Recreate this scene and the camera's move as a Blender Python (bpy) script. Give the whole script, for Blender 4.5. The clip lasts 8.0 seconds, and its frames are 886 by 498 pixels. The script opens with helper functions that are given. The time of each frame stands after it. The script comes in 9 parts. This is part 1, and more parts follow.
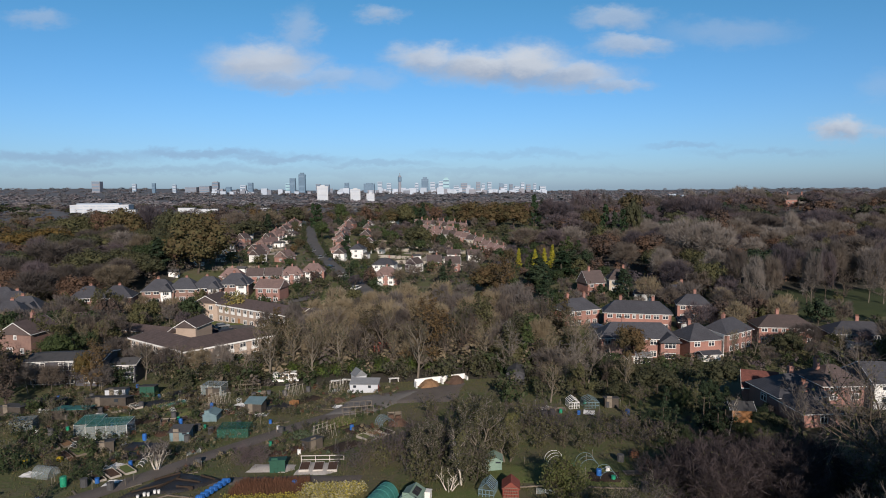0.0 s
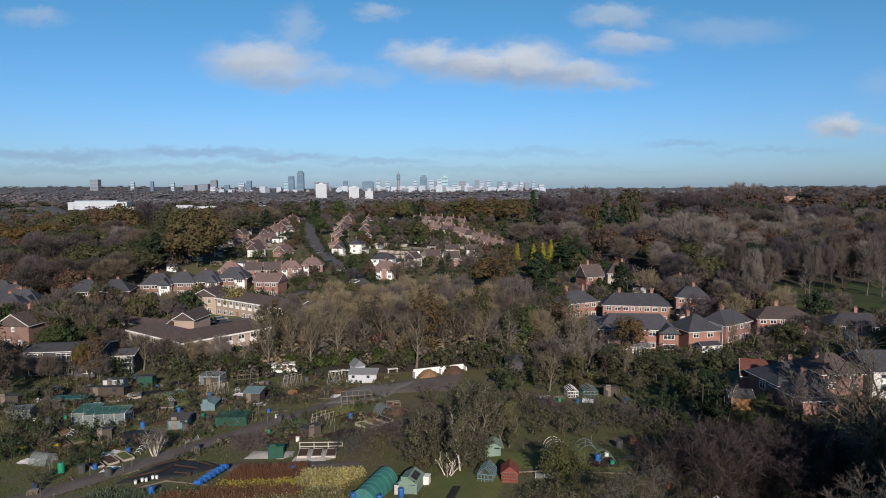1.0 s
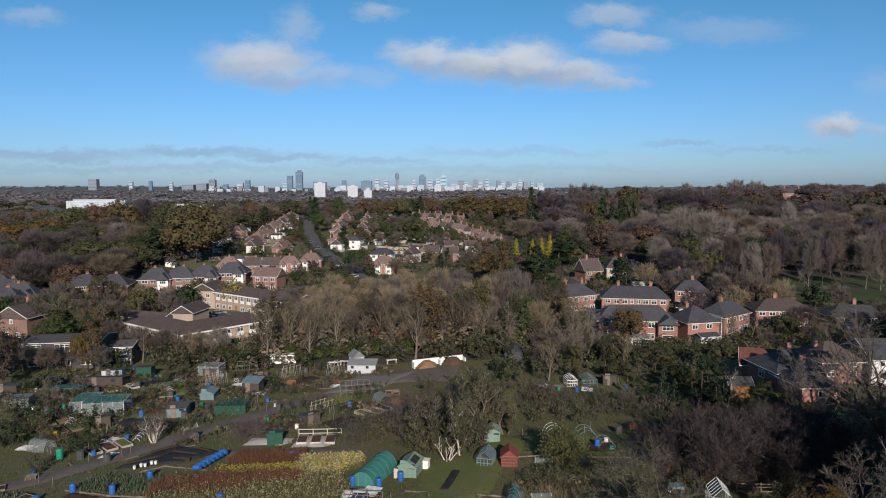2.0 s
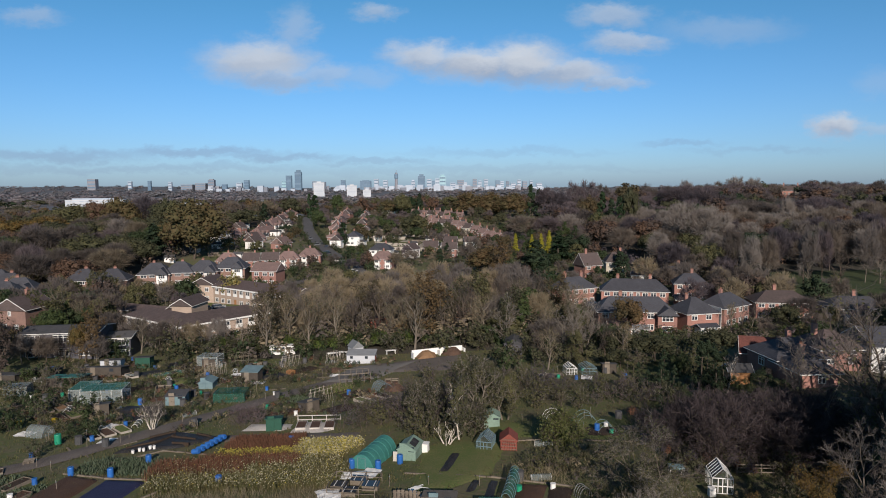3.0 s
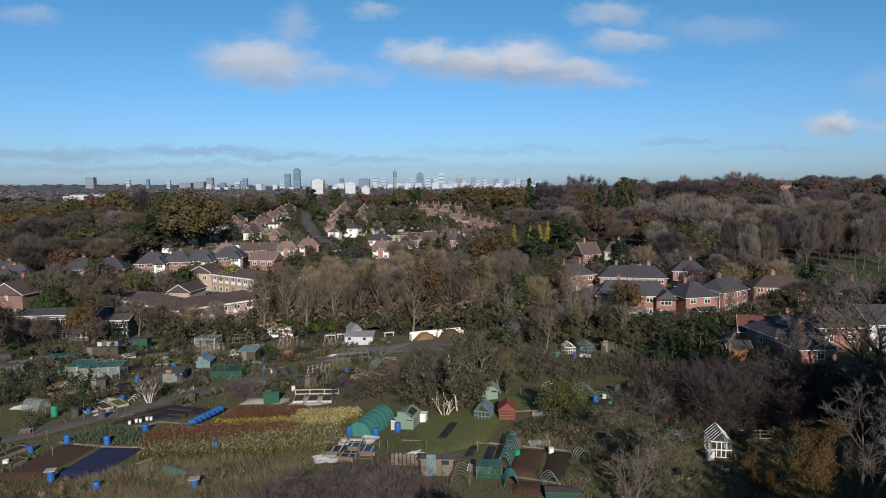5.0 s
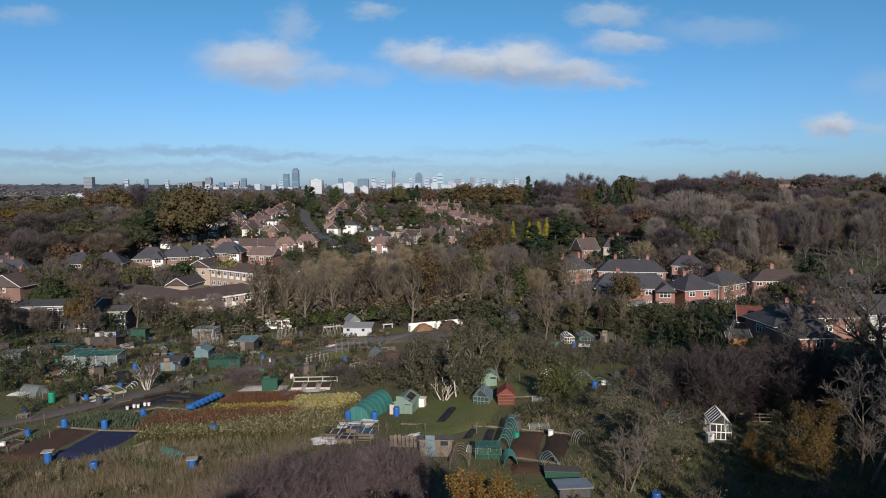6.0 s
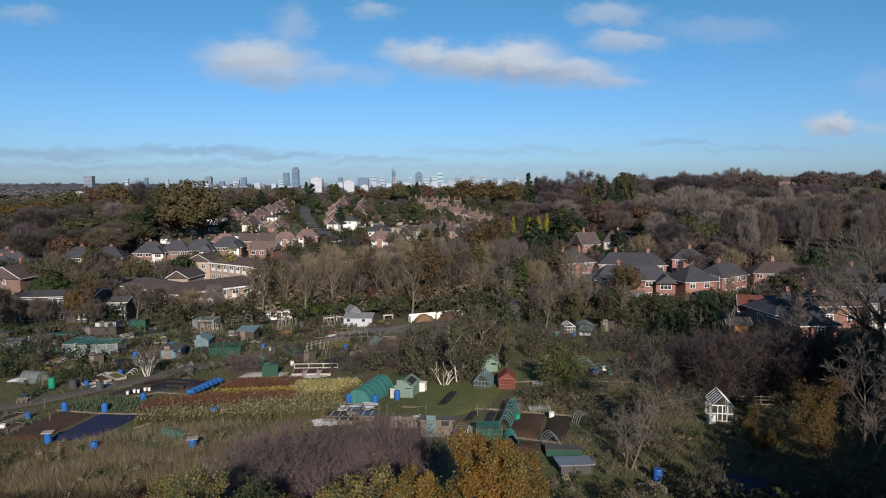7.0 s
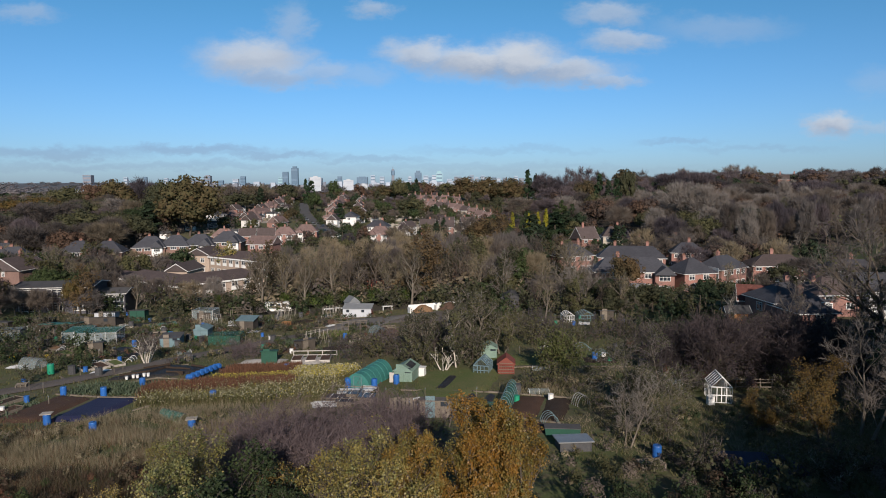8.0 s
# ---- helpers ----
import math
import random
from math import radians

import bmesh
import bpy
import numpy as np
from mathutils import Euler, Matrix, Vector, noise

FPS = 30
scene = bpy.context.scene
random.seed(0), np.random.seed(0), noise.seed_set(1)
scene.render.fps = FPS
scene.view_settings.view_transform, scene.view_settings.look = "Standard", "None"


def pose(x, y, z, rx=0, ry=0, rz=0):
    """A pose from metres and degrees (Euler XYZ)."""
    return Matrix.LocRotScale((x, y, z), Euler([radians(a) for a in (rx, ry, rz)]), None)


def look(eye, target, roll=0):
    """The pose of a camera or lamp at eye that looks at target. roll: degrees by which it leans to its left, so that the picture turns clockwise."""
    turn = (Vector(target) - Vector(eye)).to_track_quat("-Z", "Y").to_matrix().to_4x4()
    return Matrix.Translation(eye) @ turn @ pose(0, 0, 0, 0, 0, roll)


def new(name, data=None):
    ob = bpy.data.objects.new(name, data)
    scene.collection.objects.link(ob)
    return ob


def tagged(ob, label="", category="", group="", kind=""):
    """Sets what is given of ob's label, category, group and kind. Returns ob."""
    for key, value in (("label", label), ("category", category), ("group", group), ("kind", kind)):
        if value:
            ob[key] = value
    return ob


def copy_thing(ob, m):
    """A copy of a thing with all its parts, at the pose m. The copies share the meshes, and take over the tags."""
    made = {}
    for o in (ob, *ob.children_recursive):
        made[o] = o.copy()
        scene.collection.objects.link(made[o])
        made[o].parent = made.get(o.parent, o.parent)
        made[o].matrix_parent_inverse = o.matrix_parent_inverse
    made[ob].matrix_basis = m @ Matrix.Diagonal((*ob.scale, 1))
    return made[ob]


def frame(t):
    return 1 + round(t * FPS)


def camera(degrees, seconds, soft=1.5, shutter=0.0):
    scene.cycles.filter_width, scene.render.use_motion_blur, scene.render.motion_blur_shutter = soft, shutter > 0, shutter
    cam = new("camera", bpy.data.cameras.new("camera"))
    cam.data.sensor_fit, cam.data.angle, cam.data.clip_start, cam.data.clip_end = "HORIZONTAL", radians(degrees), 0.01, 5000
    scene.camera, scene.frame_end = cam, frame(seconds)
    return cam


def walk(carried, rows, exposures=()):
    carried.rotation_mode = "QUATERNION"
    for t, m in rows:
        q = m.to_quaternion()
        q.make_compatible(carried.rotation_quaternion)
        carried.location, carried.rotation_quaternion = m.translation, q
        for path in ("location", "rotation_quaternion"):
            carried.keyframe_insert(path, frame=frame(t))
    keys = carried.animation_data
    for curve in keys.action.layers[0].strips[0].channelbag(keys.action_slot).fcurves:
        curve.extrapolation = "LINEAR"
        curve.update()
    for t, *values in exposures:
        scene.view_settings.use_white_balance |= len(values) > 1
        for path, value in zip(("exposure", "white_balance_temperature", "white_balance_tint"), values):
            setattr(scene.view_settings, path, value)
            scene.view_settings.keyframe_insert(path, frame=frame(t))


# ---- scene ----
cam = camera(67.2, 8.0, soft=1.0)
PATH = [
    (0, (0.107, 3.182, 30.65), (0.107, 5.174, 30.468), -0.3),
    (0.5, (0.112, 3.236, 29.965), (0.115, 5.227, 29.78), -0.3),
    (1, (0.096, 3.222, 29.186), (0.1, 5.213, 28.999), -0.3),
    (1.5, (0.057, 3.143, 28.42), (0.063, 5.134, 28.232), -0.3),
    (3, (0.032, 3.178, 25.799), (0.042, 5.17, 25.611), -0.4),
    (3.5, (0.074, 3.163, 25.038), (0.084, 5.154, 24.85), -0.4),
    (4, (0.059, 3.179, 24.32), (0.07, 5.17, 24.129), -0.3),
    (4.5, (0.08, 3.124, 23.558), (0.092, 5.115, 23.366), -0.4),
    (6, (0.023, 3.163, 21.109), (0.041, 5.154, 20.919), -0.3),
    (6.5, (-0.03, 3.151, 20.355), (-0.012, 5.142, 20.163), -0.3),
    (7, (-0.055, 3.129, 19.561), (-0.037, 5.12, 19.369), -0.3),
    (7.5, (-0.043, 3.114, 18.738), (-0.025, 5.104, 18.546), -0.3),
    (8, (-0.055, 3.019, 18.071), (-0.035, 5.01, 17.877), -0.3),
]
walk(cam, [(t, look(eye, target, roll)) for t, eye, target, roll in PATH])

# ---- world, sun, exposure ----
SUN_EL, SUN_AZ = 22.5, 7.0          # degrees: low sun behind the camera
scene.view_settings.exposure = 0.2
sun = new("sun", bpy.data.lights.new("sun", "SUN"))
sun.data.energy, sun.data.angle, sun.data.color = 5.0, radians(0.53), (1.0, 0.868, 0.765)
sun.matrix_world = pose(0, 0, 80, 90 - SUN_EL, 0, SUN_AZ)

CLOUDS = [  # tangent of bearing, tangent of height, half width, half height, density
    (-0.021, 0.188, 0.062, 0.023, 0.9), (0.055, 0.176, 0.085, 0.026, 1.0), (0.125, 0.180, 0.075, 0.032, 1.0), (0.190, 0.163, 0.085, 0.021, 0.9),
    (0.250, 0.150, 0.055, 0.011, 0.7), (-0.262, 0.182, 0.085, 0.032, 0.95), (-0.235, 0.158, 0.070, 0.017, 0.7), (-0.165, 0.163, 0.055, 0.018, 0.5),
    (-0.210, 0.228, 0.030, 0.034, 0.4), (-0.088, 0.252, 0.034, 0.014, 0.55), (-0.59, 0.249, 0.048, 0.015, 0.4), (0.255, 0.245, 0.060, 0.018, 0.6),
    (0.277, 0.207, 0.062, 0.016, 0.7), (0.42, 0.226, 0.10, 0.020, 0.28), (0.591, 0.085, 0.042, 0.019, 0.95), (0.64, 0.078, 0.05, 0.010, 0.4),
    (-0.10, 0.158, 0.045, 0.016, 0.28), (0.66, 0.145, 0.05, 0.02, 0.2)]

STREAKS = [(-0.57, 0.048, 0.16, 0.010, 0.55), (-0.36, 0.052, 0.14, 0.008, 0.6), (-0.24, 0.045, 0.10, 0.007, 0.55), (-0.10, 0.036, 0.10, 0.006, 0.4), (0.10, 0.050, 0.16, 0.006, 0.25), (0.36, 0.062, 0.06, 0.005, 0.35),
           (-0.45, 0.028, 0.30, 0.007, 0.35), (0.48, 0.050, 0.12, 0.005, 0.25), (0.05, 0.024, 0.35, 0.006, 0.22)]   # thin banks seen edge on
HORIZON_CAST, ZENITH_CAST, OVERHEAD_CAST = (0.74, 1.04, 1.77, 1), (0.50, 1.13, 1.36, 1), (0.36, 0.43, 0.56, 1)   # clean winter air: bluer than the standard sky


def sky():
    w = bpy.data.worlds.new("sky")
    scene.world, w.use_nodes = w, True
    nt = w.node_tree
    nd, ln = nt.nodes, nt.links
    nd.clear()

    def node(kind, **props):
        n = nd.new(kind)
        for i, v in props.pop("inputs", {}).items():
            n.inputs[i].default_value = v
        if "op" in props:
            n.operation = props["op"]
        return n

    out, bg = node("ShaderNodeOutputWorld"), node("ShaderNodeBackground", inputs={1: 0.0636})
    tex = node("ShaderNodeTexSky")
    tex.sky_type, tex.sun_disc, tex.sun_elevation, tex.sun_rotation = "NISHITA", False, radians(SUN_EL), radians(180 - SUN_AZ)
    tex.air_density, tex.dust_density, tex.ozone_density, tex.altitude = 1.0, 0.6, 2.2, 100
    tint = node("ShaderNodeMix", inputs={0: 1.0})
    tint.data_type, tint.blend_type = "RGBA", "MULTIPLY"
    ln.new(tex.outputs[0], tint.inputs[6])
    co = node("ShaderNodeTexCoord")
    sep = node("ShaderNodeSeparateXYZ")
    ln.new(co.outputs["Generated"], sep.inputs[0])
    height = node("ShaderNodeMapRange", inputs={1: 0.0, 2: 0.30, 3: 0.0, 4: 1.0})
    ln.new(sep.outputs[2], height.inputs[0])
    cast = node("ShaderNodeMix")
    cast.data_type = "RGBA"
    cast.inputs[6].default_value, cast.inputs[7].default_value = HORIZON_CAST, ZENITH_CAST
    ln.new(height.outputs[0], cast.inputs[0])
    overhead = node("ShaderNodeMapRange", inputs={1: 0.32, 2: 0.75, 3: 0.0, 4: 1.0})
    ln.new(sep.outputs[2], overhead.inputs[0])
    top = node("ShaderNodeMix")
    top.data_type = "RGBA"
    top.inputs[7].default_value = OVERHEAD_CAST
    ln.new(overhead.outputs[0], top.inputs[0]), ln.new(cast.outputs[2], top.inputs[6]), ln.new(top.outputs[2], tint.inputs[7])
    ymax = node("ShaderNodeMath", op="MAXIMUM", inputs={1: 0.02})
    ln.new(sep.outputs[1], ymax.inputs[0])
    u, v = node("ShaderNodeMath", op="DIVIDE"), node("ShaderNodeMath", op="DIVIDE")
    ln.new(sep.outputs[0], u.inputs[0]), ln.new(ymax.outputs[0], u.inputs[1])
    ln.new(sep.outputs[2], v.inputs[0]), ln.new(ymax.outputs[0], v.inputs[1])
    uv = node("ShaderNodeCombineXYZ")
    ln.new(u.outputs[0], uv.inputs[0]), ln.new(v.outputs[0], uv.inputs[1])
    stretch = node("ShaderNodeVectorMath", op="MULTIPLY", inputs={1: (1.0, 1.9, 1.0)})
    ln.new(uv.outputs[0], stretch.inputs[0])
    warp = node("ShaderNodeTexNoise", inputs={"Scale": 21.0, "Detail": 8.0, "Roughness": 0.66})
    ln.new(stretch.outputs[0], warp.inputs["Vector"])
    centred = node("ShaderNodeVectorMath", op="SUBTRACT", inputs={1: (0.5, 0.5, 0.5)})
    ln.new(warp.outputs["Color"], centred.inputs[0])
    small = node("ShaderNodeVectorMath", op="MULTIPLY", inputs={1: (0.080, 0.044, 0.0)})
    ln.new(centred.outputs[0], small.inputs[0])
    bent = node("ShaderNodeVectorMath", op="ADD")
    ln.new(uv.outputs[0], bent.inputs[0]), ln.new(small.outputs[0], bent.inputs[1])
    def gather(banks):
        dens, lit = None, None
        for cu, cv, ru, rv, amp in banks:
            d = node("ShaderNodeVectorMath", op="SUBTRACT", inputs={1: (cu, cv, 0)})
            s = node("ShaderNodeVectorMath", op="MULTIPLY", inputs={1: (1 / ru, 1 / rv, 0)})
            ln.new(bent.outputs[0], d.inputs[0]), ln.new(d.outputs[0], s.inputs[0])
            r = node("ShaderNodeVectorMath", op="LENGTH")
            ln.new(s.outputs[0], r.inputs[0])
            m = node("ShaderNodeMapRange", inputs={1: 1.42, 2: 0.25, 3: 0.0, 4: amp})
            m.interpolation_type = "SMOOTHSTEP"
            ln.new(r.outputs["Value"], m.inputs[0])
            sy = node("ShaderNodeSeparateXYZ")
            ln.new(s.outputs[0], sy.inputs[0])
            g = node("ShaderNodeMath", op="MULTIPLY")
            ln.new(sy.outputs[1], g.inputs[0]), ln.new(m.outputs[0], g.inputs[1])
            if dens is None:
                dens, lit = m.outputs[0], g.outputs[0]
            else:
                a, b = node("ShaderNodeMath", op="MAXIMUM"), node("ShaderNodeMath", op="ADD")
                ln.new(dens, a.inputs[0]), ln.new(m.outputs[0], a.inputs[1])
                ln.new(lit, b.inputs[0]), ln.new(g.outputs[0], b.inputs[1])
                dens, lit = a.outputs[0], b.outputs[0]
        return dens, lit

    dens, lit = gather(CLOUDS)
    thin, _ = gather(STREAKS)
    bright = node("ShaderNodeMapRange", inputs={1: -0.7, 2: 0.55, 3: 0.0, 4: 1.0})
    ln.new(lit, bright.inputs[0])
    tone = node("ShaderNodeMix")
    tone.data_type = "RGBA"
    tone.inputs[6].default_value, tone.inputs[7].default_value = (4.5, 5.5, 7.3, 1), (8.1, 8.8, 9.9, 1)
    ln.new(bright.outputs[0], tone.inputs[0])
    over = node("ShaderNodeMix")
    over.data_type = "RGBA"
    low = node("ShaderNodeMix")
    low.data_type = "RGBA"
    low.inputs[7].default_value = (3.1, 3.8, 5.9, 1)
    soft_ = node("ShaderNodeMath", op="MULTIPLY", inputs={1: 0.7})
    ln.new(thin, soft_.inputs[0]), ln.new(soft_.outputs[0], low.inputs[0]), ln.new(tint.outputs[2], low.inputs[6])
    ln.new(dens, over.inputs[0]), ln.new(low.outputs[2], over.inputs[6]), ln.new(tone.outputs[2], over.inputs[7])
    ln.new(over.outputs[2], bg.inputs[0]), ln.new(bg.outputs[0], out.inputs[0])


sky()


# ---- materials ----
def mat(name, c1, c2=None, scale=1.0, rough=0.85, bump=0.0, island=0.0, obj=0.0, spec=0.25, metal=0.0, fine=9.0, sharp=0.0, thin=0.0):
    """Two tones mixed by coarse and fine noise; island and obj: how much each leaf or each thing differs."""
    m = bpy.data.materials.new(name)
    m.use_nodes = True
    nt = m.node_tree
    nd, ln = nt.nodes, nt.links
    b = nd["Principled BSDF"]
    c2 = c2 or tuple(v * 0.72 for v in c1)
    b.inputs["Roughness"].default_value, b.inputs["Metallic"].default_value = rough, metal
    b.inputs["Specular IOR Level"].default_value = spec
    geo = nd.new("ShaderNodeNewGeometry")
    big, tiny = nd.new("ShaderNodeTexNoise"), nd.new("ShaderNodeTexNoise")
    for n, s, k in ((big, scale, 4.0), (tiny, scale * fine, 3.0)):
        n.inputs["Scale"].default_value, n.inputs["Detail"].default_value = s, k
        ln.new(geo.outputs["Position"], n.inputs["Vector"])
    add = nd.new("ShaderNodeMath")
    add.operation = "ADD"
    ln.new(big.outputs[0], add.inputs[0]), ln.new(tiny.outputs[0], add.inputs[1])
    last = add.outputs[0]
    for weight, source in ((island, geo.outputs["Random Per Island"]), (obj, None)):
        if weight:
            if source is None:
                source = nd.new("ShaderNodeObjectInfo").outputs["Random"]
            k = nd.new("ShaderNodeMath")
            k.operation = "MULTIPLY_ADD"
            k.inputs[1].default_value, k.inputs[2].default_value = weight, -weight / 2
            ln.new(source, k.inputs[0])
            s = nd.new("ShaderNodeMath")
            s.operation = "ADD"
            ln.new(last, s.inputs[0]), ln.new(k.outputs[0], s.inputs[1])
            last = s.outputs[0]
    rng = nd.new("ShaderNodeMapRange")
    rng.inputs[1].default_value, rng.inputs[2].default_value = 0.72 + sharp, 1.28 - sharp
    ln.new(last, rng.inputs[0])
    mix = nd.new("ShaderNodeMix")
    mix.data_type = "RGBA"
    mix.inputs[6].default_value, mix.inputs[7].default_value = (*c1, 1), (*c2, 1)
    ln.new(rng.outputs[0], mix.inputs[0]), ln.new(mix.outputs[2], b.inputs["Base Color"])
    if thin:
        tr, mx = nd.new("ShaderNodeBsdfTranslucent"), nd.new("ShaderNodeMixShader")
        mx.inputs[0].default_value = thin
        ln.new(mix.outputs[2], tr.inputs[0])
        ln.new(b.outputs[0], mx.inputs[1]), ln.new(tr.outputs[0], mx.inputs[2])
        ln.new(mx.outputs[0], nd["Material Output"].inputs[0])
    if bump:
        bp = nd.new("ShaderNodeBump")
        bp.inputs["Strength"].default_value, bp.inputs["Distance"].default_value = bump, 0.1
        ln.new(tiny.outputs[0], bp.inputs["Height"]), ln.new(bp.outputs[0], b.inputs["Normal"])
    return m


def courses(name, c1, c2, mortar, w, h, rough=0.85, gap=0.012):
    """Bricks or tiles in courses, from the brick texture in the thing's own metres."""
    m = mat(name, c1, c2, 0.6, rough, 0.0, obj=0.5)
    nt = m.node_tree
    nd, ln = nt.nodes, nt.links
    mix = next(n for n in nd if n.type == "MIX")
    co, sep, cmb, ad = nd.new("ShaderNodeTexCoord"), nd.new("ShaderNodeSeparateXYZ"), nd.new("ShaderNodeCombineXYZ"), nd.new("ShaderNodeMath")
    ln.new(co.outputs["Object"], sep.inputs[0])
    ad.operation = "ADD"
    ln.new(sep.outputs[0], ad.inputs[0]), ln.new(sep.outputs[1], ad.inputs[1])
    ln.new(ad.outputs[0], cmb.inputs[0]), ln.new(sep.outputs[2], cmb.inputs[1])
    br = nd.new("ShaderNodeTexBrick")
    br.inputs["Scale"].default_value, br.inputs["Brick Width"].default_value, br.inputs["Row Height"].default_value = 1.0, w, h
    br.inputs["Mortar Size"].default_value, br.inputs["Color1"].default_value = gap, (0.88, 0.88, 0.88, 1)
    br.inputs["Color2"].default_value, br.inputs["Mortar"].default_value = (1.15, 1.15, 1.15, 1), (*mortar, 1)
    ln.new(cmb.outputs[0], br.inputs["Vector"])
    mul = nd.new("ShaderNodeMix")
    mul.data_type, mul.blend_type = "RGBA", "MULTIPLY"
    mul.inputs[0].default_value = 1.0
    ln.new(mix.outputs[2], mul.inputs[6]), ln.new(br.outputs[0], mul.inputs[7])
    ln.new(mul.outputs[2], nd["Principled BSDF"].inputs["Base Color"])
    return m


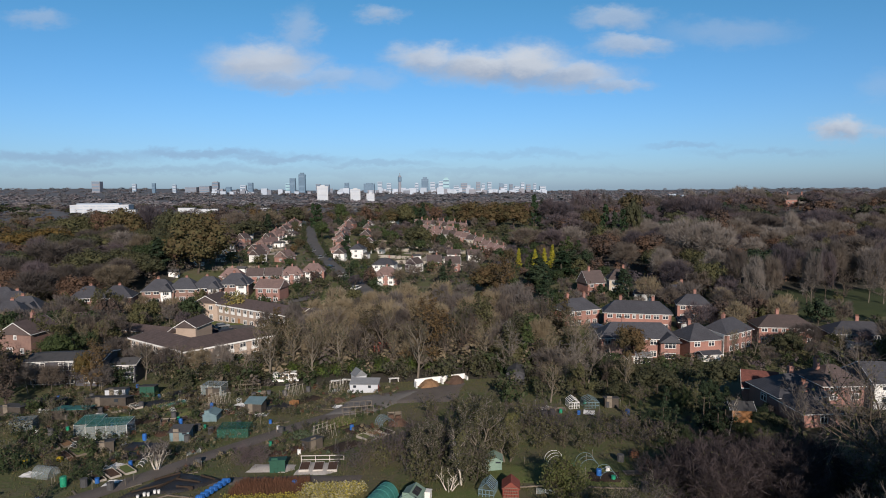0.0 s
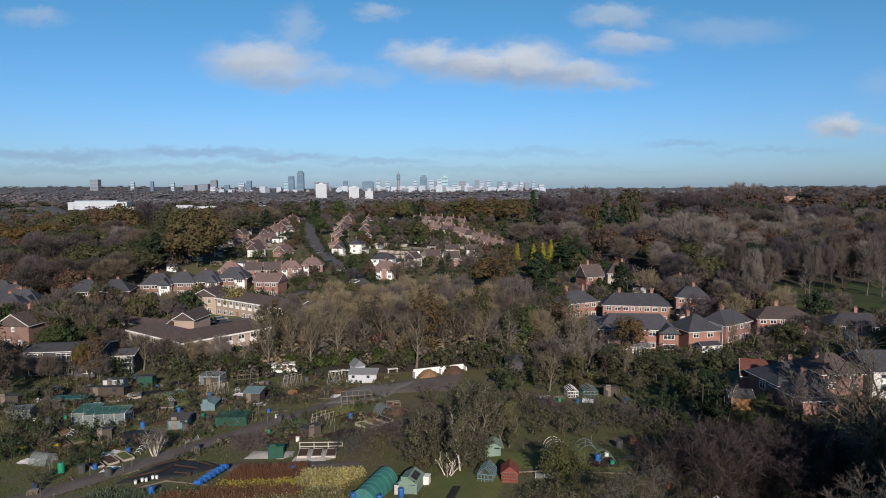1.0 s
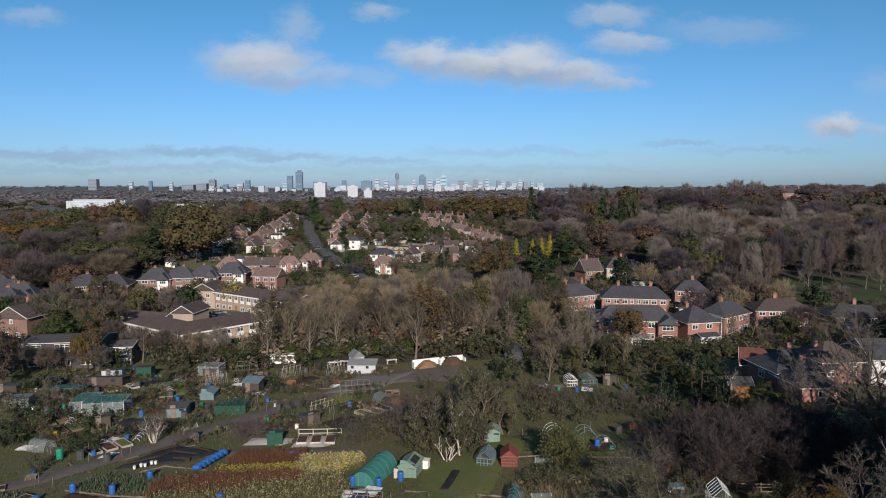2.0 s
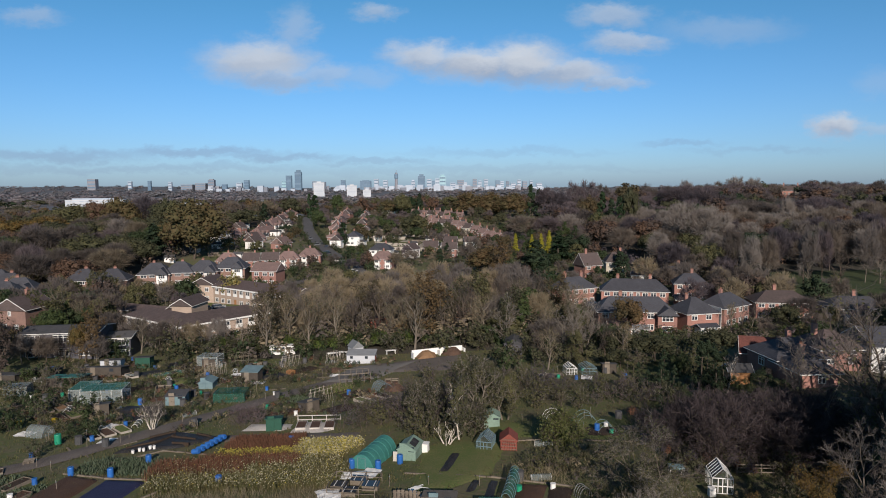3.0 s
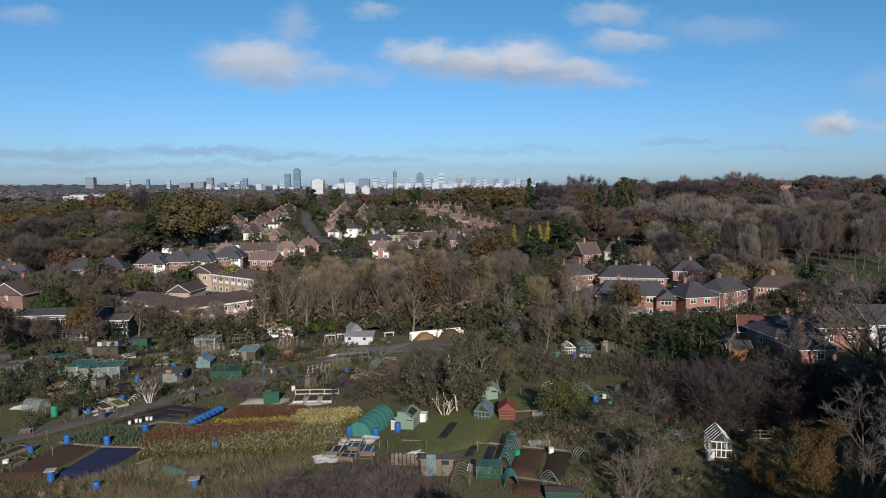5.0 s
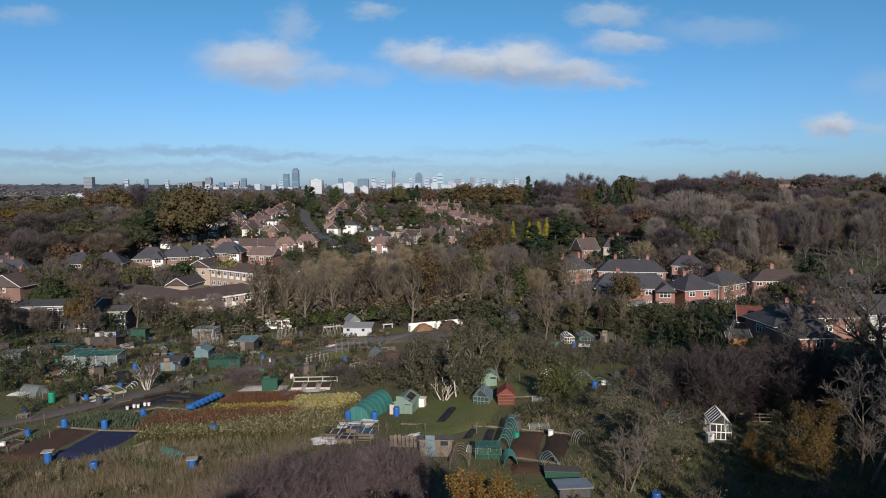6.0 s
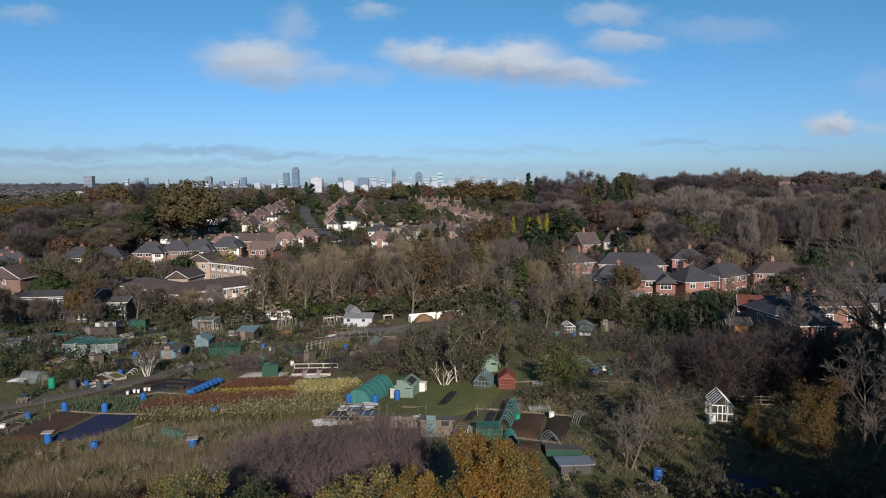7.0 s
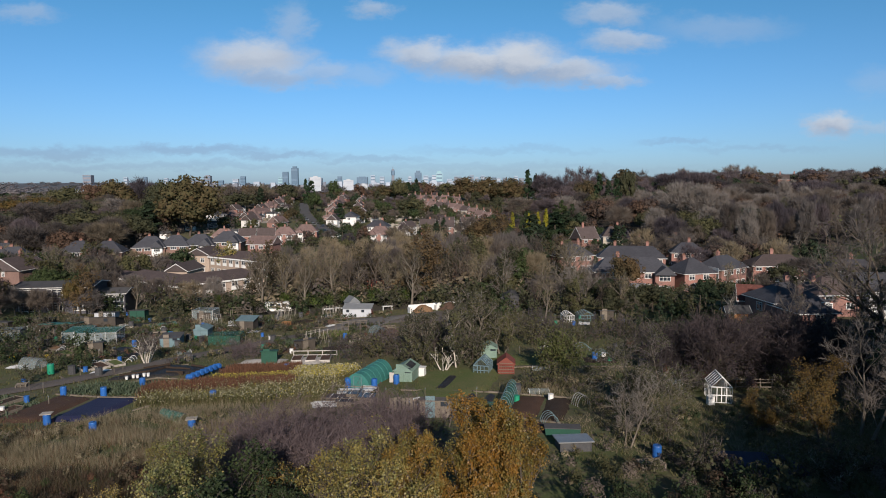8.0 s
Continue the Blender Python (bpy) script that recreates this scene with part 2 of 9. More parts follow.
M = dict(
    litter=mat("leaf litter", (0.053, 0.047, 0.039), (0.040, 0.040, 0.029), 0.08, 0.95, 0.4),
    ground=mat("ground", (0.077, 0.094, 0.035), (0.108, 0.096, 0.057), 0.16, 0.95, 0.8, fine=14, sharp=0.12),
    lawn=mat("lawn", (0.084, 0.114, 0.032), (0.128, 0.130, 0.052), 0.45, 0.95, 0.6, fine=12, sharp=0.1),
    # darkened lawn green: the shade under the park's trees is in the colour
    park=mat("park", (0.028, 0.043, 0.015), (0.044, 0.055, 0.022), 0.05, 0.95, 0.3),
    track=mat("track", (0.142, 0.123, 0.111), (0.096, 0.083, 0.073), 0.4, 0.95, 0.5, fine=18),
    yard=mat("yard", (0.175, 0.166, 0.158), (0.131, 0.123, 0.114), 0.3, 0.95, 0.3),
    asphalt=mat("asphalt", (0.101, 0.098, 0.098), (0.070, 0.069, 0.070), 0.3, 0.9, 0.2),
    soil=mat("soil", (0.047, 0.032, 0.022), (0.032, 0.022, 0.017), 0.8, 0.95, 0.9, fine=12),
    redsoil=mat("red soil", (0.085, 0.048, 0.032), (0.060, 0.035, 0.024), 0.7, 0.95, 0.9, fine=12),
    creamstone=mat("pale paving", (0.298, 0.271, 0.236), (0.228, 0.210, 0.184), 0.3, 0.9),
    black=mat("black sheet", (0.012, 0.013, 0.017), (0.035, 0.033, 0.033), 0.8, 0.6, 0.8, spec=0.3),
    bluesheet=mat("blue sheet", (0.021, 0.024, 0.062), (0.030, 0.032, 0.074), 0.9, 0.7, 0.6, spec=0.2),
    concrete=mat("concrete", (0.481, 0.455, 0.420), (0.367, 0.341, 0.315), 0.5, 0.9, 0.2),
    bark=mat("bark", (0.096, 0.077, 0.060), (0.060, 0.048, 0.038), 1.5, 0.9, 0.5),
    palebark=mat("pale bark", (0.165, 0.142, 0.115), (0.100, 0.086, 0.068), 1.5, 0.9, 0.3),
    whitebark=mat("bleached wood", (0.542, 0.499, 0.438), (0.367, 0.333, 0.280), 2.5, 0.85, 0.2),
    twig=mat("brown twigs", (0.155, 0.128, 0.106), (0.088, 0.076, 0.070), 0.09, 0.9, island=0.12, obj=0.6, thin=0.35, fine=2.6, sharp=0.19),
    greytwig=mat("grey twigs", (0.228, 0.201, 0.179), (0.135, 0.118, 0.109), 0.09, 0.9, island=0.12, obj=0.6, thin=0.35, fine=2.6, sharp=0.19),
    purpletwig=mat("purple twigs", (0.124, 0.100, 0.106), (0.074, 0.064, 0.074), 0.10, 0.9, island=0.14, obj=0.6, thin=0.35, fine=2.6, sharp=0.19),
    orange=mat("orange leaves", (0.270, 0.138, 0.026), (0.160, 0.150, 0.046), 0.45, 0.5, island=0.22, obj=0.1, thin=0.42, fine=4.0, sharp=0.04, spec=0.45),
    oak=mat("oak leaves", (0.120, 0.081, 0.039), (0.073, 0.061, 0.033), 0.10, 0.8, island=0.14, obj=0.6, thin=0.35, fine=2.6, sharp=0.17),
    russet=mat("russet leaves", (0.118, 0.074, 0.051), (0.076, 0.058, 0.050), 0.09, 0.8, island=0.14, obj=0.6, thin=0.35, fine=2.6, sharp=0.19),
    olive=mat("olive leaves", (0.094, 0.092, 0.043), (0.061, 0.064, 0.035), 0.10, 0.8, island=0.14, obj=0.6, thin=0.35, fine=2.6, sharp=0.19),
    green=mat("green leaves", (0.056, 0.078, 0.029), (0.036, 0.053, 0.023), 0.14, 0.75, island=0.14, obj=0.6, thin=0.35, fine=2.6, sharp=0.19),
    bramble=mat("bramble stems and leaves", (0.046, 0.040, 0.022), (0.060, 0.034, 0.022), 0.6, 0.75, island=0.5, thin=0.2, spec=0.4),
    hedgegreen=mat("bright hedge leaves", (0.100, 0.135, 0.030), (0.060, 0.088, 0.024), 0.3, 0.7, island=0.5, thin=0.35),
    evergreen=mat("cypress needles", (0.026, 0.050, 0.020), (0.016, 0.032, 0.015), 0.15, 0.85, island=0.25, obj=0.5, thin=0.2),
    dark=mat("dark needles", (0.014, 0.026, 0.013), (0.021, 0.033, 0.016), 0.15, 0.85, island=0.25, obj=0.5),
    bush=mat("pale olive leaves", (0.109, 0.118, 0.039), (0.074, 0.086, 0.030), 0.6, 0.8, island=0.3, obj=0.3, thin=0.3),
    amber=mat("amber leaves", (0.150, 0.090, 0.026), (0.074, 0.064, 0.024), 0.7, 0.75, island=0.3, obj=0.3, thin=0.3),
    # the shade over the right-hand thicket is put into these darker twigs
    shadetwig=mat("dark purple twigs", (0.070, 0.055, 0.057), (0.043, 0.036, 0.039), 0.5, 0.9, island=0.3, obj=0.5, thin=0.25),
    thorntwig=mat("grey purple twigs", (0.160, 0.125, 0.125), (0.092, 0.070, 0.077), 0.5, 0.9, island=0.3, obj=0.5, thin=0.25),
    goldtwig=mat("straw coloured twigs", (0.241, 0.197, 0.131), (0.137, 0.113, 0.082), 0.09, 0.9, island=0.14, obj=0.6, thin=0.35, fine=2.6, sharp=0.19),
    greatoak=mat("turning oak leaves", (0.082, 0.076, 0.034), (0.104, 0.068, 0.034), 0.25, 0.8, island=0.3, obj=0.3, thin=0.3),
    golden=mat("golden needles", (0.360, 0.320, 0.035), (0.240, 0.240, 0.032), 0.3, 0.8, island=0.2, obj=0.3, thin=0.35),
    yellow=mat("yellow leaves", (0.205, 0.150, 0.038), (0.125, 0.130, 0.042), 0.6, 0.55, spec=0.45, island=0.3, obj=0.5, fine=4.0, thin=0.12),
    bloom=mat("yellow petals", (0.455, 0.376, 0.070), (0.263, 0.236, 0.052), 0.9, 0.8, island=0.7, thin=0.3),
    cream=mat("seed heads", (0.455, 0.429, 0.306), (0.201, 0.193, 0.114), 0.9, 0.9, island=0.8, thin=0.2),
    straw=mat("dry grass", (0.274, 0.233, 0.158), (0.150, 0.129, 0.079), 0.30, 0.95, island=0.3, thin=0.3, fine=4),
    greengrass=mat("rough grass", (0.079, 0.087, 0.032), (0.130, 0.112, 0.054), 0.30, 0.95, island=0.5, thin=0.3),
    stalk=mat("brown stalks", (0.144, 0.068, 0.042), (0.088, 0.048, 0.030), 0.5, 0.95, island=0.5, thin=0.12),
    leek=mat("leek leaves", (0.044, 0.068, 0.038), (0.084, 0.104, 0.068), 0.6, 0.7, island=0.5, thin=0.12),
    brick=courses("red brick", (0.306, 0.150, 0.120), (0.233, 0.122, 0.102), (0.8, 0.95, 1.0), 0.225, 0.075),
    buff=courses("buff brick", (0.367, 0.284, 0.232), (0.298, 0.232, 0.188), (0.95, 1.0, 1.0), 0.225, 0.075),
    whitewall=mat("white render", (0.700, 0.690, 0.670), (0.590, 0.580, 0.560), 0.3, 0.85),
    palefence=mat("sun-bleached fence panels", (0.36, 0.33, 0.29), (0.26, 0.235, 0.2), 0.6, 0.9, 0.2, obj=0.5),
    creamwall=mat("cream render", (0.403, 0.359, 0.298), (0.333, 0.298, 0.245), 0.3, 0.85),
    # board grey lowered to carry the shade that lies on the terrace
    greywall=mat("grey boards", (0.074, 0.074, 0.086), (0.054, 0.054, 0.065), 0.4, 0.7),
    slate=courses("slate roof", (0.066, 0.068, 0.079), (0.048, 0.049, 0.058), (0.6, 0.6, 0.6), 0.30, 0.16, 0.7),
    tile=courses("brown roof tiles", (0.096, 0.073, 0.070), (0.068, 0.054, 0.052), (0.6, 0.6, 0.6), 0.26, 0.18, 0.8),
    claytile=courses("red clay tiles", (0.165, 0.062, 0.048), (0.115, 0.046, 0.038), (0.6, 0.6, 0.6), 0.26, 0.18, 0.75),
    redtile=courses("red roof tiles", (0.205, 0.136, 0.124), (0.148, 0.104, 0.096), (0.6, 0.6, 0.6), 0.26, 0.18, 0.8),
    white=mat("white paint", (0.700, 0.700, 0.682), (0.612, 0.612, 0.595), 1.5, 0.5, obj=0.3),
    glass=mat("window glass", (0.031, 0.039, 0.048), (0.022, 0.026, 0.035), 0.5, 0.08, spec=0.6, obj=0.6),
    terracotta=mat("terracotta", (0.210, 0.109, 0.077), (0.158, 0.083, 0.061), 2.0, 0.85),
    blue=mat("blue plastic", (0.023, 0.114, 0.367), (0.018, 0.086, 0.289), 1.5, 0.4, spec=0.4, obj=0.4),
    greenplastic=mat("green plastic", (0.016, 0.245, 0.140), (0.013, 0.184, 0.105), 1.5, 0.45, spec=0.4),
    tealnet=mat("teal netting", (0.044, 0.179, 0.158), (0.032, 0.131, 0.118), 0.9, 0.6, 0.2, spec=0.3),
    greennet=mat("green netting", (0.018, 0.105, 0.054), (0.014, 0.074, 0.039), 0.9, 0.7),
    palegreen=mat("pale green paint", (0.175, 0.254, 0.210), (0.131, 0.193, 0.158), 0.9, 0.75, 0.1),
    greenpaint=mat("green paint", (0.019, 0.077, 0.052), (0.016, 0.058, 0.040), 0.9, 0.65),
    redpaint=mat("red paint", (0.206, 0.054, 0.039), (0.131, 0.044, 0.033), 1.6, 0.75, 0.2),
    bluegrey=mat("blue grey paint", (0.136, 0.206, 0.228), (0.101, 0.158, 0.179), 1.2, 0.7),
    timber=mat("weathered timber", (0.188, 0.162, 0.131), (0.123, 0.103, 0.082), 1.4, 0.9, 0.4, obj=0.5),
    darkwood=mat("dark stained timber", (0.074, 0.063, 0.052), (0.044, 0.038, 0.033), 1.4, 0.9, 0.4, obj=0.5),
    orangewood=mat("orange timber", (0.315, 0.158, 0.070), (0.228, 0.114, 0.052), 1.4, 0.8, 0.3),
    felt=mat("roofing felt", (0.048, 0.049, 0.052), (0.074, 0.074, 0.077), 1.0, 0.9, 0.3, obj=0.6),
    metal=mat("galvanised metal", (0.315, 0.324, 0.333), (0.236, 0.245, 0.254), 1.2, 0.45, metal=0.5),
    yellowplastic=mat("yellow plastic", (0.542, 0.367, 0.018), (0.438, 0.289, 0.018), 2.0, 0.5),
    chips=mat("wood chippings", (0.219, 0.131, 0.074), (0.158, 0.096, 0.052), 0.9, 0.95, 0.8),
    compost=mat("dark compost", (0.096, 0.058, 0.040), (0.066, 0.042, 0.032), 0.9, 0.95, 0.8),
    tyre=mat("black rubber", (0.016, 0.016, 0.016), (0.023, 0.023, 0.023), 2.0, 0.8),
    carpaint=mat("dark car paint", (0.026, 0.030, 0.044), (0.023, 0.026, 0.038), 1.0, 0.25, spec=0.6),
    silver=mat("silver car paint", (0.367, 0.385, 0.403), (0.333, 0.350, 0.367), 1.0, 0.3, metal=0.5),
    slabwhite=mat("weathered white panels", (0.438, 0.455, 0.481), (0.367, 0.385, 0.411), 0.05, 0.8),
    slabgrey=mat("weathered grey roof sheet", (0.24, 0.25, 0.26), (0.18, 0.19, 0.20), 0.6, 0.8, 0.2),
    # the pale and grey city tones carry distance haze: lighter and bluer than bare cladding
    hazepale=mat("pale concrete", (0.375, 0.420, 0.485), (0.300, 0.345, 0.410), 0.010, 0.8, obj=0.8),
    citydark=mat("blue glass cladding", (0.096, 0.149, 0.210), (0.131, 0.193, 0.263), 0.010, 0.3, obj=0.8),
    hazegrey=mat("grey cladding", (0.150, 0.165, 0.200), (0.200, 0.205, 0.235), 0.010, 0.7, obj=0.8),
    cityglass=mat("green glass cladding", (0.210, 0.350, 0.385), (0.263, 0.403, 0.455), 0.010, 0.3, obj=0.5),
    # distance haze is mixed into these base colours, paler and bluer than the woods
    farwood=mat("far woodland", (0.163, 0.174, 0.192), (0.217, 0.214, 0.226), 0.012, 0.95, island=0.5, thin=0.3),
    hazebare=mat("far leafless woodland", (0.186, 0.171, 0.186), (0.247, 0.222, 0.231), 0.012, 0.95, island=0.5, thin=0.3),
    hazefloor=mat("far wood floor", (0.080, 0.088, 0.100), (0.110, 0.110, 0.118), 0.006, 0.95),
    darkbrick=courses("brown brick", (0.214, 0.127, 0.103), (0.162, 0.098, 0.084), (0.8, 0.95, 1.0), 0.225, 0.075),
)


# ---- mesh helpers ----
RAW = {}


def mesh_np(name, V, F, material):
    """A mesh of equal-sided faces from arrays."""
    V, F = np.asarray(V, np.float32), np.asarray(F, np.int32)
    me = bpy.data.meshes.new(name)
    me.vertices.add(len(V)), me.loops.add(F.size), me.polygons.add(len(F))
    me.vertices.foreach_set("co", V.ravel())
    me.loops.foreach_set("vertex_index", F.ravel())
    me.polygons.foreach_set("loop_start", np.arange(0, F.size, F.shape[1], dtype=np.int32))
    me.update(calc_edges=True)
    me.materials.append(material)
    RAW[me.name] = V, F
    return me


class Mesh:
    """Boxes, tubes and polygons gathered into one mesh."""

    def __init__(self):
        self.v, self.f = [], []

    def add(self, verts, faces):
        n = len(self.v)
        self.v += [tuple(p) for p in verts]
        self.f += [tuple(i + n for i in f) for f in faces]
        return self

    def box(self, c, s, rz=0.0, taper=1.0):
        a, ca, sa, pts = radians(rz), math.cos(radians(rz)), math.sin(radians(rz)), []
        for z, k in ((-0.5, 1.0), (0.5, taper)):
            for x, y in ((-0.5, -0.5), (0.5, -0.5), (0.5, 0.5), (-0.5, 0.5)):
                px, py = x * s[0] * k, y * s[1] * k
                pts.append((c[0] + px * ca - py * sa, c[1] + px * sa + py * ca, c[2] + z * s[2]))
        return self.add(pts, [(3, 2, 1, 0), (4, 5, 6, 7), (0, 1, 5, 4), (1, 2, 6, 5), (2, 3, 7, 6), (3, 0, 4, 7)])

    def tube(self, pts, r, n=6, cap=True, r2=None):
        pts = [Vector(p) for p in pts]
        d = (pts[-1] - pts[0]) if (pts[-1] - pts[0]).length > 1e-4 else Vector((0, 0, 1))
        rings = []
        for i, p in enumerate(pts):
            t = (pts[min(i + 1, len(pts) - 1)] - pts[max(i - 1, 0)])
            t = t.normalized() if t.length > 1e-6 else d.normalized()
            a = t.cross(Vector((0.13, 0.99, 0.05)) if abs(t.y) < 0.9 else Vector((0.99, 0.05, 0.13))).normalized()
            b = t.cross(a)
            k = r if r2 is None else r + (r2 - r) * i / max(1, len(pts) - 1)
            rings.append([p + (a * math.cos(q) + b * math.sin(q)) * k for q in (2 * math.pi * j / n for j in range(n))])
        faces = [(i * n + j, i * n + (j + 1) % n, (i + 1) * n + (j + 1) % n, (i + 1) * n + j) for i in range(len(pts) - 1) for j in range(n)]
        if cap:
            faces += [tuple(range(n - 1, -1, -1)), tuple((len(pts) - 1) * n + j for j in range(n))]
        return self.add([q for ring in rings for q in ring], faces)

    def lathe(self, c, profile, n=14):
        """profile: (radius, height) from the base up."""
        pts = [(c[0] + r * math.cos(2 * math.pi * j / n), c[1] + r * math.sin(2 * math.pi * j / n), c[2] + h) for r, h in profile for j in range(n)]
        faces = [(i * n + j, i * n + (j + 1) % n, (i + 1) * n + (j + 1) % n, (i + 1) * n + j) for i in range(len(profile) - 1) for j in range(n)]
        return self.add(pts, faces + [tuple(range(n - 1, -1, -1)), tuple((len(profile) - 1) * n + j for j in range(n))])

    def mesh(self, name, material):
        me = bpy.data.meshes.new(name)
        me.from_pydata(self.v, [], self.f)
        me.update()
        me.materials.append(material)
        return me


def part(name, shape, material, parent=None, label=""):
    """One mesh object, from a Mesh or a finished mesh, under a thing or a part."""
    me = shape.mesh(name, material) if isinstance(shape, Mesh) else shape
    ob = new(name, me)
    if parent is not None:
        ob.parent = parent
    return tagged(ob, label)


def empty(name, x=0.0, y=0.0, z=None, rz=0.0, label="", category="", group=""):
    ob = new(name)
    ob.empty_display_size = 0.3
    ob.matrix_world = pose(x, y, float(ground(x, y)) if z is None else z, 0, 0, rz)
    return tagged(ob, label, category, group)


def structure(name, me, label=""):
    return tagged(new(name, me), label, kind="structure")


# ---- the lie of the land ----
HILLS = [(0, 20, 60, 3.3), (-30, 75, 35, -0.2), (-50, 120, 55, -2.1), (-80, 190, 60, -5.1), (60, 160, 55, -1.7), (-20, 235, 55, 2.9), (-70, 270, 50, 1.8),
         (60, 230, 60, -0.8), (0, 390, 110, 4.9), (-170, 330, 110, 1.6), (110, 330, 90, 0.9), (220, 490, 150, 10.6), (140, 210, 60, -0.6), (-130, 450, 120, 5.3),
         (400, 450, 250, 11.0), (-60, 95, 30, 0.8), (55, 85, 28, 1.5), (-88, 137, 30, 2.2), (0, 480, 70, 5.0), (-90, 238, 40, 2.0), (-18, 119, 36, -0.75),
         (-15, 272, 70, -3.2), (-82, 222, 36, -1.6), (30, 320, 45, -2.0),
         (-300, 1750, 600, -8.0), (-2600, 4900, 1500, 40.0), (-200, 4900, 1500, 8.0), (2400, 4700, 1300, 12.0)]


def ground(x, y):
    x, y = np.asarray(x, float), np.asarray(y, float)
    z = -2.5 + 0 * x
    for cx, cy, r, h in HILLS:
        z = z + h * np.exp(-((x - cx) ** 2 + (y - cy) ** 2) / r ** 2)
    return z


def land():
    ys = [-160.0]
    while ys[-1] < 4985:
        y = ys[-1]
        ys.append(y + (8 if y < 20 else 1.6 if y < 130 else 1.6 + (y - 130) * 0.028))
    ys, us = np.array(ys), np.linspace(-1, 1, 171)
    us = np.sign(us) * (0.45 * np.abs(us) + 0.55 * us ** 2)
    Y, U = np.meshgrid(ys, us, indexing="ij")
    X = U * (150 + 0.95 * np.maximum(Y, 0))
    Z = ground(X, Y)
    r, c = X.shape
    i = np.arange(r * c).reshape(r, c)
    F = np.stack([i[:-1, :-1], i[:-1, 1:], i[1:, 1:], i[1:, :-1]], -1).reshape(-1, 4)
    me = mesh_np("ground", np.stack([X, Y, Z], -1).reshape(-1, 3), F, M["ground"])
    me.polygons.foreach_set("use_smooth", np.ones(len(me.polygons), bool))
    structure("ground", me, "rough grass and brown earth rolling away to hills")


land()


def patch(corners, material, lift=0.14, step=1.5, wander=0.0, seed=1, rough=0.4):
    """A sheet draped on the land between four corners, with a small rim down to the soil."""
    a, b, c, d = (np.array(p, float) for p in corners)
    n = max(2, int(max(np.linalg.norm(b - a), np.linalg.norm(c - d)) / step) + 1)
    m = max(2, int(max(np.linalg.norm(d - a), np.linalg.norm(c - b)) / step) + 1)
    s, t = np.meshgrid(np.linspace(0, 1, n + 1), np.linspace(0, 1, m + 1))
    P = a + s[..., None] * (b - a) + t[..., None] * (d - a) + (s * t)[..., None] * (a - b + c - d)
    rng = np.random.default_rng(seed)
    P = P + rng.normal(0, 1, P.shape) * wander
    Z = ground(P[..., 0], P[..., 1]) + lift + rng.random(s.shape) * lift * rough
    edge = (s == 0) | (s == 1) | (t == 0) | (t == 1)
    Z = np.where(edge, Z - lift * 1.3, Z)
    i = np.arange(s.size).reshape(s.shape)
    F = np.stack([i[:-1, :-1], i[:-1, 1:], i[1:, 1:], i[1:, :-1]], -1).reshape(-1, 4)
    return mesh_np("sheet", np.concatenate([P, Z[..., None]], -1).reshape(-1, 3), F, material)


def ribbon(points, width, material, lift=0.05):
    """A track along a line of points, draped on the land."""
    pts = np.array(points, float)
    fine = []
    for p, q in zip(pts[:-1], pts[1:]):
        k = max(2, int(np.linalg.norm(q - p) / 1.5))
        fine += [p + (q - p) * j / k for j in range(k)]
    fine = np.array(fine + [pts[-1]])
    for _ in range(4):
        fine[1:-1] = (fine[:-2] + 2 * fine[1:-1] + fine[2:]) / 4
    t = np.gradient(fine, axis=0)
    t /= np.linalg.norm(t, axis=1)[:, None]
    nrm = np.stack([t[:, 1], -t[:, 0]], 1)
    offs = np.linspace(-0.5, 0.5, 5) * width
    P = fine[:, None, :] + nrm[:, None, :] * offs[None, :, None]
    Z = ground(P[..., 0], P[..., 1]) + lift + np.array([-0.08, 0, 0.02, 0, -0.08])[None, :]
    i = np.arange(P.shape[0] * 5).reshape(-1, 5)
    F = np.stack([i[:-1, :-1], i[1:, :-1], i[1:, 1:], i[:-1, 1:]], -1).reshape(-1, 4)
    return mesh_np("track", np.concatenate([P, Z[..., None]], -1).reshape(-1, 3), F, material)


# ---- plants ----
def unit(v):
    return v / np.maximum(np.linalg.norm(v, axis=-1, keepdims=True), 1e-9)


def shoots(rng, P, D, L, m, wob, up):
    """Wandering shoots from P along D, of length L, with m points each."""
    N = len(P)
    pts = np.zeros((N, m, 3))
    pts[:, 0] = P
    d = D.copy()
    for i in range(1, m):
        d = unit(d + rng.normal(0, wob, (N, 3)) + np.array([0, 0, up]))
        pts[:, i] = pts[:, i - 1] + d * (L / (m - 1))[:, None]
    return pts


def offspring(rng, pts, L, per, lo, hi, a0, a1, ratio, up):
    """per side shoots on each shoot: starts, ways and lengths."""
    N, m, _ = pts.shape
    t = lo + (hi - lo) * (np.arange(per)[None, :] + rng.random((N, per))) / per
    s = t * (m - 1)
    i = np.minimum(s.astype(int), m - 2)
    f = (s - i)[..., None]
    k = np.arange(N)[:, None]
    P = pts[k, i] * (1 - f) + pts[k, i + 1] * f
    d = unit(pts[k, i + 1] - pts[k, i])
    r = rng.normal(size=d.shape)
    side = unit(r - (r * d).sum(-1, keepdims=True) * d)
    a = np.radians(a0 + (a1 - a0) * rng.random((N, per, 1)))
    D = unit(d * np.cos(a) + side * np.sin(a) + np.array([0, 0, up]))
    l = L[:, None] * ratio * (1.15 - 0.55 * t) * (0.7 + 0.6 * rng.random((N, per)))
    return P.reshape(-1, 3), D.reshape(-1, 3), l.ravel()


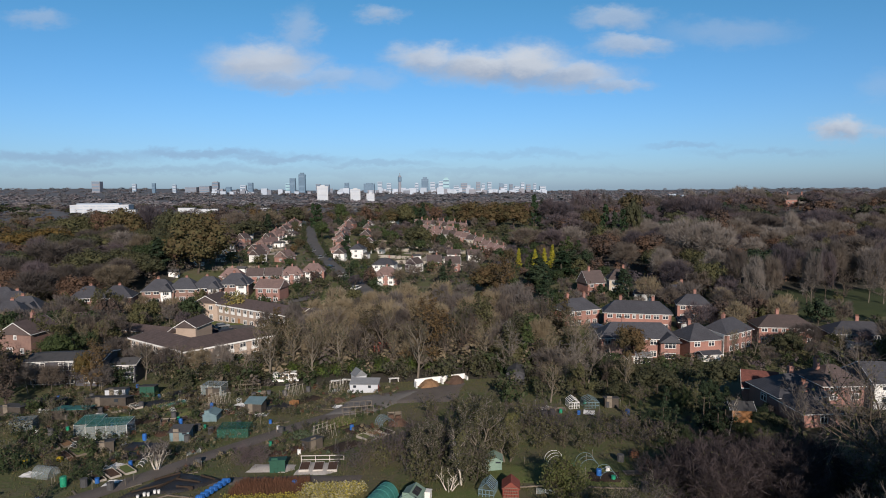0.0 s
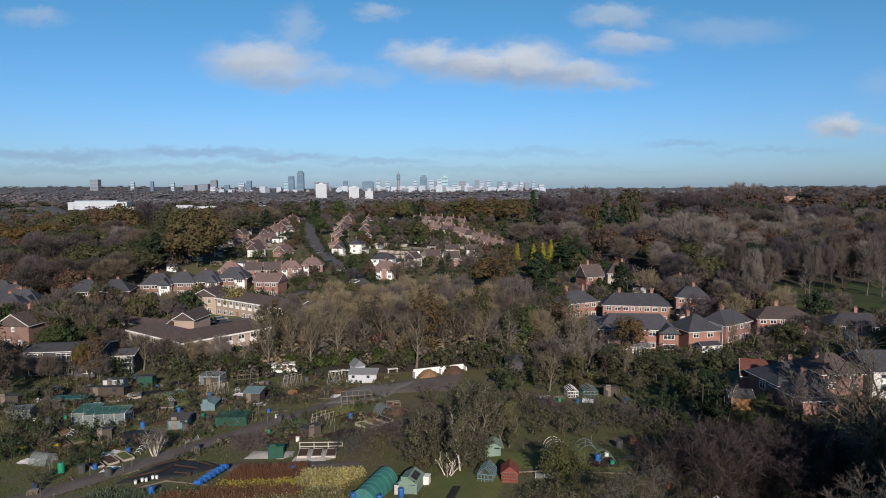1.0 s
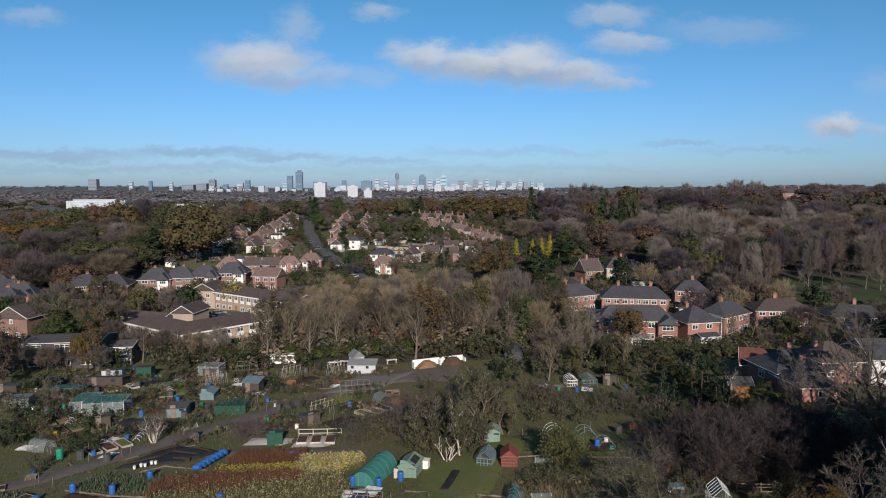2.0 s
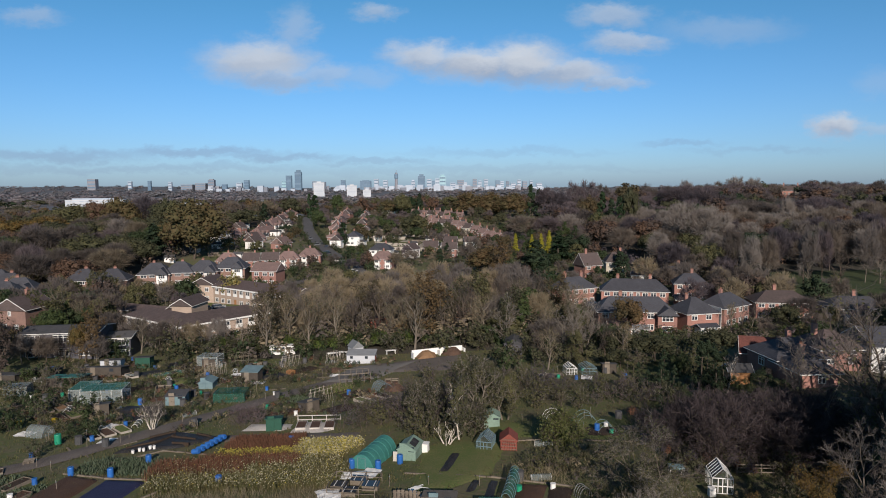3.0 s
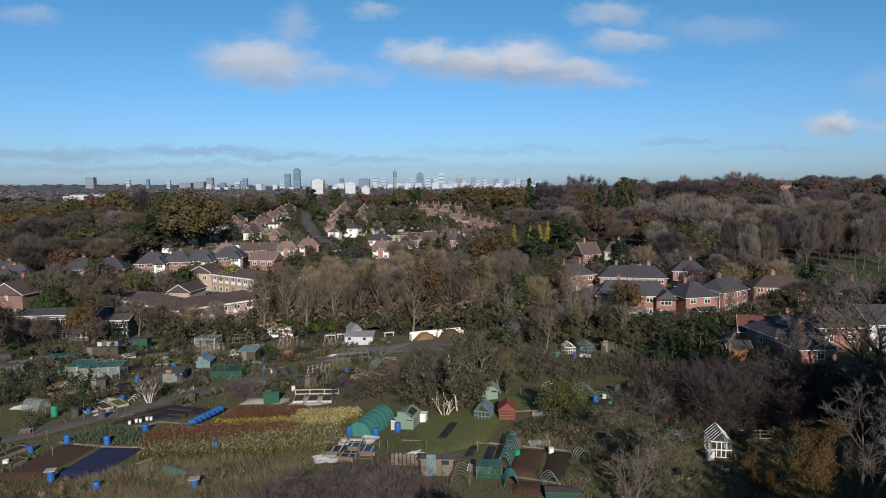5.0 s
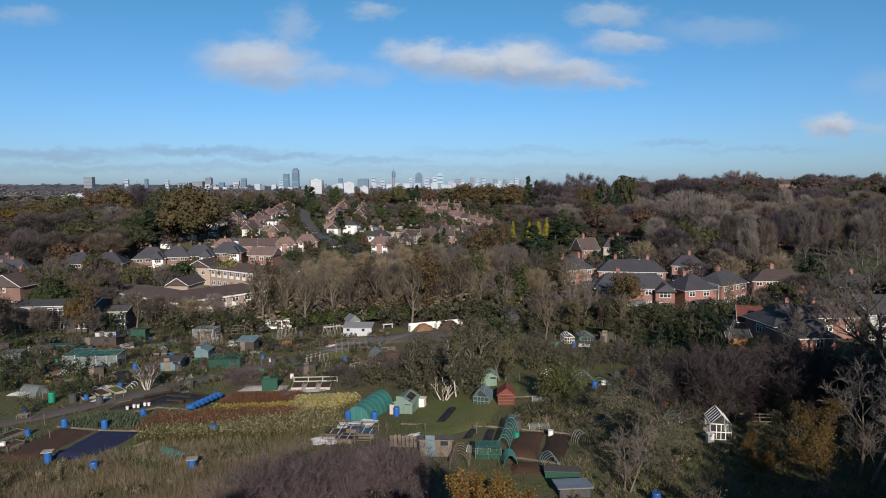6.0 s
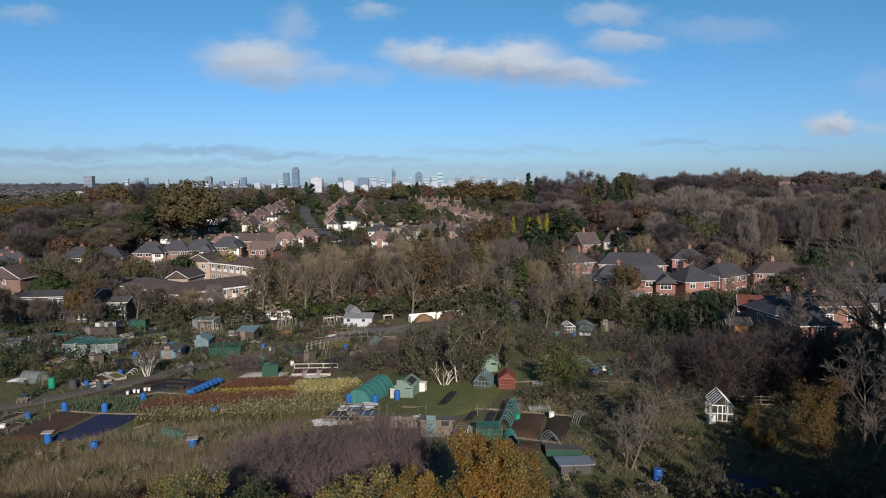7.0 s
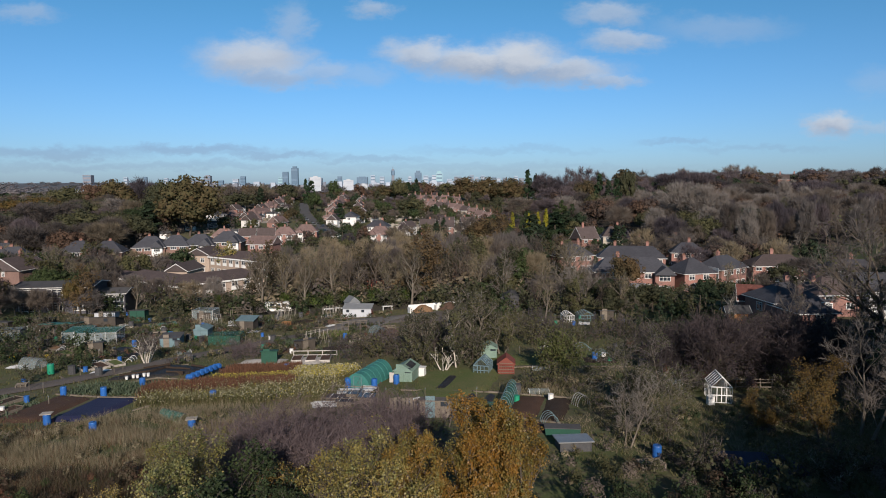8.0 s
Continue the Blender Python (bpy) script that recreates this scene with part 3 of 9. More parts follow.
def tubes(pts, r0, r1, n):
    """Tapered tubes round shoots."""
    N, m, _ = pts.shape
    d = unit(pts[:, -1] - pts[:, 0])
    ref = np.where(np.abs(d[:, 2:3]) > 0.9, [[1.0, 0, 0]], [[0, 0, 1.0]])
    a = unit(np.cross(d, ref))
    b = np.cross(d, a)
    q = 2 * np.pi * np.arange(n) / n
    ring = a[:, None] * np.cos(q)[None, :, None] + b[:, None] * np.sin(q)[None, :, None]
    rad = r0[:, None] + (r1 - r0)[:, None] * np.linspace(0, 1, m)[None]
    V = pts[:, :, None] + ring[:, None] * rad[:, :, None, None]
    base = (np.arange(N) * m * n)[:, None, None]
    i, j = np.arange(m - 1)[None, :, None], np.arange(n)[None, None, :]
    j2 = (j + 1) % n
    F = np.stack([base + i * n + j, base + i * n + j2, base + (i + 1) * n + j2, base + (i + 1) * n + j], -1)
    return V.reshape(-1, 3), F.reshape(-1, 4)


def slivers(rng, P, Q, w0, w1):
    """Thin tapering twigs from P to Q."""
    d = unit(Q - P)
    r = rng.normal(size=d.shape)
    s = unit(np.cross(d, r))
    V = np.stack([P - s * w0, P + s * w0, Q + s * w1, Q - s * w1], 1)
    return V.reshape(-1, 3), np.arange(len(P) * 4).reshape(-1, 4)


def leaves(rng, C, size, centre, out=0.8, long=1.5):
    """Leaf blades or sprays at C, turned loosely away from the centre."""
    N = len(C)
    nrm = unit(unit(C - centre) * out + rng.normal(0, 0.75, (N, 3)) + np.array([0, 0, 0.25]))
    r = rng.normal(size=(N, 3))
    a = unit(np.cross(nrm, r))
    b = np.cross(nrm, a)
    s = size * (0.6 + 0.8 * rng.random((N, 1)))
    V = np.stack([C - a * s * long / 2, C + b * s / 2 + nrm * s * 0.1, C + a * s * long / 2, C - b * s / 2 + nrm * s * 0.1], 1)
    return V.reshape(-1, 3), np.arange(N * 4).reshape(-1, 4)


def join(*pairs):
    V, F, n = [], [], 0
    for v, f in pairs:
        V.append(v), F.append(f + n)
        n += len(v)
    return np.concatenate(V), np.concatenate(F)


def broadleaf(seed, h, r, base=0.3, limbs=10, subs=6, twigs=6, sprays=4, leaf=0, size=0.3, wood="bark", crown="twig", leafmat=None, thick=0.028, up=0.12, w=0.022, stems=1, lean=0.03, fluff=0.0, foot=0.12, splay=0.28):
    """A tree's trunk with limbs, a crown of twigs, and leaves; returns the meshes by part."""
    rng = np.random.default_rng(seed)
    a = (np.arange(stems) + 0.7 * rng.random(stems)) / stems * 6.28 if foot < 0.1 else rng.random(stems) * 6.28
    P0 = np.stack([np.cos(a), np.sin(a), 0 * a], 1) * (foot * h * (stems > 1))
    D0 = unit(np.stack([np.cos(a) * (splay if stems > 1 else lean), np.sin(a) * (splay if stems > 1 else lean), np.ones(stems)], 1))
    trunk = shoots(rng, P0 - [0, 0, 0.25], D0, np.full(stems, h * 0.86) * (0.8 + 0.2 * rng.random(stems)), 7, 0.07, 0.05)
    P, D, L = offspring(rng, trunk, np.ones(stems), limbs, base, 0.97, 38, 72, 1.0, up)
    rel = np.clip((P[:, 2] / h - base) / (1 - base), 0, 1)
    L = r * (0.55 + 0.75 * np.sin(np.pi * (0.18 + 0.72 * rel))) * (0.75 + 0.4 * rng.random(len(P)))
    l1 = shoots(rng, P, D, L, 4, 0.16, up)
    P, D, L2 = offspring(rng, l1, L, subs, 0.25, 1.0, 25, 60, 0.55, up * 0.8)
    l2 = shoots(rng, P, D, L2, 4, 0.2, up * 0.7)
    P, D, L3 = offspring(rng, l2, L2, twigs, 0.2, 1.0, 20, 60, 0.62, up * 0.6)
    l3 = shoots(rng, P, D, L3, 3, 0.25, up * 0.5)
    P, D, L4 = offspring(rng, l3, L3, sprays, 0.25, 1.0, 15, 60, 0.75, up * 0.4)
    R = thick * h
    n1, n2 = len(l1), len(l2)
    woody = join(tubes(trunk, np.full(stems, R), np.full(stems, R * 0.25), 7), tubes(l1, np.full(n1, R * 0.38), np.full(n1, R * 0.12), 4 if stems < 3 else 3),
                 *(slivers(rng, l2[:, i], l2[:, i + 1 + i % 2], R * (0.15 - 0.03 * i), R * (0.12 - 0.03 * i)) for i in range(2)))
    fine = [slivers(rng, l3[:, 0], l3[:, 2], w * 1.2, w * 0.7)]
    if len(P):
        fine.append(slivers(rng, P, P + D * L4[:, None], w * 0.8, w * 0.35))
    made = dict(trunk=mesh_np("trunk", *woody, M[wood]), crown=mesh_np("crown", *join(*fine), M[crown]))
    if leaf:
        src = np.concatenate([l3.reshape(-1, 3), P + D * L4[:, None]]) if len(P) else l3.reshape(-1, 3)
        C = src[rng.integers(0, len(src), leaf)] + rng.normal(0, fluff or size * 0.9, (leaf, 3))
        C[:, 2] = np.maximum(C[:, 2], 0.1)
        made["foliage"] = mesh_np("foliage", *leaves(rng, C, size, np.array([0, 0, h * 0.55])), M[leafmat])
    return made


def conifer(seed, h, r, n=1400, size=0.35, mat_="dark", shape=1.0, low=0.03, stand=0.0):
    """An evergreen: a straight stem, whorls of boughs and needle sprays out to a cone."""
    rng = np.random.default_rng(seed)
    trunk = shoots(rng, np.array([[0, 0, -0.25]]), np.array([[0, 0, 1.0]]), np.array([h * 0.97]), 6, 0.015, 0.2)
    k = max(10, n // 30)
    z = h * (low + (0.96 - low) * rng.random(k))
    env = r * np.clip((1 - z / h), 0.03, 1) ** shape * (0.8 + 0.4 * rng.random(k))
    env *= np.clip((z / h) / 0.10, 0.5, 1)
    a = rng.random(k) * 6.28
    D = unit(np.stack([np.cos(a), np.sin(a), np.full(k, 0.15)], 1))
    l1 = shoots(rng, np.stack([0 * z, 0 * z, z], 1), D, env, 3, 0.12, -0.03)
    t = rng.random(n) ** 0.5
    b = rng.integers(0, k, n)
    s = t * 2
    i = np.minimum(s.astype(int), 1)
    C = l1[b, i] * (1 - (s - i))[:, None] + l1[b, i + 1] * (s - i)[:, None] + rng.normal(0, size * 0.55, (n, 3))
    core = np.stack([0 * C[:, 0], 0 * C[:, 1], C[:, 2] - 0.5 * r], 1)
    R = 0.018 * h
    woody = join(tubes(trunk, np.array([R]), np.array([R * 0.2]), 6), tubes(l1, np.full(k, R * 0.25), np.full(k, R * 0.06), 3))
    return dict(trunk=mesh_np("trunk", *woody, M["bark"]), foliage=mesh_np("foliage", *leaves(rng, C, size, core, 1.2, 1.7), M[mat_]))


def dome(seed, h=14.0, r=6.0, base=0.22, lobes=18, per=40, size=0.55, leafmat="oak", crown=None, wood="bark", w=0.06):
    """A broad tree seen from afar: trunk, limbs out to boughs, and leaf sprays (or bare twigs) round each bough."""
    rng = np.random.default_rng(seed)
    mid, half = np.array([0, 0, h * (1 + base) / 2]), np.array([r, r, h * (1 - base) / 2])
    k = np.arange(lobes)
    z = 1 - 1.5 * (k + 0.5) / lobes
    a = k * 2.39996 + rng.normal(0, 0.3, lobes)
    q = np.sqrt(np.maximum(0, 1 - z * z))
    D = unit(np.stack([q * np.cos(a), q * np.sin(a), z], 1) + rng.normal(0, 0.22, (lobes, 3)))
    C = mid + D * half * (0.42 + 0.42 * rng.random((lobes, 1)))
    R = min(r, half[2]) * (0.34 + 0.18 * rng.random(lobes))
    trunk = shoots(rng, np.array([[0, 0, -0.4]]), np.array([[0, 0, 1.0]]), np.array([h * 0.8]), 6, 0.05, 0.1)
    foot = np.stack([0 * z, 0 * z, np.clip(C[:, 2] - 0.5 * np.hypot(C[:, 0], C[:, 1]) - 0.1 * h, h * 0.12, h * 0.7)], 1)
    limbs = np.stack([foot, foot * 0.45 + C * 0.55 + [0, 0, -0.03 * h], C], 1)
    T = 0.020 * h
    woody = join(tubes(trunk, np.array([T]), np.array([T * 0.25]), 6), tubes(limbs, np.full(lobes, T * 0.42), np.full(lobes, T * 0.10), 3))
    made = dict(trunk=mesh_np("trunk", *woody, M[wood]))
    d = unit(rng.normal(size=(lobes, per, 3)) + D[:, None] * 0.9 + np.array([0, 0, 0.25]))
    if crown:
        P = C[:, None] + d * (R[:, None, None] * (0.1 + 0.5 * rng.random((lobes, per, 1))))
        Q = P + unit(d + rng.normal(0, 0.35, d.shape) + np.array([0, 0, 0.75])) * (R[:, None, None] * (0.5 + 0.6 * rng.random((lobes, per, 1))))
        made["crown"] = mesh_np("crown", *slivers(rng, P.reshape(-1, 3), Q.reshape(-1, 3), w, w * 0.45), M[crown])
        return made
    P = C[:, None] + d * (R[:, None, None] * (0.55 + 0.65 * rng.random((lobes, per, 1)) ** 0.7))
    N = unit(d + rng.normal(0, 0.55, d.shape)).reshape(-1, 3)
    P = P.reshape(-1, 3)
    u = unit(np.cross(N, rng.normal(size=N.shape)))
    v = np.cross(N, u)
    s = size * (0.6 + 0.8 * rng.random((len(P), 1)))
    V = np.stack([P - u * s * 0.7, P - v * s * 0.5, P + u * s * 0.7, P + v * s * 0.5], 1).reshape(-1, 3)
    th, ph = np.radians([10, 50, 90, 130, 170]), np.arange(7) / 7 * 2 * np.pi
    ball = np.stack([np.sin(th)[:, None] * np.cos(ph), np.sin(th)[:, None] * np.sin(ph), np.cos(th)[:, None] + 0 * ph], -1).reshape(-1, 3)
    B = C[:, None] + ball * (R[:, None, None] * (0.40 + 0.26 * rng.random((lobes, len(ball), 1))))
    i, j = np.arange(4)[:, None], np.arange(7)[None, :]
    f = np.stack([i * 7 + j, (i + 1) * 7 + j, (i + 1) * 7 + (j + 1) % 7, i * 7 + (j + 1) % 7], -1).reshape(-1, 4)
    made["foliage"] = mesh_np("foliage", *join((V, np.arange(len(V)).reshape(-1, 4)), (B.reshape(-1, 3), (f[None] + (np.arange(lobes) * len(ball))[:, None, None]).reshape(-1, 4))), M[leafmat])
    return made


def plant(name, meshes, x, y, rz=0.0, s=1.0, label="", category="tree", group="", z=None):
    ob = empty(name, x, y, z, rz, label, category, group)
    ob.scale = (s, s, s)
    for key, me in meshes.items():
        part(key, me, None, ob)
    return ob


# ---- houses ----
WINDOWS = {}
FAR_HOMES = set()   # houses far up the hill


def lattice(xs, zs, solid, d):
    """A plate of cells in one piece: solid(i, j) says which cells are filled."""
    nx, nz = len(xs), len(zs)
    v = [(x, y, z) for y in (-d / 2, d / 2) for z in zs for x in xs]
    at = lambda s, i, j: s * nx * nz + j * nx + i
    on = lambda i, j: 0 <= i < nx - 1 and 0 <= j < nz - 1 and solid(i, j)
    f = []
    for i in range(nx - 1):
        for j in range(nz - 1):
            if on(i, j):
                f.append((at(0, i, j), at(0, i + 1, j), at(0, i + 1, j + 1), at(0, i, j + 1)))
                for di, dj, a, b in ((-1, 0, (i, j), (i, j + 1)), (1, 0, (i + 1, j + 1), (i + 1, j)), (0, -1, (i + 1, j), (i, j)), (0, 1, (i, j + 1), (i + 1, j + 1))):
                    if not on(i + di, j + dj):
                        f.append((at(0, *a), at(0, *b), at(1, *b), at(1, *a)))
    return Mesh().add(v, f)


def window_meshes(w, h):
    if (w, h) not in WINDOWS:
        t, n = 0.10, max(2, round(w / 0.75))
        xs = sorted([-w / 2, -w / 2 + t, w / 2 - t, w / 2] + [x + e for k in range(1, n) for x in [-w / 2 + k * w / n] for e in (-0.045, 0.045)])
        zs = [-h / 2, -h / 2 + t, h * 0.2 - 0.03, h * 0.2 + 0.03, h / 2 - t, h / 2]
        WINDOWS[(w, h)] = lattice(xs, zs, lambda i, j: i % 2 == 0 or j % 2 == 0, 0.12).mesh("window", M["white"]), Mesh().box((0, 0, 0), (w - 0.1, 0.03, h - 0.1)).mesh("pane", M["glass"])
    return WINDOWS[(w, h)]


def whole_window(w, h):
    """A far window in one piece: frame with its pane set in it."""
    if (w, h, 1) not in WINDOWS:
        frame_me, _ = window_meshes(w, h)
        m = Mesh().add([tuple(v.co) for v in frame_me.vertices], [tuple(p.vertices) for p in frame_me.polygons])
        n = len(m.f)
        me = m.box((0, 0, 0), (w - 0.1, 0.03, h - 0.1)).mesh("window", M["white"])
        me.materials.append(M["glass"])
        me.polygons.foreach_set("material_index", np.array([0] * n + [1] * 6, np.int32))
        WINDOWS[(w, h, 1)] = me
    return WINDOWS[(w, h, 1)]


FACES = {"f": (0, -1, 0), "b": (0, 1, 180), "l": (-1, 0, -90), "r": (1, 0, 90)}


def put_window(parent, face, u, z, w, h, half_w, half_d, kind="window"):
    """A window or door on one face of a block of that half width and half depth."""
    dx, dy, rz = FACES[face]
    x, y = (u, dy * half_d) if dx == 0 else (dx * half_w, u)
    m = pose(x, y, z, 0, 0, rz)
    if kind == "window" and parent.name in FAR_HOMES:
        ob = part("window", whole_window(w, h), None, parent)
    elif kind == "window":
        fr, pane = window_meshes(w, h)
        ob = part("window", fr, None, parent)
        part("pane", pane, None, ob)
    else:
        door = Mesh().box((0, 0, 0), (w, 0.09, h)).box((0, -0.05, h * 0.2), (w * 0.6, 0.03, h * 0.3)).box((0, -0.05, -h * 0.13), (w * 0.6, 0.03, h * 0.32))
        ob = part("door", door, M[kind], parent)
    ob.matrix_local = m
    return ob


def roof_mesh(w, d, z, rise, hip, over=0.38, th=0.14):
    """A roof over a block w by d: hip is how far the ridge's ends draw in (0: gables)."""
    m, x, y = Mesh(), w / 2 + over, d / 2 + over
    k = w / 2 + over - hip
    z0, drop = z - over * rise / (d / 2), th
    eave = [(-x, -y, z0), (x, -y, z0), (x, y, z0), (-x, y, z0)]
    ridge = [(-k, 0, z + rise), (k, 0, z + rise)]
    up = [(p[0], p[1], p[2] + drop) for p in eave + ridge]
    m.add(up, [(0, 1, 5, 4), (2, 3, 4, 5), (1, 2, 5), (3, 0, 4)])
    m.add(eave, [(3, 2, 1, 0)])
    m.add(eave + up[:4], [(0, 1, 5, 4), (1, 2, 6, 5), (2, 3, 7, 6), (3, 0, 4, 7)])
    return m


def wall_mesh(w, d, z, rise, gable):
    x, y = w / 2, d / 2
    v = [(-x, -y, -1.5), (x, -y, -1.5), (x, y, -1.5), (-x, y, -1.5), (-x, -y, z), (x, -y, z), (x, y, z), (-x, y, z)]
    f = [(0, 1, 5, 4), (2, 3, 7, 6)]
    if gable:
        v += [(-x, 0, z + rise), (x, 0, z + rise)]
        f += [(1, 2, 6, 9, 5), (3, 0, 4, 8, 7), (4, 5, 9, 8), (6, 7, 8, 9)]
    else:
        f += [(1, 2, 6, 5), (3, 0, 4, 7), (4, 5, 6, 7)]
    return Mesh().add(v, f)


def chimney(parent, x, y, z, h, material="brick", pots=3, w=0.75):
    st = Mesh().box((x, y, z + h / 2), (w, 0.6, h)).box((x, y, z + h - 0.12), (w + 0.14, 0.74, 0.16))
    ob = part("chimney", st, M[material], parent)
    for k in range(pots):
        part("chimney_pot", Mesh().lathe((x + (k - (pots - 1) / 2) * w / pots, y, z + h), [(0.12, 0), (0.10, 0.35), (0.13, 0.42), (0.09, 0.42)], 8), M["terracotta"], ob)


def house(label, w, d, eave, rise, hip, wall, roof, wins=(), chims=(), bays=(), category="house", group="", fascia=True, name="house"):
    """A house round its own middle, front to -y. bays: gabled projections (u, width, depth, eave, rise, wall)."""
    ob = empty(name, 0, 0, 0, 0, label, category, group)
    if group.endswith("hill"):
        FAR_HOMES.add(ob.name)
    part("wall", wall_mesh(w, d, eave, rise, hip < 0.5), M[wall], ob)
    part("roof", roof_mesh(w, d, eave, rise, hip), M[roof], ob)
    if fascia:
        g, zz = Mesh(), eave - 0.38 * rise / (d / 2) + 0.02
        for s in (-1, 1):
            if hip >= 0.5:
                g.box((0, s * (d / 2 + 0.41), zz), (w + 0.86, 0.07, 0.10))
                g.box((s * (w / 2 + 0.41), 0, zz), (0.07, d + 0.7, 0.10))
            else:
                part("gutter", Mesh().box((0, s * (d / 2 + 0.41), zz), (w + 0.86, 0.07, 0.10)), M["white"], ob)
        if hip >= 0.5:
            part("gutter", g, M["white"], ob)
    if hip < 0.5:
        for s in (-1, 1):
            b = Mesh()
            for e in (-1, 1):
                p, q = Vector((s * (w / 2 + 0.42), e * (d / 2 + 0.4), eave - 0.4 * rise / (d / 2))), Vector((s * (w / 2 + 0.42), 0, eave + rise))
                b.add([p, q, q + Vector((0, 0, 0.13)), p + Vector((0, 0, 0.13))] + [v - Vector((s * 0.06, 0, 0)) for v in (p, q, q + Vector((0, 0, 0.13)), p + Vector((0, 0, 0.13)))],
                      [(0, 1, 2, 3), (7, 6, 5, 4), (0, 4, 5, 1), (2, 6, 7, 3)])
            part("bargeboard", b, M["white"], ob)
    for face, u, z, ww, hh, *kind in wins:
        put_window(ob, face, u, z, ww, hh, w / 2, d / 2, *kind)
    for x, y, h, pots in chims:
        base = eave + rise * (1 - min(1, abs(y) / (d / 2))) - 0.5
        chimney(ob, x, y, base, h + 0.5, pots=1 if group.endswith("hill") else min(pots, 3))
    for u, bw, bd, be, br, bm in bays:
        bx = part("bay", wall_mesh(bd + 1.0, bw, be, br, True), M[bm], ob)
        bx.matrix_local = pose(u, -d / 2 - bd / 2 + 0.5, 0, 0, 0, 90)
        part("bay_roof", roof_mesh(bd + 2.4, bw, be, br, 0, 0.25), M[roof], bx)
        for z, hh in ((1.3, 1.3), (be - 1.0, 1.2)):
            if ob.name in FAR_HOMES:
                wn = part("window", whole_window(round(bw * 0.6, 1), hh), None, bx)
            else:
                fr, pane = window_meshes(round(bw * 0.6, 1), hh)
                wn = part("window", fr, None, bx)
                part("pane", pane, None, wn)
            wn.matrix_local = pose(-(bd + 1.0) / 2, 0, z, 0, 0, -90)
    return ob


def set_down(ob, x, y, rz, z=None, s=1.0):
    if s != 1.0:
        ob.scale = (s, s, s)
    ob.matrix_world = pose(x, y, float(ground(x, y)) if z is None else z, 0, 0, rz) @ Matrix.Diagonal((*ob.scale, 1))
    return ob


def two_floor(us, d_us=(), w=1.5, h=1.2, lo=1.35, hi=3.95, face="f"):
    out = [(face, u, lo, w, h + 0.15) for u in us if u not in d_us] + [(face, u, hi, w, h) for u in us]
    return out + [(face, u, 1.0, 0.95, 2.05, "white") for u in d_us]


# right-hand street
brick_group = "brick houses of the street"
set_down(house("red brick terrace with slate hipped roof and two chimneys", 18, 7.5, 5.0, 2.7, 3.4, "brick", "slate",
               two_floor([-7.4, -5.0, -2.8, 2.8, 5.0, 7.4]) + two_floor([-0.9, 0.9], [-0.9, 0.9], 0.95) + two_floor([0], face="r"), [(-4.4, 0.5, 1.5, 4), (4.4, 0.5, 1.5, 4)], group=brick_group), 48.2, 167.0, -12, -4.3, 0.88)
set_down(house("red brick end terrace with slate roof and white windows", 11, 7.5, 5.0, 2.7, 3.4, "brick", "slate",
               two_floor([-3.9, -1.6, 1.6, 3.9]) + two_floor([-1.5, 1.5], face="r"), [(-2.8, 0.3, 1.6, 4), (2.9, 0.3, 1.6, 4)], group=brick_group), 34.0, 171.5, 24, -4.3, 0.88)
set_down(house("low garage with white up and over door", 3.4, 6, 2.5, 0.9, 0, "brick", "slate", [("f", 0, 1.05, 2.4, 2.0, "white")], category="garage", name="garage"), 59.6, 165.5, -12, -4.3, 0.88)
set_down(house("red brick house with slate hip and white side wall", 9.5, 7.5, 5.0, 2.5, 3.4, "brick", "slate",
               two_floor([-3.2, 0, 3.2]) + two_floor([0], face="r"), [(0.5, 0.4, 1.5, 4)], group=brick_group), 66.5, 178.5, -14, -4.4, 0.88)
set_down(house("brick house with dark slate hipped roof", 9.5, 8, 5.0, 2.8, 3.6, "brick", "slate", two_floor([-3, 0, 3]), [(1.5, 0, 1.6, 4)], group=brick_group), 69.5, 199.5, -10, -5.2, 0.88)
set_down(house("white rendered house with brown tiled roof", 6.5, 8, 5.0, 2.8, 3.0, "whitewall", "tile", two_floor([-1.6, 1.6]) + two_floor([0], face="r"), [(0, 0.5, 1.3, 2)], group=brick_group), 60.5, 201.0, -18, -5.0, 0.88)
set_down(house("brick house with steep brown tiled roof", 7, 7, 5.0, 3.8, 0, "brick", "tile", two_floor([-1.8, 1.8]), [(-1, 0, 1.4, 3)], group=brick_group), 47.0, 213.0, 20, -3.4, 0.88)
set_down(house("cream house with brown tiled roof behind conifers", 7, 7, 5.0, 3.2, 3.0, "creamwall", "tile", two_floor([-1.8, 1.8]), [(2, 0, 1.4, 3)], group=brick_group), 57.0, 219.0, -6, -3.2, 0.88)
set_down(house("brick terrace with long dark slate roof and gabled bay", 17, 8, 5.0, 2.7, 3.2, "brick", "slate",
               two_floor([-7, -4.6, -2.0, 0.6, 3.2]), [(-3, 0.3, 1.2, 4)], [(6.6, 4.2, 1.6, 4.6, 1.5, "brick")], group=brick_group), 39.8, 138.5, -6, -3.9, 0.88)
set_down(house("brick house with slate hip and white side wall beside the lane", 8.0, 8.0, 5.0, 2.9, 3.9, "brick", "slate",
               two_floor([-2.2, 1.4]) + two_floor([-2, 1.5], face="r"), [(-1.0, 1.5, 1.6, 4)], group=brick_group), 52.0, 138.0, 12, -4.2, 0.88)
ob = set_down(house("brick wing with slate hip and white windows", 11, 7, 5.0, 2.6, 3.3, "brick", "slate", two_floor([-3.6, -1.2, 1.6, 4.0]) + two_floor([0], face="r"), [(-1, 0.3, 1.3, 4)], group=brick_group), 61.0, 144.5, 36, -4.2, 0.88)
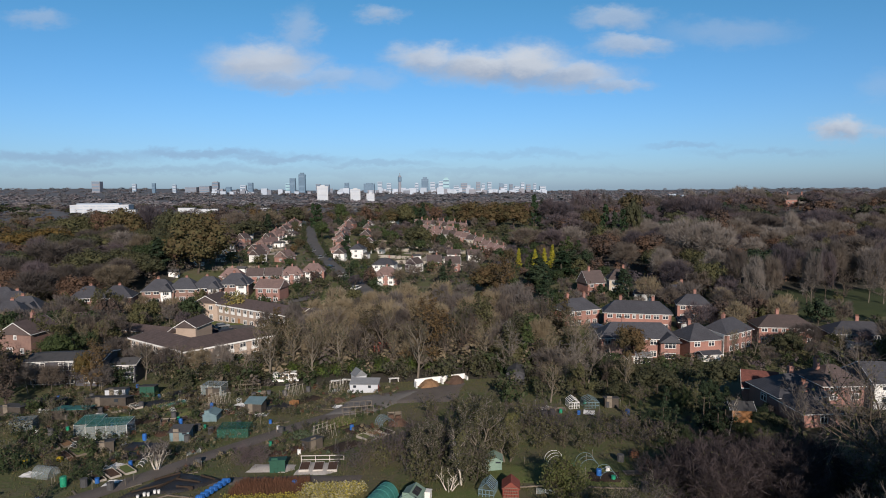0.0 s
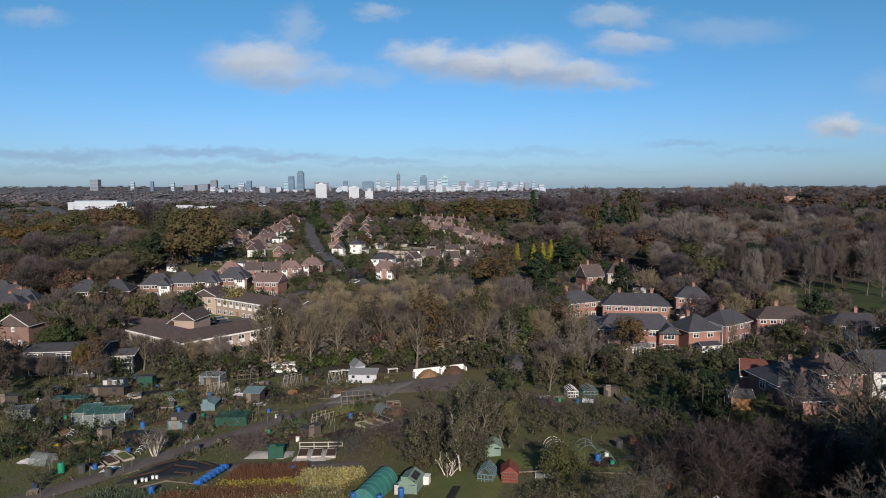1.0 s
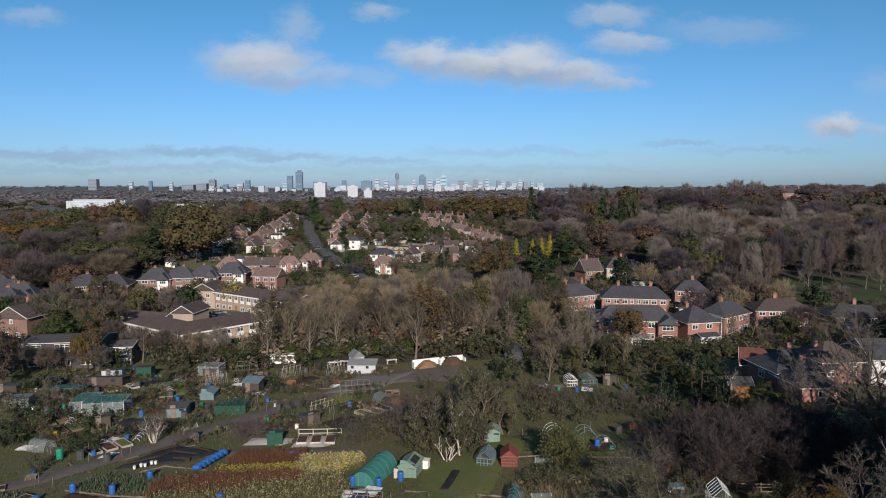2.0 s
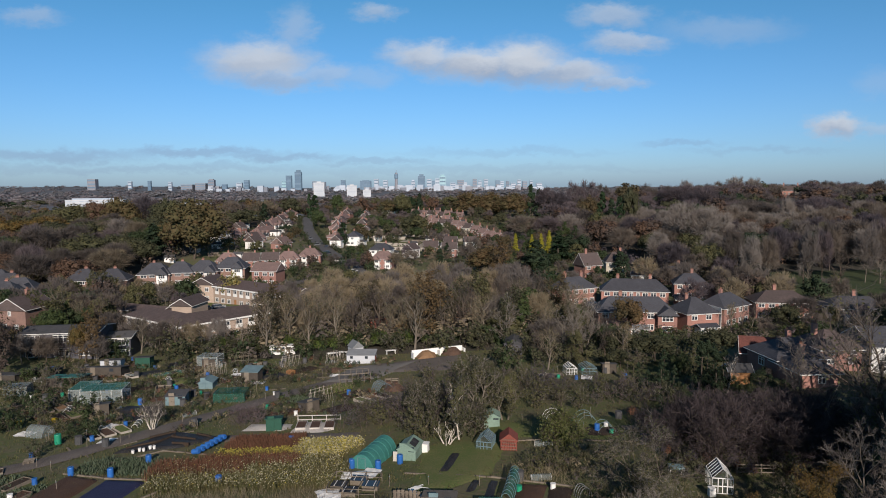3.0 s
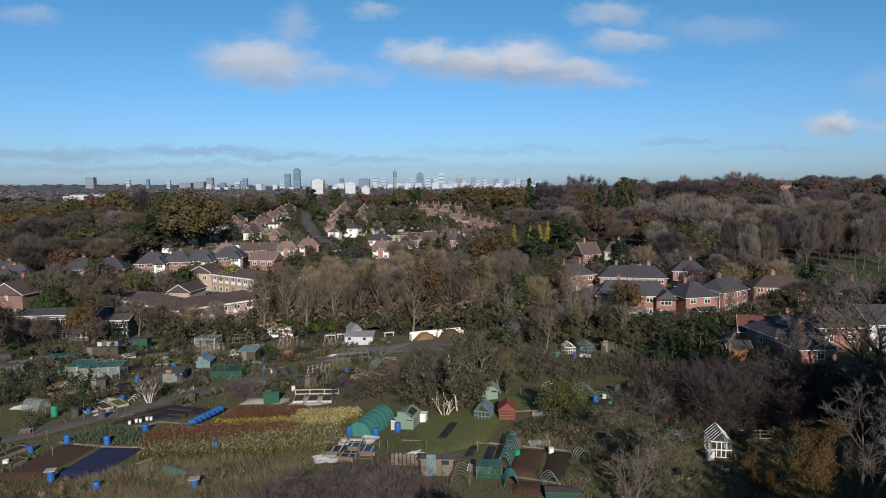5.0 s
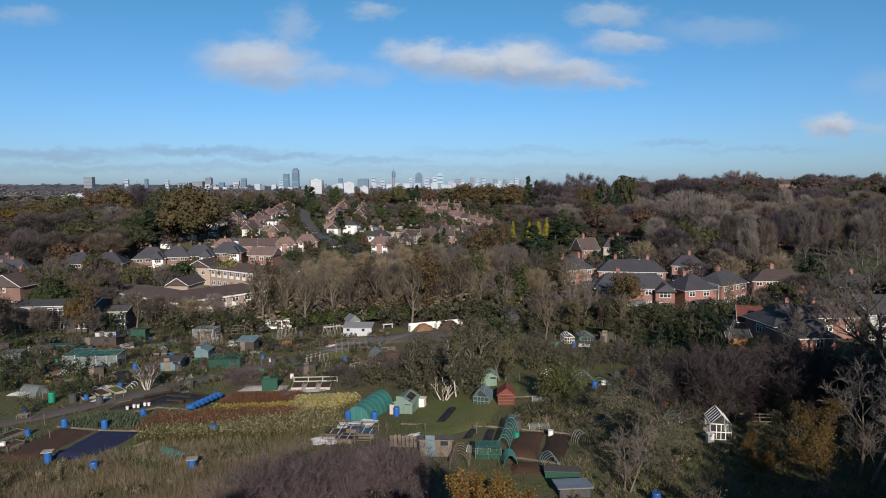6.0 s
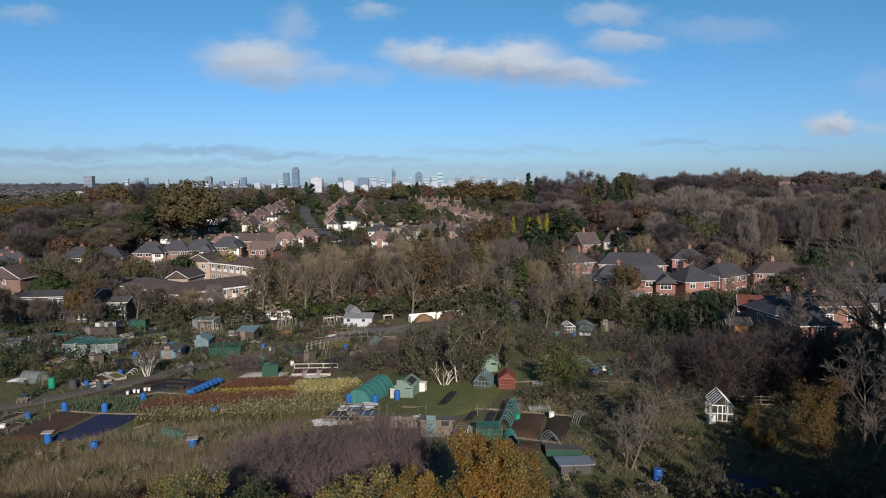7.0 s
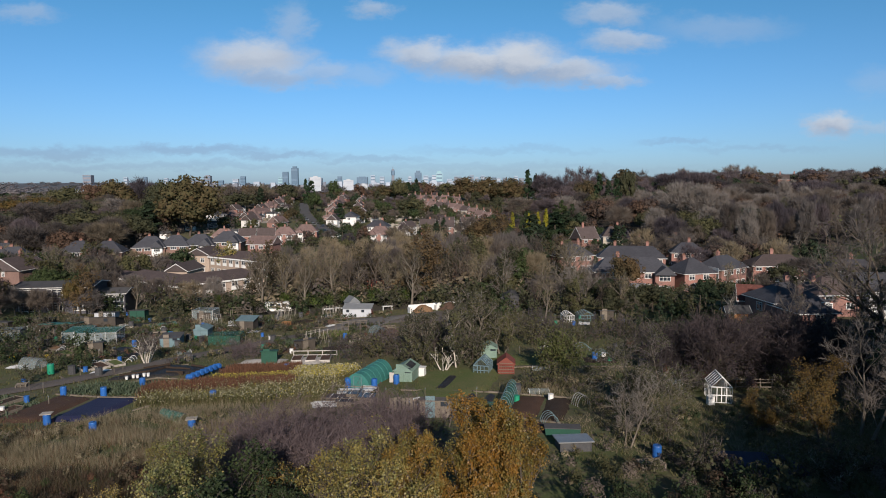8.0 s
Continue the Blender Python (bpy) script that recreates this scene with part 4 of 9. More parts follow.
ob = set_down(house("brick back extension with white window and red tiles", 4.6, 3.6, 2.5, 1.0, 0, "brick", "redtile", [("f", -1.1, 1.3, 1.2, 1.2), ("f", 1.0, 1.05, 0.9, 2.0, "white")], category="extension", name="extension"), 35.0, 131.6, -6, -3.9, 0.88)
set_down(house("white framed conservatory behind the terrace", 3.6, 2.6, 2.2, 0.6, 0, "whitewall", "metal", [("f", -0.85, 1.2, 1.4, 1.6), ("f", 0.85, 1.2, 1.4, 1.6)], category="conservatory", name="conservatory"), 38.6, 131.0, -6, -3.9, 0.88)
set_down(house("white side conservatory with glass front", 3.4, 3.6, 2.4, 0.7, 0, "whitewall", "metal", [("f", 0, 1.25, 2.6, 1.7)], category="conservatory", name="conservatory"), 72.0, 174.5, -14, -4.4, 0.88)
ob = part("wall", Mesh().box((0, 0, 2.0), (0.12, 7.9, 6.0)), M["whitewall"], None)
tagged(ob, "white painted render on the house's side", "rendered wall")
set_down(ob, 56.0, 138.9, 12, -3.5, 0.88)
set_down(house("white flat lean-to porch against the brick house", 4.2, 2.4, 2.5, 0.5, 0, "whitewall", "slate", [("f", 0, 1.3, 1.6, 1.1)], category="porch", name="porch"), 52.5, 132.3, 12, -4.2, 0.88)
set_down(house("pair of brick semis with brown hipped roof", 13.5, 8, 4.7, 2.3, 3.9, "brick", "tile",
               two_floor([-5.4, -3.0, 3.0, 5.4]) + two_floor([-0.9, 0.9], [-0.9, 0.9], 0.95), [(-1.2, 0.3, 1.5, 6)], group=brick_group), 76.0, 150.5, -8, -4.2, 0.88)
# brick in shade: the dark board colour stands in for that shade
set_down(house("brick semis with slate hip, shade put into dark walls", 14, 8, 4.5, 2.3, 3.9, "greywall", "slate",
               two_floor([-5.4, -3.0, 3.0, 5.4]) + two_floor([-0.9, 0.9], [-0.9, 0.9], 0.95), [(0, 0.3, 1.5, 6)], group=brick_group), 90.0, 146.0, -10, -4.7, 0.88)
set_down(house("white flat-roofed conservatory in a back garden", 4.0, 3.0, 2.3, 0.4, 0, "whitewall", "metal", [("f", 0, 1.2, 3.0, 1.5)], category="conservatory", name="conservatory"), 86.5, 139.5, -10, -3.9, 0.88)
# the nearest houses
set_down(house("low brick house with blue slate hip and tall chimney", 7.4, 7.4, 2.6, 2.0, 3.1, "brick", "slate", [("l", 0, 1.4, 1.4, 1.2), ("f", -2.4, 1.4, 1.4, 1.2)], [(0.6, 0.5, 1.4, 5)]), 50.0, 97.5, 6, -1.0)
set_down(house("low brick wing with slate hip and white window", 5.0, 7.0, 2.4, 1.5, 2.4, "brick", "slate", [("f", 0.2, 1.5, 1.1, 1.2)], [(0.9, 2.2, 1.9, 4)]), 49.4, 91.5, 4, -1.2)
set_down(house("brick extension under red tiles", 4.6, 5.0, 2.2, 1.8, 0, "brick", "claytile", [("l", 0, 1.4, 1.2, 1.1)], []), 48.6, 103.4, -20, -1.6)
set_down(house("brick house with dark brown tiled hip and chimney", 6.0, 7.0, 3.0, 2.0, 2.8, "brick", "tile", two_floor([-1.6, 1.6], lo=1.2, hi=2.5, h=0.8, w=1.2), [(-1.8, 0.5, 1.2, 4)]), 58.0, 101.0, 2, -1.0)
set_down(house("white rendered house behind bare branches", 10.0, 8.0, 3.6, 2.0, 0, "whitewall", "slate", two_floor([-3.2, 0, 3.2], lo=1.2, hi=2.9, h=0.9), []), 67.0, 100.0, -4, -1.0)
set_down(house("small lit orange timber shed in a shaded garden", 2.6, 2.2, 2.0, 0.6, 0, "orangewood", "felt", [], [], category="shed", name="shed", fascia=False), 40.6, 92.0, -8)

# left-hand estate of low flats
flats = "two-storey flats of the estate"


def flats_block(x0, y0, x1, y1, depth, eave, z, label, roof="tile", side=1, hip=0):
    L, a = math.hypot(x1 - x0, y1 - y0), math.degrees(math.atan2(y1 - y0, x1 - x0))
    n = int(L / 2.6)
    wins = []
    for k in range(n):
        u = -L / 2 + (k + 0.5) * L / n
        door = k % 5 == 3
        wins += [("f", u, eave - 0.95, 1.5, 1.2)] + ([("f", u, 1.05, 0.95, 2.1, "orangewood")] if door else [("f", u, 1.3, 1.5, 1.3)])
    wins += [("l", 0, eave - 1.0, 1.2, 1.2), ("r", 0, eave - 1.0, 1.2, 1.2), ("l", 1.8, 1.3, 1.2, 1.2), ("r", 1.8, 1.3, 1.2, 1.2)]
    ob = house(label, L, depth, eave, 1.5, hip, "buff", roof, wins, [], group=flats, category="flats", name="flats")
    for k in range(n):
        part("panel", Mesh().box((-L / 2 + (k + 0.5) * L / n, -depth / 2 - 0.02, eave - 1.95), (1.7, 0.06, 0.75)), M["white"], ob)
    band, drop = Mesh(), eave - 0.38 * 1.5 / (depth / 2) - 0.06
    for s in (-1, 1):
        band.box((0, s * (depth / 2 + 0.44), drop), (L + 0.94, 0.06, 0.34))
        if hip:
            band.box((s * (L / 2 + 0.44), 0, drop), (0.06, depth + 0.8, 0.34))
    part("fascia", band, M["white"], ob)
    nx, ny = -math.sin(radians(a)), math.cos(radians(a))
    return set_down(ob, (x0 + x1) / 2 + nx * depth / 2 * side, (y0 + y1) / 2 + ny * depth / 2 * side, a, z)


flats_block(-52.5, 136.0, -38.5, 151.0, 8.0, 4.9, -6.9, "buff brick flats with white fascia and brown roof", hip=3.6)
flats_block(-69.5, 149.0, -53.0, 136.5, 7.5, 4.9, -6.9, "buff brick flats wing half hidden by bare shrubs", hip=3.4)
flats_block(-64.0, 190.5, -37.5, 170.5, 8.5, 5.2, -7.0, "long buff brick flats with white eaves and brown roof")
set_down(house("buff brick block with blank gable end", 8, 5.0, 5.2, 1.5, 0, "buff", "tile", [("r", 0, 4.0, 1.2, 1.2)], [], category="flats", group=flats, name="flats"), -60.5, 163.0, 82, -7.0)
set_down(house("buff brick gable at the end of the flats", 8, 7.0, 5.4, 1.8, 0, "buff", "tile", [("l", -1.4, 3.9, 1.2, 1.3), ("l", -1.4, 1.3, 1.2, 1.4)], [], category="flats", group=flats, name="flats"), -67.0, 196.0, 78, -7.0)
set_down(house("low garage block with brown roof", 16, 5, 2.6, 1.0, 0, "buff", "tile", [], [], category="garages", name="garage_block"), -74.0, 168.0, -24, -6.8)
set_down(house("small buff bungalow with white gable", 9, 6, 2.6, 1.8, 0, "buff", "tile", [("l", 0, 1.4, 1.4, 1.2)], [], category="bungalow", name="bungalow"), -96.0, 177.0, 20, -6.0)

left_group = "tiled houses along the left road"
mock = house("house with dark slate hip, white gabled bay and windows", 9.5, 8, 4.6, 3.0, 3.6, "darkbrick", "slate",
             two_floor([-2.9, -0.4], w=1.8) + [("f", 2.6, 1.2, 2.4, 1.7)], [(-0.6, 0.4, 0.8, 3)], [(2.6, 3.2, 0.9, 4.7, 1.7, "whitewall")], group=left_group)
set_down(mock, -90.5, 215.0, 10)
for x, y, rz in ((-76.3, 219.0, 4), (-68.5, 222.5, 4), (-114.5, 184.0, 16), (-127.5, 194.0, 20)):
    copy_thing(mock, pose(x, y, float(ground(x, y)) - 0.1, 0, 0, rz))
plain = house("brown brick house with slate hip roof and white windows", 9.0, 8, 4.6, 2.9, 3.6, "darkbrick", "slate", two_floor([-2.8, 0, 2.8], w=1.9), [(0.5, 0.4, 0.8, 3)], group=left_group)
set_down(plain, -107.0, 203.0, 14)
for x, y, rz in ((-99.5, 205.5, 12), (-113.5, 176.0, 14), (-121.0, 190.0, 18), (-83.5, 217.5, 6)):
    copy_thing(plain, pose(x, y, float(ground(x, y)), 0, 0, rz))
set_down(house("brown brick house with plain gable and small windows", 8.5, 7.2, 4.9, 2.2, 0, "darkbrick", "tile", [("l", 1.4, 1.3, 1.3, 1.1), ("l", -1.5, 1.2, 0.8, 1.1), ("l", 0, 4.0, 0.7, 1.0)], [(1, 0, 1.3, 2)], group=left_group), -88.5, 144.0, 82, -3.9)
set_down(house("grey boarded terrace with wide white windows", 13, 7, 4.9, 0.6, 0, "greywall", "felt",
               [("f", u, z, 2.6, 1.5) for u in (-4.6, 0.2, 4.4) for z in (1.4, 3.8)], [], group=left_group), -68.0, 123.5, 6, -4.6)
set_down(house("grey boarded house with wide white windows behind shrubs", 5, 5, 4.0, 0.6, 0, "greywall", "felt",
               [("f", u, z, 2.0, 1.2) for u in (-1.25, 1.25) for z in (1.2, 3.1)], [], group=left_group), -59.6, 126.0, 6, -5.4)
set_down(house("orange brick house end with white windows", 8, 7, 5.0, 2.2, 0, "brick", "redtile", two_floor([-2.4, 0.4, 2.6]), [], group=left_group), -54.5, 214.0, -10, -5.2)

# the suburb on the hill
ROAD = [(-20, 200), (-25.8, 218), (-34, 240), (-43.9, 267), (-55.4, 303), (-66.5, 343), (-78.6, 399), (-86, 440)]


def off_road(x, y, gap=7.5):
    for (ax, ay), (bx, by) in zip(ROAD[:-1], ROAD[1:]):
        t = min(1, max(0, ((x - ax) * (bx - ax) + (y - ay) * (by - ay)) / ((bx - ax) ** 2 + (by - ay) ** 2)))
        if math.hypot(x - ax - t * (bx - ax), y - ay - t * (by - ay)) < gap:
            return False
    return True


hill = "houses of the suburb on the hill"
white_house = house("white rendered house with grey hipped roof", 10, 8, 5.0, 2.6, 3.4, "whitewall", "slate", two_floor([-3.2, 0, 3.2]) + two_floor([0], face="l"), [(2, 0.4, 1.4, 3)], group=hill)
semi = house("red brick semis with red tiled hip and white windows", 11, 8, 5.0, 3.2, 3.6, "brick", "redtile", two_floor([-3.8, -1.4, 1.4, 3.8], w=1.4), [(0, 0.3, 1.5, 4)], [(-2.6, 2.6, 0.7, 4.6, 1.3, "whitewall"), (2.6, 2.6, 0.7, 4.6, 1.3, "whitewall")], group=hill)
gabled = house("brick house with brown gabled roof and white gable", 8, 7.5, 5.0, 3.4, 0, "brick", "tile", two_floor([-2, 2]) + two_floor([0], face="l") + two_floor([0], face="r"), [(1.5, 0.3, 1.5, 3)], group=hill)
whitegab = house("white house with brown gabled roof", 8, 7.0, 5.0, 3.0, 0, "whitewall", "tile", two_floor([-2, 2]) + two_floor([0], face="r"), [(-1.5, 0.3, 1.4, 3)], group=hill)
terrace = house("red brick terrace house with tall chimney stack", 5.6, 9, 5.4, 3.0, 0, "brick", "redtile", two_floor([-1.3, 1.3], w=1.1), [(2.5, 0.3, 2.2, 4)], group=hill)
pale_terrace = house("terrace house with cream front and brown roof", 5.6, 9, 5.0, 3.0, 0, "creamwall", "tile", two_floor([-1.3, 1.3], w=1.1), [(2.5, 0.3, 2.0, 4)], group=hill)
lowgab = house("long low brick house with white gable end", 11, 7.5, 3.0, 3.2, 0, "brick", "redtile", two_floor([0], lo=1.2, hi=3.6, face="l") + two_floor([0], lo=1.2, hi=3.6, face="r") + [("f", u, 1.4, 1.6, 1.2) for u in (-3.5, 0, 3.5)], [(1.5, 0.3, 1.4, 3)], group=hill)
part("gable_panel", Mesh().add([(-5.56, -3.0, 2.9), (-5.56, 3.0, 2.9), (-5.56, 0, 5.9)], [(0, 1, 2)]), M["whitewall"], lowgab, "white boarded gable")
for kind, s in ((pale_terrace, 0.70), (white_house, 0.80), (semi, 0.70), (gabled, 0.70), (whitegab, 0.68), (terrace, 0.70), (lowgab, 0.74)):
    kind.scale = (s, s, s)
set_down(white_house, -21.5, 250.0, -8)
set_down(semi, -53.0, 236.5, 6)
set_down(gabled, -65.5, 235.0, 4)
set_down(whitegab, -11.0, 259.0, 62)
set_down(lowgab, -66.0, 281.0, 76)
set_down(terrace, 18.4, 331.5, -30)
set_down(pale_terrace, 14.9, 340.0, -30)


def along(kind, spots):
    """Copies of a house at (x, y, turn), clear of the road."""
    for x, y, rz in spots:
        if off_road(x, y, 5.0):
            copy_thing(kind, pose(x, y, float(ground(x, y)), 0, 0, rz))


# the two sides of the climbing road, its lower corner, the houses behind and the crest
along(lowgab, ((-82, 300, 74), (-85.5, 332, 74), (-90, 372, 76), (-47.5, 318, -96), (-57, 398, -100), (-98, 318, 74)))
along(semi, ((-84.5, 316, 74), (-87, 350, 74), (-89.5, 362, 74), (-91, 392, 76), (-93, 416, 76), (-46, 300, -96), (-51, 336, -98), (-53.5, 360, -98), (-55, 380, -98), (-57.5, 420, -100), (-46.3, 241, 4), (-74, 236, 8), (-19, 229, -6), (-97, 440, 70)))
along(gabled, ((-80, 288, 70), (-88, 340, 74), (-92, 404, 76), (-95, 428, 76), (-49, 328, -98), (-52.5, 350, -98), (-56, 408, -100), (-59, 434, -100), (-3.5, 267, 4), (-59, 235, 8), (-101, 340, 74), (-40, 352, -98), (-42, 380, -98), (4, 262, -6)))
along(whitegab, ((-76, 276, 66), (-44, 288, 84), (-50.5, 343, -98), (-54, 370, -98), (-27, 233, -12), (5, 296, -8), (13.5, 296, 6), (-104, 356, 74), (-36, 330, -90), (-44, 404, -98), (-90, 382, 76)))
along(white_house, ((-38, 300, 84), (-99, 302, 74), (-30, 420, -20)))
for x, y, rz in ((-6, 356, -14), (-2.2, 355.5, -16), (1.6, 355, -18), (5.4, 353, -20), (9, 349.5, -24), (12, 345.2, -28), (21.2, 323.5, -32), (23.8, 315.5, -32), (26.2, 307.5, -34), (-3.5, 368, -14), (4, 367, -18), (-10, 370, -10)):
    copy_thing(pale_terrace if int(x * 3) % 3 == 1 else terrace, pose(x, y, float(ground(x, y)) - 0.2, 0, 0, rz))
for k in range(9):
    x, y = -14.0 + 3.2 * k, 398.0 - 2.0 * k
    copy_thing(pale_terrace if k % 2 else terrace, pose(x, y, float(ground(x, y)) - 0.3 * (k % 3), 0, 0, -14))
set_down(house("large brick house with pale stone gable on the wooded ridge", 14, 9, 7.5, 3.5, 0, "brick", "tile", two_floor([-5, -2, 1], hi=5.2), [(-5, 0, 2.2, 4), (5, 0, 2.2, 4)], [(4.2, 5, 1.5, 8.0, 2.4, "creamwall")]), 272.0, 520.0, -14, 13.0)

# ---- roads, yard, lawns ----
# floor colour carries the haze of the far land
structure("distance_floor", patch([(-620, 660), (620, 660), (4400, 4960), (-4400, 4960)], M["hazefloor"], 1.6, 90.0), "wooded land to the horizon, tinted for haze")
structure("wood_floor", patch([(58, 203), (240, 196), (470, 600), (58, 600)], M["litter"], 0.5, 9.0), "brown leaf litter under the trees")
structure("wood_floor_west", patch([(-97, 212), (-97, 560), (-420, 560), (-240, 205)], M["litter"], 0.5, 9.0), "brown leaf litter under the western wood")
structure("belt_floor", patch([(-36, 123), (30, 121), (26, 190), (-28, 190)], M["litter"], 0.25, 3.0), "leaf litter under the belt of trees")
structure("road", ribbon(ROAD, 5.4, M["asphalt"], 0.7), "grey asphalt road climbing the hill")
structure("road_estate", ribbon([(-125, 190), (-100, 189), (-82, 197), (-60, 207), (-40, 212)], 6.0, M["asphalt"], 0.45), "asphalt road past the tiled houses")
structure("car_park", patch([(-66, 172), (-52, 170), (-50, 182), (-64, 186)], M["asphalt"], 0.4), "asphalt car park between the flats")
structure("lawn", patch([(-74, 186), (-66, 180), (-52, 183), (-66, 192)], M["lawn"], 0.35), "mown lawn in front of the flats")
structure("park_lawn", patch([(82, 174), (150, 168), (168, 208), (98, 214)], M["park"], 0.55, 4.0), "park lawn with tree shade put into its green")
structure("street", ribbon([(36, 160), (50, 157), (64, 158), (78, 162)], 5.0, M["asphalt"], 0.35), "short asphalt street by the brick terrace")
structure("track", ribbon([(-62, 55), (-48, 64.5), (-41, 69.5), (-34.5, 78.5), (-29.7, 85.7), (-21.5, 97.7), (-16.2, 104.3)], 3.0, M["track"], 0.16), "bare earth track through the allotments")
structure("yard", patch([(-19, 102), (-10.5, 104), (-3, 116), (-15, 114)], M["yard"], 0.22), "grey hardstanding yard")
structure("yard_earth", patch([(-12, 109), (2, 108), (4, 119.5), (-14, 114.5)], M["track"], 0.14), "trodden brown earth beside the yard")

# ---- city on the horizon ----
city = "towers on the city skyline"
TONES = ("hazepale", "citydark", "hazegrey", "cityglass")


def tower(x, y, w, h, tone, crown=0, z=4.0, bands=4, d=None):
    d = d or w * 0.8
    ob = empty("tower_block", x, y, z, 0, {"hazepale": "haze-pale tower block far off on the skyline", "citydark": "blue glass office tower far off on the skyline",
                                         "hazegrey": "haze-grey clad tower block far off on the skyline", "cityglass": "green glass tower far off on the skyline"}[tone], "tower block", city)
    part("body", Mesh().box((0, 0, h / 2 - 5), (w, d, h + 10)), M[tone], ob)
    for k in range(bands):
        part("window_band", Mesh().box((0, -d / 2 - 0.3, h * (k + 0.6) / bands), (w * 0.9, 0.6, h / bands * 0.35)), M["citydark"], ob)
    if crown:
        part("crown", Mesh().box((0, 0, h + crown / 2), (w * 0.62, d * 0.6, crown)), M[tone], ob)


# x, width, height, tone, height of the crown
WEST_TOWERS = [(-2420, 68, 76, 2, 0), (-2160, 30, 58, 0, 0), (-2024, 26, 62, 1, 0), (-1880, 28, 52, 0, 0), (-1756, 96, 34, 2, 0), (-1662, 84, 42, 2, 0), (-1590, 52, 66, 2, 4), (-1500, 40, 34, 1, 0), (-1396, 46, 44, 0, 0), (-1346, 40, 62, 1, 0), (-1082, 40, 56, 3, 0), (-1050, 46, 92, 1, 0), (-984, 54, 118, 1, 9)]
MIDDLE_TOWERS = [(-870, 40, 50, 2, 0), (-812, 44, 46, 2, 0), (-672, 36, 58, 1, 0), (-514, 88, 52, 1, 3), (-440, 36, 64, 0, 0), (-376, 36, 54, 0, 0), (-182, 30, 50, 0, 4), (-124, 58, 82, 1, 10), (-70, 40, 60, 0, 0), (-40, 24, 50, 1, 0), (-12, 36, 64, 0, 0), (24, 52, 78, 3, 10), (96, 44, 34, 0, 0)]
EAST_TOWERS = [(150, 52, 52, 2, 0), (182, 30, 38, 0, 0), (250, 34, 60, 2, 0), (285, 28, 48, 0, 0), (328, 32, 58, 0, 0), (410, 34, 50, 1, 0), (440, 28, 42, 0, 0), (480, 26, 44, 2, 0), (520, 40, 30, 0, 0), (560, 30, 52, 0, 0), (600, 36, 40, 2, 0), (645, 24, 46, 0, 0), (700, 46, 28, 0, 0)]
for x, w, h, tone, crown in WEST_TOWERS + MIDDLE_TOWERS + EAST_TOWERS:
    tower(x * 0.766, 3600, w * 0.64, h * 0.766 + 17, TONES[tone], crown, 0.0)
mast = empty("telecom_tower", -230, 3600, 0, 0, "slender grey telecom tower on the skyline", "tower", city)
part("shaft", Mesh().lathe((0, 0, 0), [(9, 0), (7, 70), (7, 98), (1.5, 99), (1.2, 112)], 10), M["hazegrey"], mast)
part("gallery", Mesh().lathe((0, 0, 66), [(8, 0), (10, 3), (10, 24), (8, 26)], 12), M["citydark"], mast)
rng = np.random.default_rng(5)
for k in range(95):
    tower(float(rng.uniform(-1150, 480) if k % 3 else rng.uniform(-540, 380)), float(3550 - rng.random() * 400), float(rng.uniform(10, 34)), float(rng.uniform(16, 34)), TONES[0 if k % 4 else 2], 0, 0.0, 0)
for x, w, h in ((-305, 27, 46), (-222, 25, 38), (-184, 20, 27)):
    ob = empty("tower_block", x, 1705, -9, 8, "white slab block of flats among distant trees", "tower block", "white blocks of flats")
    part("body", Mesh().box((0, 0, h / 2 - 2), (w, 16, h + 4)), M["slabwhite"], ob)
    part("roof_housing", Mesh().box((0, 0, h + 1.2), (w * 0.4, 8, 2.6)), M["slabwhite"], ob)
    for k in range(int(h / 3)):
        part("window_band", Mesh().box((0, -8.1, 2 + k * 3.0), (w * 0.84, 0.3, 0.9)), M["hazepale"], ob)
ob = empty("office_block", -441, 868, -0.5, 6, "long white office building above the trees", "office")
part("body", Mesh().box((0, 0, 5.0), (80, 18, 14)), M["slabwhite"], ob)
ob.scale = (0.9, 1, 1)
part("penthouse", Mesh().box((-4, 2, 12.6), (58, 12, 2.4)), M["hazepale"], ob)
for z in (3.0, 6.4, 9.8):
    for k in range(9):
        part("window_band", Mesh().box((-35.5 + k * 8.9, -9.1, z), (7.2, 0.3, 1.0)), M["hazepale"], ob)
for x, y, w in ((-300, 850, 30), (-235, 880, 16), (-345, 905, 22), (-395, 835, 26)):
    ob = empty("low_building", x, y, 0, 10, "low pale flat-roofed building among trees", "building")
    part("body", Mesh().box((0, 0, 2.5), (w, 10, 7)), M["slabwhite"], ob)
    part("roof", Mesh().box((0, 0, 6.2), (w + 1, 11, 0.4)), M["felt"], ob)
for x, y, w in ((-560, 1150, 14), (-330, 1500, 24), (-160, 1420, 16), (-700, 1480, 18), (-520, 1750, 26)):
    ob = empty("low_building", x, y, float(ground(x, y)) + 2.0, 14, "low grey building far off among trees", "building", "buildings in the far woods")
    part("body", Mesh().box((0, 0, 2.0), (w, 10, 9)), M["hazegrey"], ob)
    part("roof", Mesh().box((0, 0, 6.8), (w + 1, 11, 0.6)), M["felt"], ob)
for x, y, w, h in ((444, 1300, 13, 17), (470, 1310, 8, 15), (708, 1300, 16, 17), (722, 1304, 9, 20), (560, 1320, 10, 15)):
    tower(x, y, w, h, "hazepale", 0, 0.0, 3)


